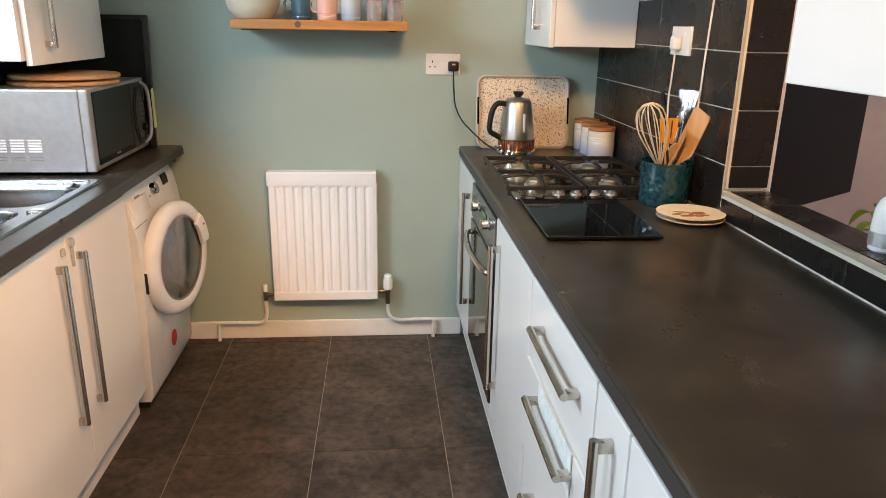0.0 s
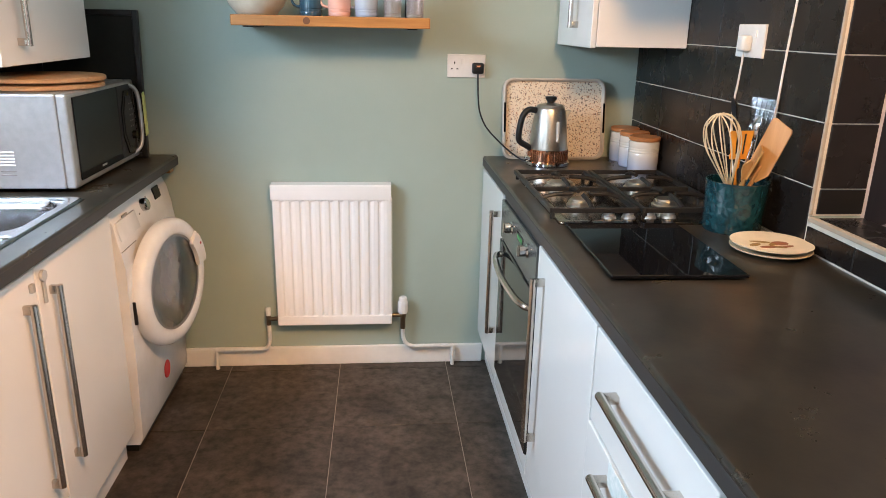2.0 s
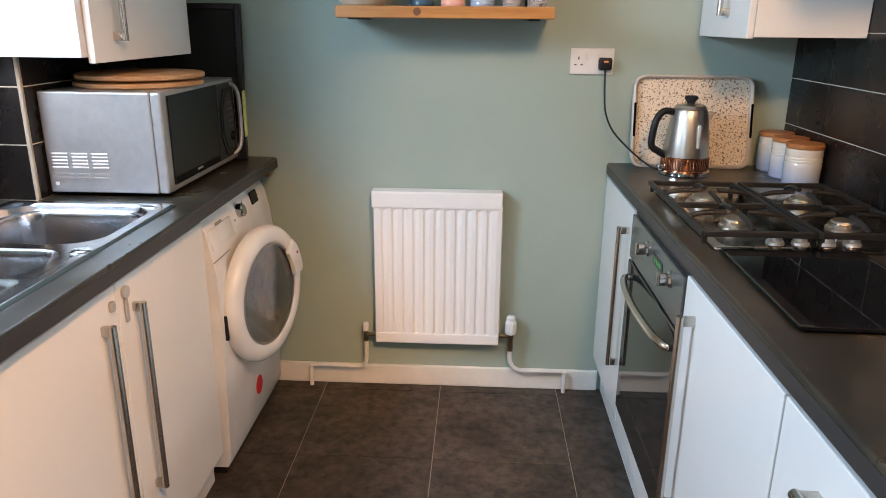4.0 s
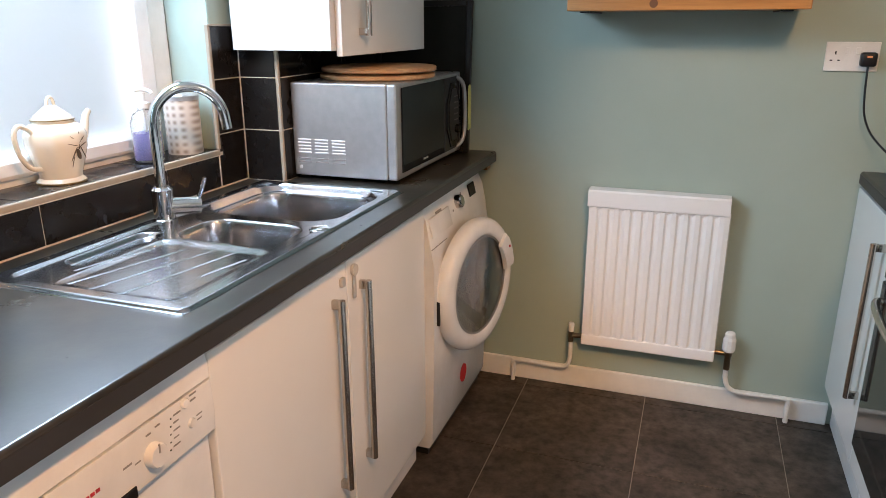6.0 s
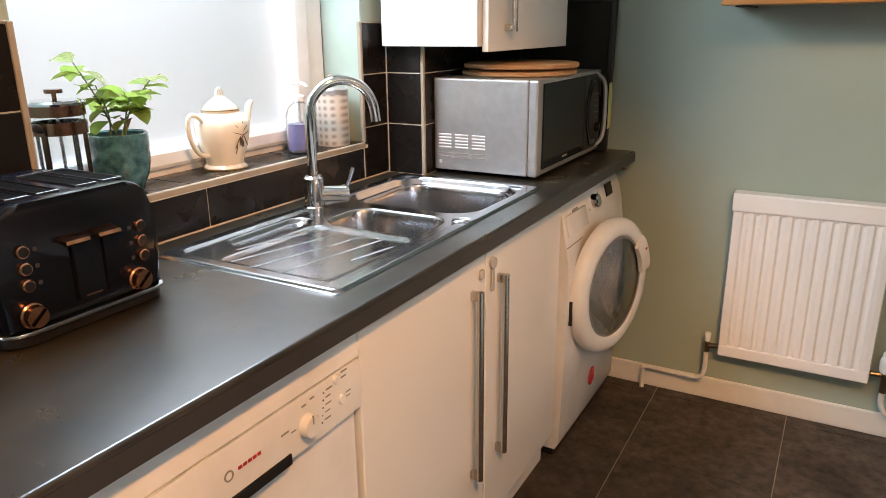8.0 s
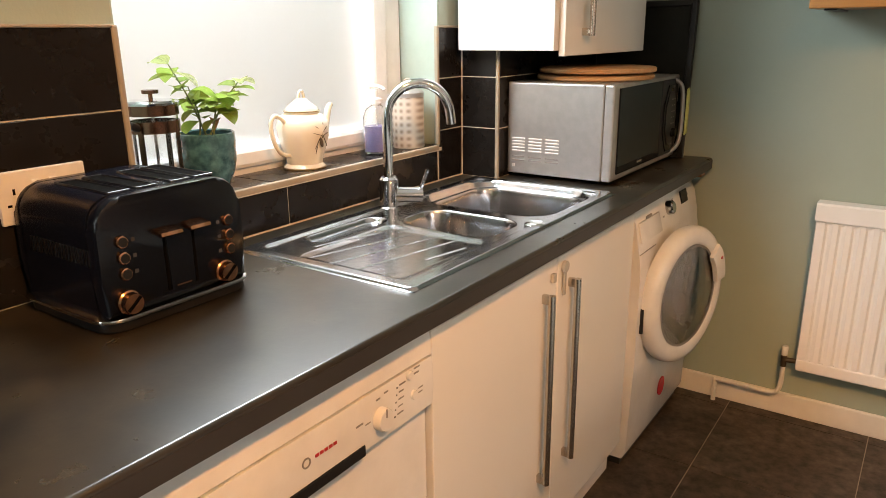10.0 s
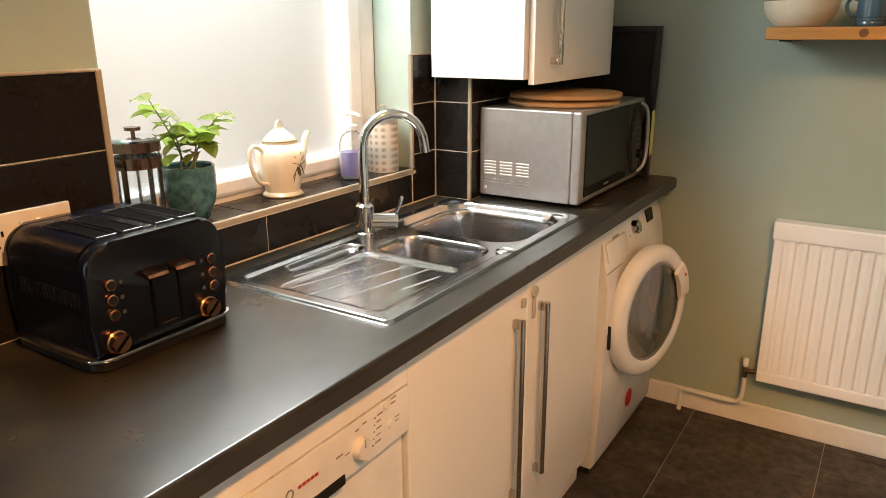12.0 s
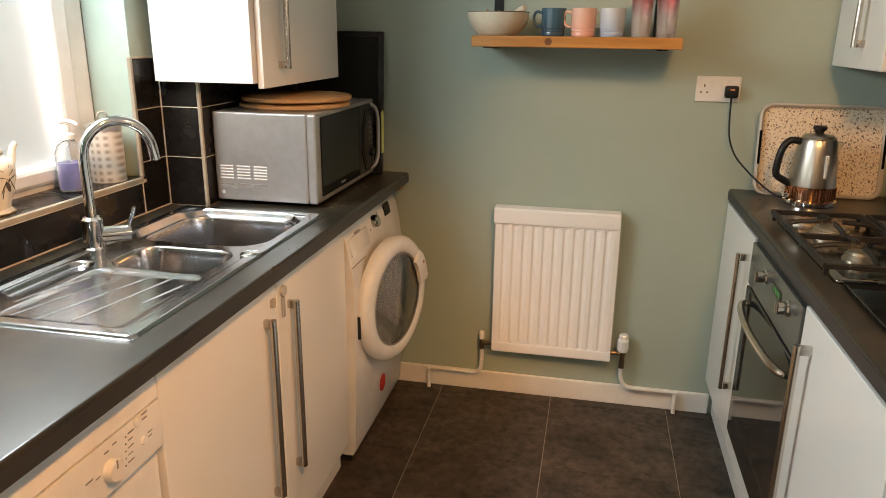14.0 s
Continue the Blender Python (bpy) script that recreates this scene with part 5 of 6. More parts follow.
part("pump_head", tube([(OX - 0.012, OY - 0.01, SZ + 0.182), (OX, OY, SZ + 0.184), (OX + 0.018, OY + 0.002, SZ + 0.181), (OX + 0.027, OY + 0.002, SZ + 0.174)], 0.0062, 10, 4, r_end=0.004), PLASTIC_W, so, smooth=True)
part("dip_tube", tube([(OX, OY, SZ + 0.02), (OX, OY, SZ + 0.14)], 0.0025, 8, 1), PLASTIC_W, so)

for ob in so.children:
    ob.data.transform(Matrix.Diagonal((1.1, 1.22, 1, 1)))

# checked storage canister
def check_material():
    m = material("checked_tin", (0.60, 0.56, 0.50), 0.5, scale=20)
    t = m.node_tree
    p = t.nodes["Principled BSDF"]
    co = t.nodes.new("ShaderNodeTexCoord")
    w = []
    for ax in ("X", "Z"):
        wv = t.nodes.new("ShaderNodeTexWave")
        wv.bands_direction = ax
        wv.inputs["Scale"].default_value = 16
        wv.inputs["Distortion"].default_value = 0.6
        t.links.new(co.outputs["Object"], wv.inputs[0])
        w.append(wv)
    mu = t.nodes.new("ShaderNodeMath")
    mu.operation = "MULTIPLY"
    t.links.new(w[0].outputs["Fac"], mu.inputs[0])
    t.links.new(w[1].outputs["Fac"], mu.inputs[1])
    mx = t.nodes.new("ShaderNodeMix")
    mx.data_type = "RGBA"
    mx.inputs[6].default_value, mx.inputs[7].default_value = (0.58, 0.55, 0.50, 1), (0.27, 0.22, 0.18, 1)
    t.links.new(mu.outputs[0], mx.inputs[0])
    t.links.new(mx.outputs[2], p.inputs["Base Color"])
    return m


CHECK = check_material()
AX, AY = -1.343, 2.262
ca = thing("storage_canister", (AX, AY, SZ), "tall checked storage canister with a ring-topped lid", "canister")
part("body", lathe([(0.0001, 0), (0.046, 0), (0.047, 0.003), (0.047, 0.150), (0.0001, 0.150)], (AX, AY, SZ), 36), CHECK, ca, smooth=True)
part("lid", lathe([(0.048, 0.146), (0.0485, 0.158), (0.044, 0.164), (0.012, 0.170), (0.0001, 0.171), ], (AX, AY, SZ), 36), SILVER, ca, "pale grey lid", smooth=True)
part("lid_ring", tube([(AX + 0.013 * math.cos(a) * 0.65, AY + 0.013 * math.cos(a) * 0.76, SZ + 0.182 + 0.014 * math.sin(a)) for a in (2 * math.pi * k / 10 for k in range(10))], 0.003, 8, 3, closed=True), SILVER, ca, smooth=True)

# ---- sockets ----
SOCK = material("white_socket_plastic", (0.72, 0.70, 0.66), 0.3, scale=15)


def plate_on(parent, axis, at, w, h, out):
    """A faceplate on a wall: axis x for a wall facing along x, y for one facing along y."""
    x, y, z = at
    if axis == "y":
        return part("faceplate", box(x - w / 2, x + w / 2, min(y, y + out), max(y, y + out), z - h / 2, z + h / 2, 0.002), SOCK, parent)
    return part("faceplate", box(min(x, x + out), max(x, x + out), y - w / 2, y + w / 2, z - h / 2, z + h / 2, 0.002), SOCK, parent)


ws = thing("double_socket", (0.427, FAR, 1.212), "white double plug socket on the green wall", "socket")
fpl = plate_on(ws, "y", (0.427, FAR, 1.256), 0.147, 0.087, -0.010)
for x in (0.412, 0.442):
    part("switch", box(x - 0.006, x + 0.006, FAR - 0.0135, FAR - 0.009, 1.262, 1.284, 0.0015), SOCK, fpl)
for a, b, c, d in ((0.379, 0.383, 1.262, 1.272), (0.367, 0.374, 1.243, 1.247), (0.388, 0.395, 1.243, 1.247)):
    part("pin_hole", box(a, b, FAR - 0.0106, FAR - 0.0095, c, d), HOLE_SHADE, fpl)
pg = thing("kettle_plug", (0.468, FAR - 0.03, 1.23), "black moulded three-pin plug and cable", "plug")
part("plug_body", box(0.447, 0.492, FAR - 0.040, FAR - 0.0105, 1.228, 1.270, 0.008, 3), BLACK_PL, pg, smooth=True)
part("fuse_label", box(0.463, 0.477, FAR - 0.0412, FAR - 0.0398, 1.254, 1.260), material("orange_label", (0.7, 0.25, 0.12), 0.5), pg)
part("cable", tube([(0.470, FAR - 0.03, 1.232), (0.471, FAR - 0.032, 1.20), (0.474, FAR - 0.035, 1.14), (0.481, FAR - 0.04, 1.085), (0.505, FAR - 0.05, 1.03), (0.545, FAR - 0.075, 0.985), (0.59, FAR - 0.10, 0.945), (0.635, FAR - 0.125, 0.915), (0.66, FAR - 0.14, 0.912)], 0.0032, 8, 5), BLACK_PL, pg, "black kettle cable", smooth=True)
ls = thing("double_socket", (-1.279, 1.145, 1.043), "white double socket above the worktop behind the toaster", "socket")
fp2 = plate_on(ls, "x", (LT, 1.145, 1.087), 0.147, 0.087, 0.009)
for y in (1.132, 1.160):
    part("switch", box(LT + 0.008, LT + 0.0125, y - 0.006, y + 0.006, 1.092, 1.113, 0.0015), SOCK, fp2)
for a, b, c, d in ((1.094, 1.098, 1.092, 1.102), (1.083, 1.090, 1.073, 1.077)):
    part("pin_hole", box(LT + 0.0085, LT + 0.0096, a, b, c, d), HOLE_SHADE, fp2)
tpg = thing("toaster_plug", (-1.25, 1.192, 1.06), "black moulded plug behind the toaster", "plug")
part("plug_body", box(LT + 0.010, LT + 0.040, 1.17, 1.215, 1.058, 1.100, 0.008, 3), BLACK_PL, tpg, smooth=True)
rs = thing("double_socket", (1.104, 2.285, 1.33), "white double socket on the dark tiles", "socket")
fp3 = plate_on(rs, "x", (RT, 2.285, 1.373), 0.147, 0.087, -0.009)
part("switch", box(RT - 0.0125, RT - 0.008, 2.250, 2.262, 1.382, 1.402, 0.0015), SOCK, fp3)
wp = thing("white_plug", (1.085, 2.287, 1.35), "white moulded plug with a hanging cable", "plug")
part("plug_body", box(RT - 0.036, RT - 0.0095, 2.268, 2.306, 1.345, 1.388, 0.007, 3), SOCK, wp, smooth=True)
part("cable", tube([(1.085, 2.288, 1.347), (1.086, 2.29, 1.31), (1.09, 2.305, 1.25), (1.094, 2.32, 1.19), (1.096, 2.31, 1.10), (1.094, 2.27, 1.02), (1.09, 2.22, 0.96), (1.088, 2.19, 0.912)], 0.003, 8, 5), SOCK, wp, "white cable", smooth=True)
wc = thing("hanging_cable", (1.096, 2.1, 0.91), "white cable hanging down the tiles", "cable")
part("cable", tube([(1.095, 2.085, 1.52), (1.096, 2.095, 1.42), (1.096, 2.102, 1.33), (1.096, 2.108, 1.22), (1.096, 2.118, 1.12), (1.094, 2.128, 1.0), (1.09, 2.14, 0.912)], 0.003, 8, 4), SOCK, wc, smooth=True)

# ---- things on the right worktop ----
hob = thing("gas_hob", (0.82, 2.42, 0.905), "stainless steel four-burner gas hob with iron supports", "hob")
HX0, HX1, HY0, HY1 = 0.565, 1.075, 2.13, 2.71
HOBST = material("hob_steel", (0.30, 0.265, 0.225), 0.2, 1.0, second=(0.22, 0.19, 0.155), scale=9, rough_vary=0.1)
part("tray", prism(rounded(HX0, HX1, HY0, HY1, 0.012), 0.9052, 0.9135, "z", 0.003), HOBST, hob, smooth=True)
part("well", prism(rounded(HX0 + 0.025, HX1 - 0.025, HY0 + 0.022, HY1 - 0.022, 0.02), 0.9135, 0.9145, "z"), HOBST, hob)
IRON = material("black_cast_iron", (0.008, 0.007, 0.0065), 0.5, scale=60, bump=0.4, bump_scale=250)
ALU = material("burner_aluminium", (0.60, 0.55, 0.47), 0.35, 1.0, scale=40)
BURN = ((0.665, 2.535, 0.046), (0.665, 2.30, 0.034), (0.920, 2.535, 0.040), (0.920, 2.30, 0.036))
for x, y, r in BURN:
    bn = part("burner", lathe([(0.0001, 0), (r * 1.15, 0), (r * 1.15, 0.006), (r, 0.010), (r, 0.017), (0.0001, 0.017)], (x, y, 0.9145), 28), ALU, hob, "ribbed aluminium burner ring", smooth=True)
    part("burner_cap", lathe([(0.0001, 0.0172), (r * 0.86, 0.0172), (r * 0.88, 0.020), (r * 0.80, 0.0235), (0.0001, 0.0245)], (x, y, 0.9145), 28), ALU, bn, smooth=True)
for cx in (0.665, 0.920):
    sup = bmesh.new()
    for a, b in (((cx - 0.118, 2.155), (cx - 0.118, 2.685)), ((cx + 0.118, 2.155), (cx + 0.118, 2.685))):
        box(a[0] - 0.0055, a[0] + 0.0055, a[1], b[1], 0.932, 0.946, 0.002, bm=sup)
    for y in (2.158, 2.418, 2.682):
        box(cx - 0.118, cx + 0.118, y - 0.0055, y + 0.0055, 0.932, 0.946, 0.002, bm=sup)
    for y in (2.30, 2.535):
        for sx in (-1, 1):
            join(sup, tube([(cx + sx * 0.118, y, 0.938), (cx + sx * 0.085, y, 0.949), (cx + sx * 0.026, y, 0.953)], 0.0065, 8, 3))
        for sy in (-1, 1):
            join(sup, tube([(cx, y + sy * 0.115, 0.938), (cx, y + sy * 0.08, 0.949), (cx, y + sy * 0.026, 0.953)], 0.0065, 8, 3))
    for sx in (-1, 1):
        for y in (2.165, 2.675):
            box(cx + sx * 0.113 - 0.005, cx + sx * 0.113 + 0.005, y - 0.005, y + 0.005, 0.9145, 0.938, bm=sup)
    part("pan_support", sup, IRON, hob, "black cast iron pan support", kind="stuff")
for x in (0.710, 0.766, 0.822, 0.878):
    part("knob", lathe([(0.0001, 0), (0.020, 0), (0.019, 0.006), (0.0155, 0.009), (0.0145, 0.024), (0.0001, 0.025)], (x, 2.172, 0.9145), 24), SILVER, hob, "silver control knob", smooth=True)

gb = thing("glass_worktop_saver", (0.70, 1.905, 0.905), "black glass worktop saver board beside the hob", "chopping board")
gbm = box(-0.148, 0.148, -0.215, 0.215, 0.004, 0.0125, 0.002)
gbm.transform(Matrix.Translation((0.700, 1.908, 0.905)) @ pose(0, 0, 0, 0, 0, -1.0))
SAVER = material("glossy_black_toughened_glass", (0.004, 0.004, 0.005), 0.03)
part("glass", gbm, SAVER, gb)
for x, y in ((0.58, 1.72), (0.82, 1.72), (0.58, 2.10), (0.82, 2.10)):
    part("foot", lathe([(0.0001, 0), (0.008, 0), (0.008, 0.0045), (0.0001, 0.0045)], (x, y, 0.905), 10), BLACK_PL, gb)

PLATE = material("cream_melamine_plate", (0.70, 0.60, 0.44), 0.3, scale=20)
for k, z in enumerate((0.9052, 0.9170)):
    p_ = thing("side_plate", (1.000, 1.868, z), "cream side plate, one of two stacked", "plate", "stacked plates")
    pd = part("dish", lathe([(0.0001, 0), (0.058, 0), (0.062, 0.002), (0.092, 0.010), (0.0935, 0.0125), (0.090, 0.0125), (0.060, 0.0055), (0.0001, 0.0050)], (1.000, 1.868, z), 56), PLATE, p_, smooth=True)
    if k:
        FR1, FR2 = material("red_brown_motif", (0.28, 0.09, 0.035), 0.5), material("olive_brown_motif", (0.27, 0.15, 0.035), 0.5)
        for x, y, w, d_, m_, t_ in ((1.028, 1.878, 0.034, 0.022, FR1, 10), (0.985, 1.892, 0.040, 0.010, FR2, -15), (0.962, 1.870, 0.030, 0.012, FR2, 30), (0.985, 1.850, 0.036, 0.012, FR1, 5),
                                    (1.012, 1.848, 0.026, 0.010, FR2, -20), (1.005, 1.870, 0.022, 0.010, FR2, 40), (1.035, 1.853, 0.028, 0.008, FR1, 15)):
            e = lathe([(0.0001, 0), (1, 0), (1, 0.0006), (0.0001, 0.0008)], (0, 0, 0), 18)
            e.transform(Matrix.Translation((x, y, z + 0.0052)) @ pose(0, 0, 0, 0, 0, t_) @ Matrix.Diagonal((w * 0.62, d_ * 0.72, 1, 1)))
            part("motif", e, m_, pd, "small fruit motif")

UX, UY = 0.992, 2.105
UTEAL = material("teal_crackle_glaze", (0.009, 0.058, 0.072), 0.22, second=(0.004, 0.026, 0.036), scale=60, bump=0.9, bump_scale=55, coat=0.4)
ut = UTEAL.node_tree
relief = ut.nodes.new("ShaderNodeTexVoronoi")
relief.feature = "DISTANCE_TO_EDGE"
relief.inputs["Scale"].default_value = 42
ut.links.new([n for n in ut.nodes if n.type == "TEX_COORD"][0].outputs["Object"], relief.inputs["Vector"])
ut.links.new(relief.outputs["Distance"], [n for n in ut.nodes if n.type == "BUMP"][0].inputs["Height"])
[n for n in ut.nodes if n.type == "BUMP"][0].inputs["Distance"].default_value = 0.006
up = thing("utensil_pot", (UX, UY, 0.905), "teal glazed ceramic pot full of cooking utensils", "utensil pot")
part("pot", lathe([(0.0001, 0), (0.066, 0), (0.069, 0.004), (0.070, 0.060), (0.0735, 0.122), (0.0745, 0.125), (0.070, 0.125), (0.0665, 0.060), (0.064, 0.008), (0.0001, 0.007)], (UX, UY, 0.905), 48), UTEAL, up, smooth=True)
WOOD = material("pale_beech_wood", (0.46, 0.25, 0.085), 0.5, second=(0.38, 0.19, 0.06), scale=10, stretch=(5, 5, 0.5), bump=0.15, bump_scale=40)
WIRE = material("cream_coated_wire", (0.62, 0.52, 0.36), 0.35, scale=20)
YEL = material("orange_silicone", (0.75, 0.30, 0.03), 0.45, scale=15)
UB = 0.9125


def leaning(top, foot):
    """A frame along a utensil: z runs from its foot in the pot to its top."""
    f_, t_ = Vector(foot), Vector(top)
    d = (t_ - f_)
    q = d.to_track_quat("Z", "Y").to_matrix().to_4x4()
    return Matrix.Translation(f_) @ q, d.length


def blade(w0, w1, l0, l1, th, tilt, slots=0, turn=0):
    """A flat head that widens from w0 to w1 between l0 and l1, with slots."""
    b = bmesh.new()
    if slots:
        n = slots + 1
        for k in range(n):
            a0, a1 = -1 + 2 * (k + 0.12) / n, -1 + 2 * (k + 0.88) / n
            join(b, prism([(a0 * w0 / 2, l0), (a1 * w0 / 2, l0), (a1 * w1 / 2, l1 - 0.006), (a0 * w1 / 2, l1 - 0.006)], -th / 2, th / 2, "y"))
        join(b, prism([(-w0 / 2 * 0.98, l0 - 0.012), (w0 / 2 * 0.98, l0 - 0.012), (w0 / 2, l0 + 0.001), (-w0 / 2, l0 + 0.001)], -th / 2, th / 2, "y"))
        join(b, prism([(-w1 / 2, l1 - 0.007), (w1 / 2, l1 - 0.007), (w1 / 2 * 0.92, l1), (-w1 / 2 * 0.92, l1)], -th / 2, th / 2, "y"))
    else:
        join(b, prism([(-w0 / 2, l0), (w0 / 2, l0), (w1 / 2, l0 + 0.03), (w1 / 2, l1 - 0.006), (w1 / 2 - 0.008, l1), (-w1 / 2 + 0.004, l1 - 0.010), (-w1 / 2, l1 - 0.018), (-w1 / 2, l0 + 0.03)], -th / 2, th / 2, "y", 0.0008))
    b.transform(pose(0, 0, 0, 0, 0, turn))
    return b


def utensil(name, label, top, foot, mat, head, handle_r=0.005, handle_to=None, turn=0):
    m, ln = leaning(top, foot)
    u = thing(name, tuple(foot), label, "utensil", "utensils in the pot")
    hd = tube([(0, 0, 0), (0, 0, (handle_to or ln) * 0.5), (0, 0, handle_to or ln)], handle_r, 10, 1)
    hd.transform(m)
    part("shaft", hd, mat, u, smooth=True)
    if head:
        head.transform(m)
        part("head", head, mat, u)
    return u, m, ln


# wooden spatula, slotted wooden spoon, turner, orange slice, black spoon, steel ladle
utensil("wooden_spatula", "flat wooden spatula with a slanted end", (1.058, 2.045, 1.192), (0.985, 2.11, UB), WOOD, blade(0.020, 0.062, 0.135, 0.300, 0.005, 0, 0, 75), 0.006, 0.18)
utensil("wooden_fork", "slotted wooden salad fork", (1.018, 2.05, 1.135), (0.965, 2.12, UB), WOOD, blade(0.040, 0.052, 0.160, 0.232, 0.005, 0, 3, 30), 0.006, 0.16)
utensil("wooden_spoon", "small pale wooden spoon", (0.985, 2.05, 1.10), (1.01, 2.13, UB), WOOD, blade(0.014, 0.024, 0.14, 0.205, 0.006, 0, 0, 10), 0.0055, 0.15)
utensil("slotted_turner", "clear slotted fish slice", (1.042, 2.12, 1.245), (0.99, 2.09, UB), CLEAR, blade(0.052, 0.064, 0.255, 0.338, 0.0022, 0, 4, 10), 0.0045, 0.25)
utensil("orange_slice", "orange silicone slotted slice", (0.978, 2.09, 1.165), (1.00, 2.13, UB), YEL, blade(0.048, 0.058, 0.195, 0.258, 0.003, 0, 2, 15), 0.0045, 0.20)
u_, m_, l_ = utensil("black_spoon", "black plastic spoon with a deep bowl", (0.965, 2.13, 1.225), (1.01, 2.08, UB), BLACK_PL, None, 0.0045, 0.27)
e = lathe([(0.0001, -0.012), (0.6, -0.008), (1.0, 0.0), (0.93, 0.0), (0.55, -0.006), (0.0001, -0.009)], (0, 0, 0), 24)
e.transform(m_ @ Matrix.Translation((0, 0, l_ - 0.01)) @ pose(0, 0, 0, 90, 0, 40) @ Matrix.Diagonal((0.018, 0.032, 1, 1)))
part("bowl", e, BLACK_PL, u_, smooth=True)
u_, m_, l_ = utensil("steel_spoon", "polished steel serving spoon", (1.015, 2.09, 1.185), (0.98, 2.10, UB), CHROME, None, 0.004, 0.23)
e = lathe([(0.0001, -0.012), (0.6, -0.008), (1.0, 0.0), (0.93, 0.0), (0.55, -0.006), (0.0001, -0.009)], (0, 0, 0), 24)
e.transform(m_ @ Matrix.Translation((0, 0, l_ - 0.01)) @ pose(0, 0, 0, 90, 0, 10) @ Matrix.Diagonal((0.017, 0.030, 1, 1)))
part("bowl", e, CHROME, u_, smooth=True)
m_, l_ = leaning((0.905, 2.075, 1.208), (1.005, 2.12, UB))
wk = thing("balloon_whisk", (1.005, 2.12, UB), "balloon whisk with cream-coated wires", "whisk", "utensils in the pot")
hdl = tube([(0, 0, 0), (0, 0, 0.06), (0, 0, 0.115)], 0.008, 12, 1)
hdl.transform(m_)
part("grip", hdl, WIRE, wk, smooth=True)
for k in range(6):
    loop = [(0.004, 0, 0.112), (0.024, 0, 0.17), (0.043, 0, 0.235), (0.040, 0, 0.285), (0.022, 0, 0.309), (0, 0, 0.315), (-0.022, 0, 0.309), (-0.040, 0, 0.285), (-0.043, 0, 0.235), (-0.024, 0, 0.17), (-0.004, 0, 0.112)]
    w_ = tube(loop, 0.0018, 8, 4)
    w_.transform(m_ @ pose(0, 0, 0, 0, 0, 30 * k + 8))
    part("wire_loop", w_, WIRE, wk, smooth=True)

# kettle
KX, KY = 0.727, 2.99
KST = material("kettle_brushed_steel", (0.60, 0.56, 0.50), 0.33, 1.0, scale=30, stretch=(8, 8, 0.4), rough_vary=0.06, bump=0.03, bump_scale=120)
ke = thing("kettle", (KX, KY, 0.905), "brushed steel jug kettle with a copper band", "kettle")
part("base", lathe([(0.0001, 0), (0.080, 0), (0.083, 0.004), (0.082, 0.014), (0.075, 0.018), (0.0001, 0.018)], (KX, KY, 0.905), 40), CHROME, ke, smooth=True)
part("copper_band", lathe([(0.0001, 0.018), (0.0735, 0.018), (0.0755, 0.022), (0.0745, 0.062), (0.0001, 0.063)], (KX, KY, 0.905), 72), COPPER, ke, "ribbed copper band", smooth=True)
for k in range(48):
    a = 2 * math.pi * k / 48
    b = box(0.0745, 0.0768, -0.0018, 0.0018, 0.024, 0.060, 0.0008, 1)
    b.transform(Matrix.Translation((KX, KY, 0.905)) @ pose(0, 0, 0, 0, 0, math.degrees(a)))
    part("rib", b, COPPER, ke)
kb_ = part("body", lathe([(0.0735, 0.063), (0.0735, 0.066), (0.068, 0.12), (0.060, 0.185), (0.0555, 0.210), (0.0535, 0.214), (0.0001, 0.214)], (KX, KY, 0.905), 48), KST, ke, smooth=True)
part("lid", lathe([(0.0525, 0.214), (0.053, 0.217), (0.046, 0.226), (0.020, 0.231), (0.0001, 0.232)], (KX, KY, 0.905), 40), KST, ke, smooth=True)
part("lid_knob", lathe([(0.0001, 0.231), (0.012, 0.231), (0.014, 0.238), (0.0215, 0.246), (0.0215, 0.252), (0.018, 0.256), (0.0001, 0.257)], (KX, KY, 0.905), 28), BLACK_PL, ke, smooth=True)
part("handle", tube([(KX - 0.050, KY - 0.008, 1.108), (KX - 0.085, KY - 0.012, 1.112), (KX - 0.108, KY - 0.016, 1.085), (KX - 0.118, KY - 0.018, 1.03), (KX - 0.115, KY - 0.018, 0.998), (KX - 0.088, KY - 0.014, 0.980), (KX - 0.068, KY - 0.010, 0.968)], 0.0115, 14, 5), BLACK_PL, ke, "black loop handle", smooth=True)
part("spout", prism([(KX + 0.045, 1.108), (KX + 0.073, 1.112), (KX + 0.076, 1.108), (KX + 0.060, 1.075), (KX + 0.050, 1.06)], KY - 0.015, KY + 0.015, "y", 0.003), KST, kb_, smooth=True)
part("water_window", box(KX + 0.012, KX + 0.024, KY - 0.0705, KY - 0.060, 1.00, 1.075, 0.004), material("pale_window_strip", (0.5, 0.5, 0.48), 0.15), kb_)
part("switch", box(KX - 0.090, KX - 0.065, KY - 0.022, KY + 0.005, 0.925, 0.940, 0.004), CHROME, ke, "chrome switch")

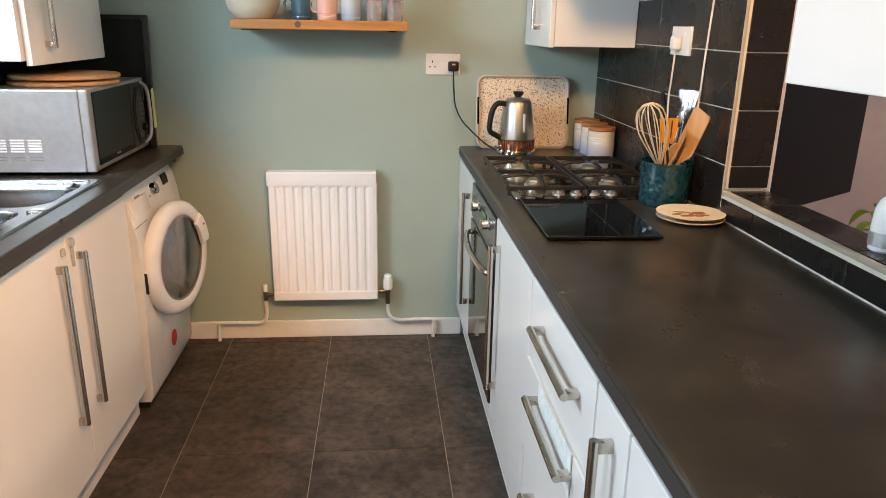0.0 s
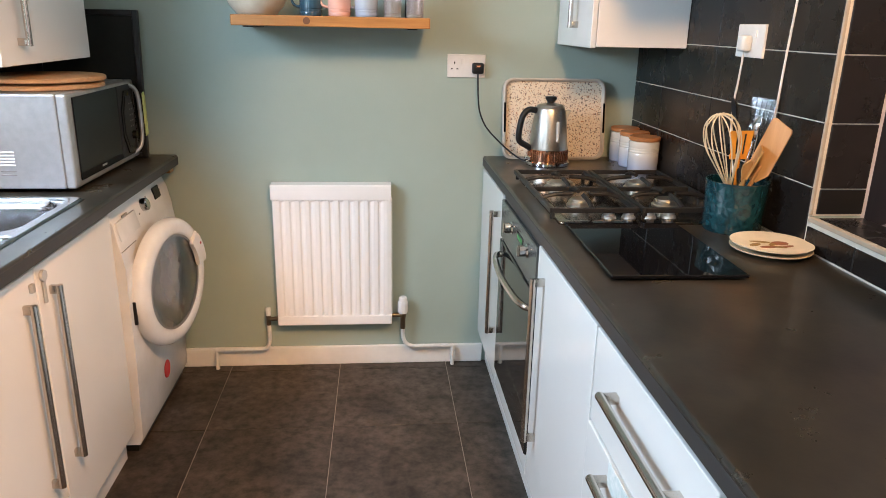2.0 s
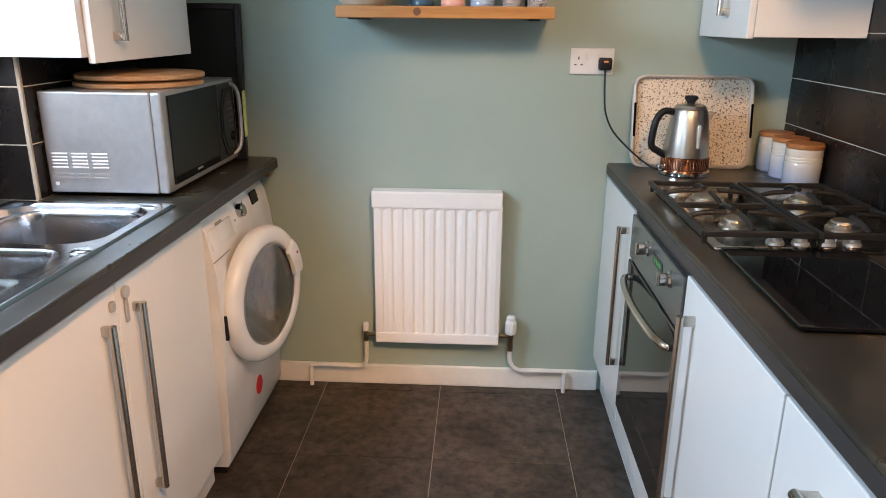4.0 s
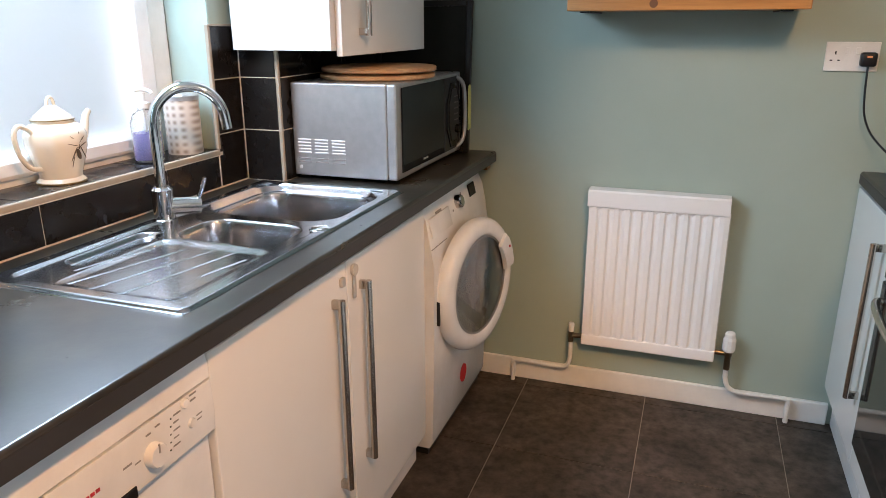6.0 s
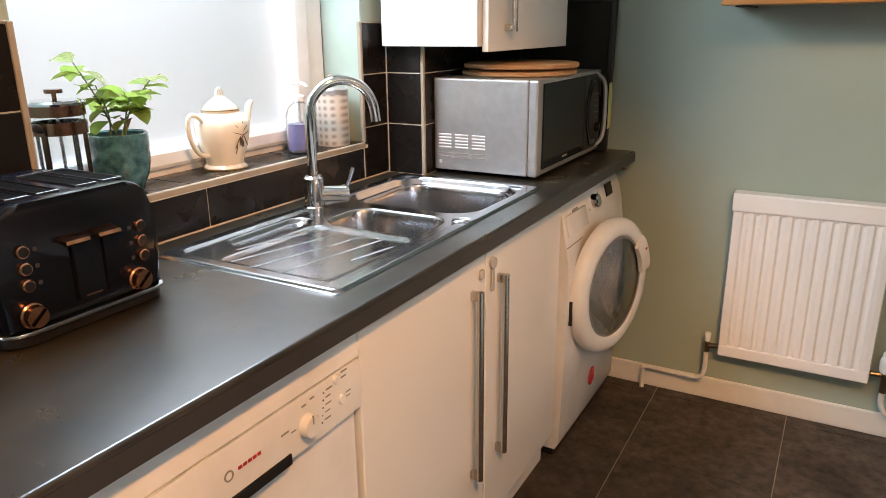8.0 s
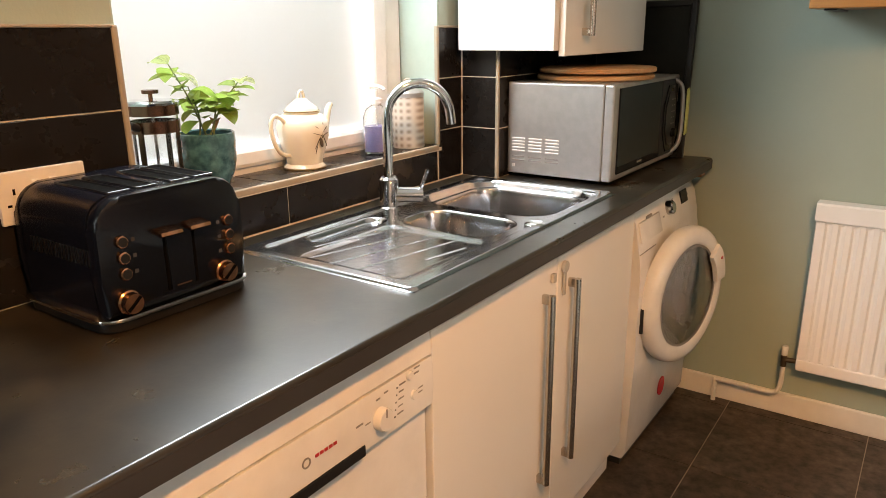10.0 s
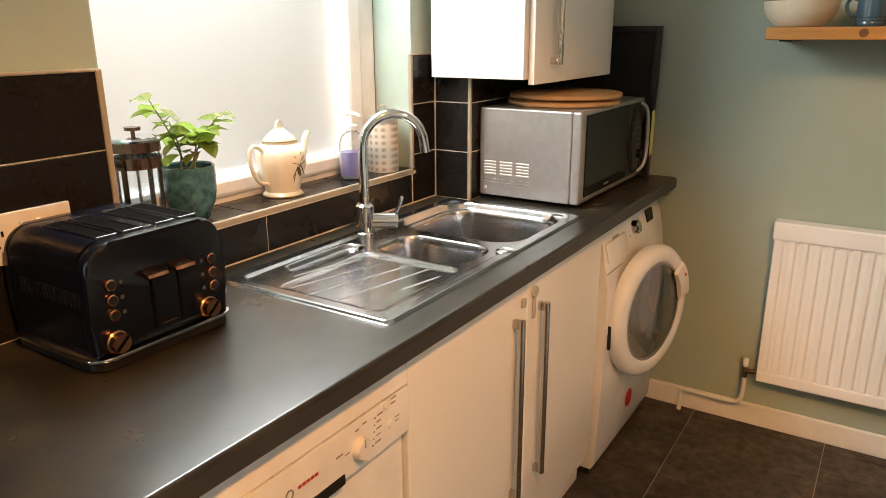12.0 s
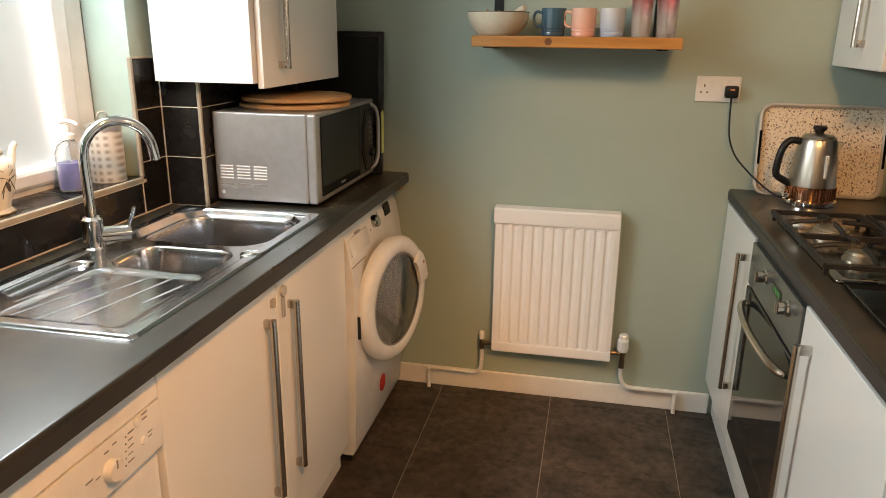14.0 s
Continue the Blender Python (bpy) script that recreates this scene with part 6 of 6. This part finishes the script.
# terrazzo tray, leaning on the wall
def terrazzo():
    m = material("speckled_terrazzo_print", (0.58, 0.46, 0.34), 0.4, scale=10)
    t = m.node_tree
    p = t.nodes["Principled BSDF"]
    co = t.nodes.new("ShaderNodeTexCoord")
    nz = t.nodes.new("ShaderNodeTexNoise")
    nz.inputs["Scale"].default_value = 60
    va = t.nodes.new("ShaderNodeVectorMath")
    va.operation = "MULTIPLY_ADD"
    t.links.new(co.outputs["Object"], nz.inputs["Vector"])
    t.links.new(nz.outputs["Color"], va.inputs[0])
    va.inputs[1].default_value = (0.012, 0.012, 0.012)
    t.links.new(co.outputs["Object"], va.inputs[2])
    last = None
    for sc, lim, col in ((75, 0.24, (0.10, 0.07, 0.055)), (105, 0.24, (0.33, 0.13, 0.06)), (150, 0.22, (0.16, 0.12, 0.10)), (120, 0.2, (0.30, 0.24, 0.18))):
        vo = t.nodes.new("ShaderNodeTexVoronoi")
        vo.inputs["Scale"].default_value = sc
        t.links.new(va.outputs[0], vo.inputs["Vector"])
        lt = t.nodes.new("ShaderNodeMath")
        lt.operation = "LESS_THAN"
        lt.inputs[1].default_value = lim
        t.links.new(vo.outputs["Distance"], lt.inputs[0])
        mx = t.nodes.new("ShaderNodeMix")
        mx.data_type = "RGBA"
        mx.inputs[7].default_value = (*col, 1)
        t.links.new(lt.outputs[0], mx.inputs[0])
        if last:
            t.links.new(last, mx.inputs[6])
        else:
            mx.inputs[6].default_value = (0.72, 0.61, 0.47, 1)
        last = mx.outputs[2]
    t.links.new(last, p.inputs["Base Color"])
    return m


tr = thing("serving_tray", (0.772, 3.10, 0.905), "speckled terrazzo-pattern tray leaning on the wall", "tray")
TM = Matrix.Translation((0.775, 3.085, 0.9055)) @ pose(0, 0, 0, -9.5, 0, 0)
RIMC = material("stone_coloured_rim", (0.50, 0.44, 0.37), 0.45, scale=14)


def leaned_tray(bm):
    bm.transform(TM)
    return bm


face = prism(rounded(-0.190, 0.190, 0.012, 0.302, 0.028), 0.006, 0.014, "y")
part("tray_base", leaned_tray(face), terrazzo(), tr, "cream base with dark and rust speckles")
rim = bmesh.new()
o_, i_ = rounded(-0.204, 0.204, 0.0, 0.314, 0.040), rounded(-0.190, 0.190, 0.012, 0.302, 0.030)
n_ = len(o_)
rows_ = []
for pts, y in ((i_, 0.012), (i_, -0.004), ([((a[0] + b[0]) / 2, (a[1] + b[1]) / 2) for a, b in zip(o_, i_)], -0.010), (o_, -0.006), (o_, 0.014)):
    rows_.append([rim.verts.new((u, y, v)) for u, v in pts])
for k in range(5):
    a, b = rows_[k], rows_[(k + 1) % 5]
    for i in range(n_):
        rim.faces.new((a[i], a[(i + 1) % n_], b[(i + 1) % n_], b[i]))
part("tray_rim", leaned_tray(rim), RIMC, tr, "stone-coloured raised rim", smooth=True)
for s in (-1, 1):
    # black bars on the solid rim, in place of shaded hand slots
    part("hand_hole", leaned_tray(box(s * 0.197 - 0.004, s * 0.197 + 0.004, -0.0115, -0.0085, 0.105, 0.220, 0.002)), HOLE_SHADE, tr, "dark bar painted as the hand slot's shade")

# three storage jars
def jar_material(name, top, low, z0, z1):
    """A glaze that fades from one colour to another up the jar."""
    m = material(name, top, 0.2, coat=0.5)
    t = m.node_tree
    co = t.nodes.new("ShaderNodeTexCoord")
    sp = t.nodes.new("ShaderNodeSeparateXYZ")
    t.links.new(co.outputs["Object"], sp.inputs[0])
    r = t.nodes.new("ShaderNodeMapRange")
    r.inputs[1].default_value, r.inputs[2].default_value = z0, z1
    t.links.new(sp.outputs[2], r.inputs[0])
    mx = t.nodes.new("ShaderNodeMix")
    mx.data_type = "RGBA"
    mx.inputs[6].default_value, mx.inputs[7].default_value = (*low, 1), (*top, 1)
    t.links.new(r.outputs[0], mx.inputs[0])
    t.links.new(mx.outputs[2], t.nodes["Principled BSDF"].inputs["Base Color"])
    return m


JAR = jar_material("blue_grey_fading_glaze", (0.66, 0.62, 0.54), (0.33, 0.38, 0.50), 0.02, 0.085)
LIDW = material("orange_wood_lid", (0.42, 0.17, 0.055), 0.4, second=(0.34, 0.13, 0.04), scale=14, stretch=(1, 6, 1), bump=0.1)
for k, (x, y) in enumerate(((1.035, 2.818), (1.040, 2.938), (1.043, 3.06))):
    j = thing("storage_jar", (x, y, 0.905), "pale blue-grey stoneware jar with a wooden lid", "jar", "storage jars")
    part("jar", lathe([(0.0001, 0), (0.050, 0), (0.0535, 0.004), (0.0545, 0.060), (0.0545, 0.072), (0.0535, 0.0735), (0.0545, 0.075), (0.0545, 0.081), (0.0535, 0.0825), (0.0545, 0.084), (0.0545, 0.090), (0.0535, 0.0915), (0.0545, 0.093), (0.0540, 0.113), (0.050, 0.116), (0.0001, 0.116)], (x, y, 0.905), 40), JAR, j, smooth=True)
    part("lid", lathe([(0.0001, 0.116), (0.053, 0.116), (0.0555, 0.119), (0.0555, 0.128), (0.053, 0.131), (0.0001, 0.131)], (x, y, 0.905), 40), LIDW, j, "orange-brown wooden lid", smooth=True)

# ---- wall shelf and what stands on it ----
SHZ = 1.4265
sh = thing("wall_shelf", (-0.07, FAR - 0.14, 1.39), "thick varnished pine shelf on black metal brackets", "shelf")
part("board", box(-0.404, 0.266, 2.880, FAR - 0.006, 1.391, SHZ, 0.003), PINE, sh)
KNOT = material("dark_pine_knot", (0.13, 0.045, 0.015), 0.4)
e = lathe([(0.0001, 0), (0.012, 0), (0.010, 0.0008), (0.0001, 0.001)], (0, 0, 0), 16, "y")
e.transform(Matrix.Translation((-0.152, 2.8792, 1.410)))
part("knot", e, KNOT, sh, "dark knot in the wood")
for x in (-0.352, 0.207):
    br_ = box(x - 0.017, x + 0.017, 2.91, FAR - 0.006, 1.386, 1.3905)
    box(x - 0.017, x + 0.017, FAR - 0.006, FAR - 0.001, 1.386, 1.66, bm=br_)
    part("bracket", br_, BLACK_PL, sh, "black metal strap bracket")
BOWLM = material("speckled_cream_stoneware", (0.60, 0.53, 0.42), 0.3, second=(0.55, 0.47, 0.36), scale=30)
BX, BY = -0.332, 2.995
bw = thing("mixing_bowl", (BX, BY, SHZ), "cream stoneware bowl with a brown rim", "bowl")
bwl = part("bowl", lathe([(0.0001, 0), (0.062, 0), (0.070, 0.006), (0.092, 0.030), (0.102, 0.055), (0.105, 0.075), (0.1025, 0.076), (0.098, 0.056), (0.086, 0.030), (0.060, 0.010), (0.0001, 0.008)], (BX, BY, SHZ), 48), BOWLM, bw, smooth=True)
part("rim_line", lathe([(0.1022, 0.0745), (0.1058, 0.0745), (0.1058, 0.077), (0.1022, 0.077), (0.1022, 0.0745)], (BX, BY, SHZ), 48), PRINTB, bwl, "dark brown rim")
sp_ = thing("bowl_spoon", (BX + 0.05, BY - 0.03, SHZ + 0.05), "cream ceramic spoon resting in the bowl", "spoon")
part("spoon", tube([(BX + 0.03, BY - 0.01, SHZ + 0.035), (BX + 0.065, BY - 0.04, SHZ + 0.074), (BX + 0.095, BY - 0.06, SHZ + 0.090)], 0.008, 10, 4, r_end=0.010), BOWLM, sp_, smooth=True)
for x, y, r in ((BX - 0.035, BY - 0.02, 0.028), (BX + 0.0, BY + 0.01, 0.026), (BX + 0.025, BY - 0.02, 0.024)):
    bu = thing("brown_bulb", (x, y, SHZ + 0.05), "small brown onion in the bowl", "onion", "onions in the bowl")
    part("bulb", lathe([(0.0001, -r), (r * 0.7, -r * 0.7), (r, 0), (r * 0.75, r * 0.6), (r * 0.3, r * 0.9), (0.0001, r * 1.2)], (x, y, SHZ + 0.052), 20), LIDW, bu, smooth=True)


def mug(x, y, mat, label, turn):
    g = thing("mug", (x, y, SHZ), label, "mug", "mugs on the shelf", turn=turn)
    part("cup", lathe([(0.0001, 0), (0.036, 0), (0.0385, 0.004), (0.039, 0.014), (0.038, 0.0155), (0.0392, 0.017), (0.0392, 0.022), (0.038, 0.0235), (0.0395, 0.025), (0.0405, 0.060), (0.0415, 0.089), (0.039, 0.0895), (0.0375, 0.06), (0.036, 0.008), (0.0001, 0.006)], (0, 0, 0), 40), mat, g, world=False, smooth=True)
    part("handle", tube([(-0.039, 0, 0.074), (-0.056, 0, 0.078), (-0.066, 0, 0.062), (-0.062, 0, 0.042), (-0.050, 0, 0.032), (-0.039, 0, 0.031)], 0.0048, 10, 5), mat, g, world=False, smooth=True)


mug(-0.145, 2.990, jar_material("deep_teal_glaze", (0.035, 0.10, 0.14), (0.02, 0.055, 0.085), 0.0, 0.09), "dark teal blue stoneware mug", 0)
mug(-0.046, 2.975, jar_material("pink_glaze", (0.62, 0.38, 0.30), (0.66, 0.33, 0.25), 0.0, 0.09), "pale pink stoneware mug", 0)
mug(0.047, 2.975, jar_material("sky_blue_glaze", (0.46, 0.48, 0.50), (0.27, 0.34, 0.44), 0.0, 0.09), "pale blue-grey stoneware mug", 0)


def tumbler_glass():
    m = jar_material("pink_fading_glass", (0.62, 0.16, 0.17), (0.80, 0.72, 0.68), 0.06, 0.13)
    p = m.node_tree.nodes["Principled BSDF"]
    p.inputs["Transmission Weight"].default_value = 0.8
    p.inputs["Roughness"].default_value = 0.05
    return m


PINKG = tumbler_glass()
for x, y in ((0.139, 2.975), (0.218, 2.975)):
    g = thing("tumbler", (x, y, SHZ), "tall ribbed glass tumbler fading to pink", "tumbler", "tumblers on the shelf")
    part("glass", lathe([(0.0001, 0), (0.0285, 0), (0.0305, 0.004), (0.0335, 0.08), (0.0370, 0.150), (0.0352, 0.150), (0.0318, 0.08), (0.0288, 0.014), (0.0001, 0.012)], (0, 0, 0), 14), PINKG, g, world=False)

# ---- seen through the hatch ----
tv_ = thing("flat_television", (1.64, 2.37, 0.45), "large black flat television in the adjoining room", "television")
VM = Matrix.Translation((1.994, 2.60, 0.816)) @ pose(0, 0, 0, 0, 0, 33)
sc_ = box(-0.85, 0.0, 0.0, 0.035, 0.0, 0.55, 0.006)
sc_.transform(VM)
VBK = material("matt_black_screen", (0.006, 0.007, 0.010), 0.30, scale=5)
VBK.node_tree.nodes["Principled BSDF"].inputs["Specular IOR Level"].default_value = 0.12
part("screen", sc_, VBK, tv_)
ft = box(-0.60, -0.35, -0.08, 0.12, -0.366, -0.350, 0.004)
box(-0.50, -0.45, 0.0, 0.035, -0.35, 0.02, bm=ft)
ft.transform(VM)
part("stand", ft, BLACK_PL, tv_)
cab_ = thing("side_table", (1.64, 2.40, 0), "dark low cabinet beneath the television", "cabinet")
cb = box(-0.80, 0.0, -0.12, 0.26, -0.816, -0.3665, 0.006)
cb.transform(VM)
part("body", cb, BLACK_PL, cab_)
bt_ = thing("white_bottle", (1.150, 1.302, 0.982), "white plastic bottle on the hatch sill", "bottle")
part("bottle", lathe([(0.0001, 0), (0.026, 0), (0.030, 0.004), (0.031, 0.045), (0.029, 0.085), (0.022, 0.105), (0.012, 0.115), (0.012, 0.130), (0.0001, 0.131)], (1.150, 1.302, 0.9822), 32), PLASTIC_W, bt_, smooth=True)
part("label_band", lathe([(0.0312, 0.012), (0.0318, 0.013), (0.0318, 0.040), (0.0312, 0.041), (0.0312, 0.012)], (1.150, 1.302, 0.9822), 32), SILVER, bt_, "pale grey label band")
hp = thing("trailing_plant", (1.42, 1.60, 0.80), "green leafy plant beyond the hatch", "plant")
part("pot", lathe([(0.0001, 0), (0.05, 0), (0.06, 0.10), (0.055, 0.10), (0.0001, 0.09)], (1.42, 1.60, 0.80), 24), CREAM, hp, smooth=True)
part("stem", tube([(1.42, 1.60, 0.89), (1.41, 1.62, 0.95), (1.38, 1.64, 1.01)], 0.003, 8, 4), STEM, hp, smooth=True)
BIG = leaf_mesh("leaf", LEAF, 0.10, 0.022, 0.3)
for k in range(9):
    lf = new("leaf", BIG)
    lf.parent = hp
    lf.matrix_basis = full(hp).inverted() @ Matrix.Translation((1.42 - 0.004 * k, 1.60 + 0.004 * k, 0.90 + 0.012 * k)) @ pose(0, 0, 0, 10, -15 + 5 * k, 137 * k)
pst = thing("plant_stand", (1.42, 1.60, 0), "slim dark stand under the plant", "plant stand")
part("stand", lathe([(0.0001, 0), (0.10, 0), (0.10, 0.015), (0.015, 0.02), (0.015, 0.78), (0.09, 0.785), (0.09, 0.80), (0.0001, 0.80)], (1.42, 1.60, 0), 24), BLACK_PL, pst, smooth=True)

# the loose things stand where they are found on the worktops and walls
for ob, step in ((hob, (0.0, -0.014, 0)), (gb, (0.020, -0.011, 0)), (up, (0.024, -0.030, 0)), (ke, (0.0, -0.010, 0)),
                 (rs, (0.002, -0.008, 0.008)), (wp, (0.002, -0.008, 0.008)), (wc, (0.002, -0.02, 0)), (to, (0.006, -0.012, 0)),
                 (pp, (-0.004, -0.018, 0)), (pl, (-0.004, -0.018, 0)), (cf, (-0.006, -0.006, 0)), (te, (-0.004, -0.018, 0)), (so, (0, -0.016, 0)), (ca, (0, -0.014, 0)),
                 (bt_, (0.03, 0.02, 0.007))):
    ob.matrix_basis = Matrix.Translation(step) @ ob.matrix_basis
up.matrix_basis = up.matrix_basis @ Matrix.Scale(1.06, 4)
cf.matrix_basis = cf.matrix_basis @ Matrix.Scale(1.07, 4)
for ob in bpy.data.objects:
    if ob.parent:
        continue
    if ob.name.startswith("side_plate"):
        ob.matrix_basis = Matrix.Translation((0.017, 0.009, 0)) @ ob.matrix_basis
    elif ob.name.startswith("storage_jar"):
        ob.matrix_basis = Matrix.Translation((0.014, 0.025, 0)) @ ob.matrix_basis
    elif ob.name.startswith(("wooden_", "slotted_turner", "orange_slice", "black_spoon", "steel_spoon", "balloon_whisk")):
        ob.matrix_basis = Matrix.Translation((0.024, -0.030, 0)) @ ob.matrix_basis

# ceiling spotlight bar round the kitchen lamps
clt = thing("ceiling_spotlight", (0.42, 0.75, TOP), "small steel three-headed ceiling spotlight", "ceiling light")
part("plate", lathe([(0.0001, -0.03), (0.055, -0.025), (0.06, -0.002), (0.0001, -0.002)], (0.42, 0.75, TOP), 24), STEEL, clt, smooth=True)
for at, to_ in (((0.50, 0.80, 2.27), (0.86, 2.85, 1.0)), ((0.38, 0.72, 2.27), (-0.80, 1.65, 0.45)), ((0.48, 0.68, 2.27), (0.95, 0.75, 0.9))):
    hm = look(at, to_)
    cup = lathe([(0.012, 0.10), (0.030, 0.075), (0.044, 0.045), (0.046, 0.045), (0.033, 0.078), (0.014, 0.104), (0.012, 0.10)], (0, 0, 0), 24)
    cup.transform(hm)
    hd_ = part("spot_head", cup, STEEL, clt, "steel spotlight head", smooth=True)
    part("arm", tube([tuple(hm @ Vector((0, 0, 0.10))), (0.42, 0.75, TOP - 0.028)], 0.006, 8, 1), STEEL, hd_)

# ---- floor tiles, each a piece of its own ----
T = 0.455
XL, YL = -0.084, 2.640
half = T / 2 - 0.0013
tbm = box(-half, half, -half, half, -0.0035, 0.0, 0.0008, 1)
tile_me = bpy.data.meshes.new("floor_tile")
tbm.to_mesh(tile_me)
tbm.free()
tile_me.materials.append(FLOOR_TILE)
for i in range(-3, 3):
    for j in range(-10, 2):
        x0, x1 = XL + T * i, XL + T * (i + 1)
        y0, y1 = YL + T * j, YL + T * (j + 1)
        cx0, cx1, cy0, cy1 = max(x0, LEFT), min(x1, RIGHT), max(y0, BACK), min(y1, FAR)
        if cx1 - cx0 < 0.02 or cy1 - cy0 < 0.02:
            continue
        if (cx0, cx1, cy0, cy1) == (x0, x1, y0, y1):
            ob = new("floor_tile", tile_me)
            ob.matrix_basis = Matrix.Translation(((x0 + x1) / 2, (y0 + y1) / 2, 0))
            ob.parent = floor
        else:
            part("floor_tile", box(cx0 + 0.0013, cx1 - 0.0013, cy0 + 0.0013, cy1 - 0.0013, -0.0035, 0.0, 0.0008, 1), FLOOR_TILE, floor)
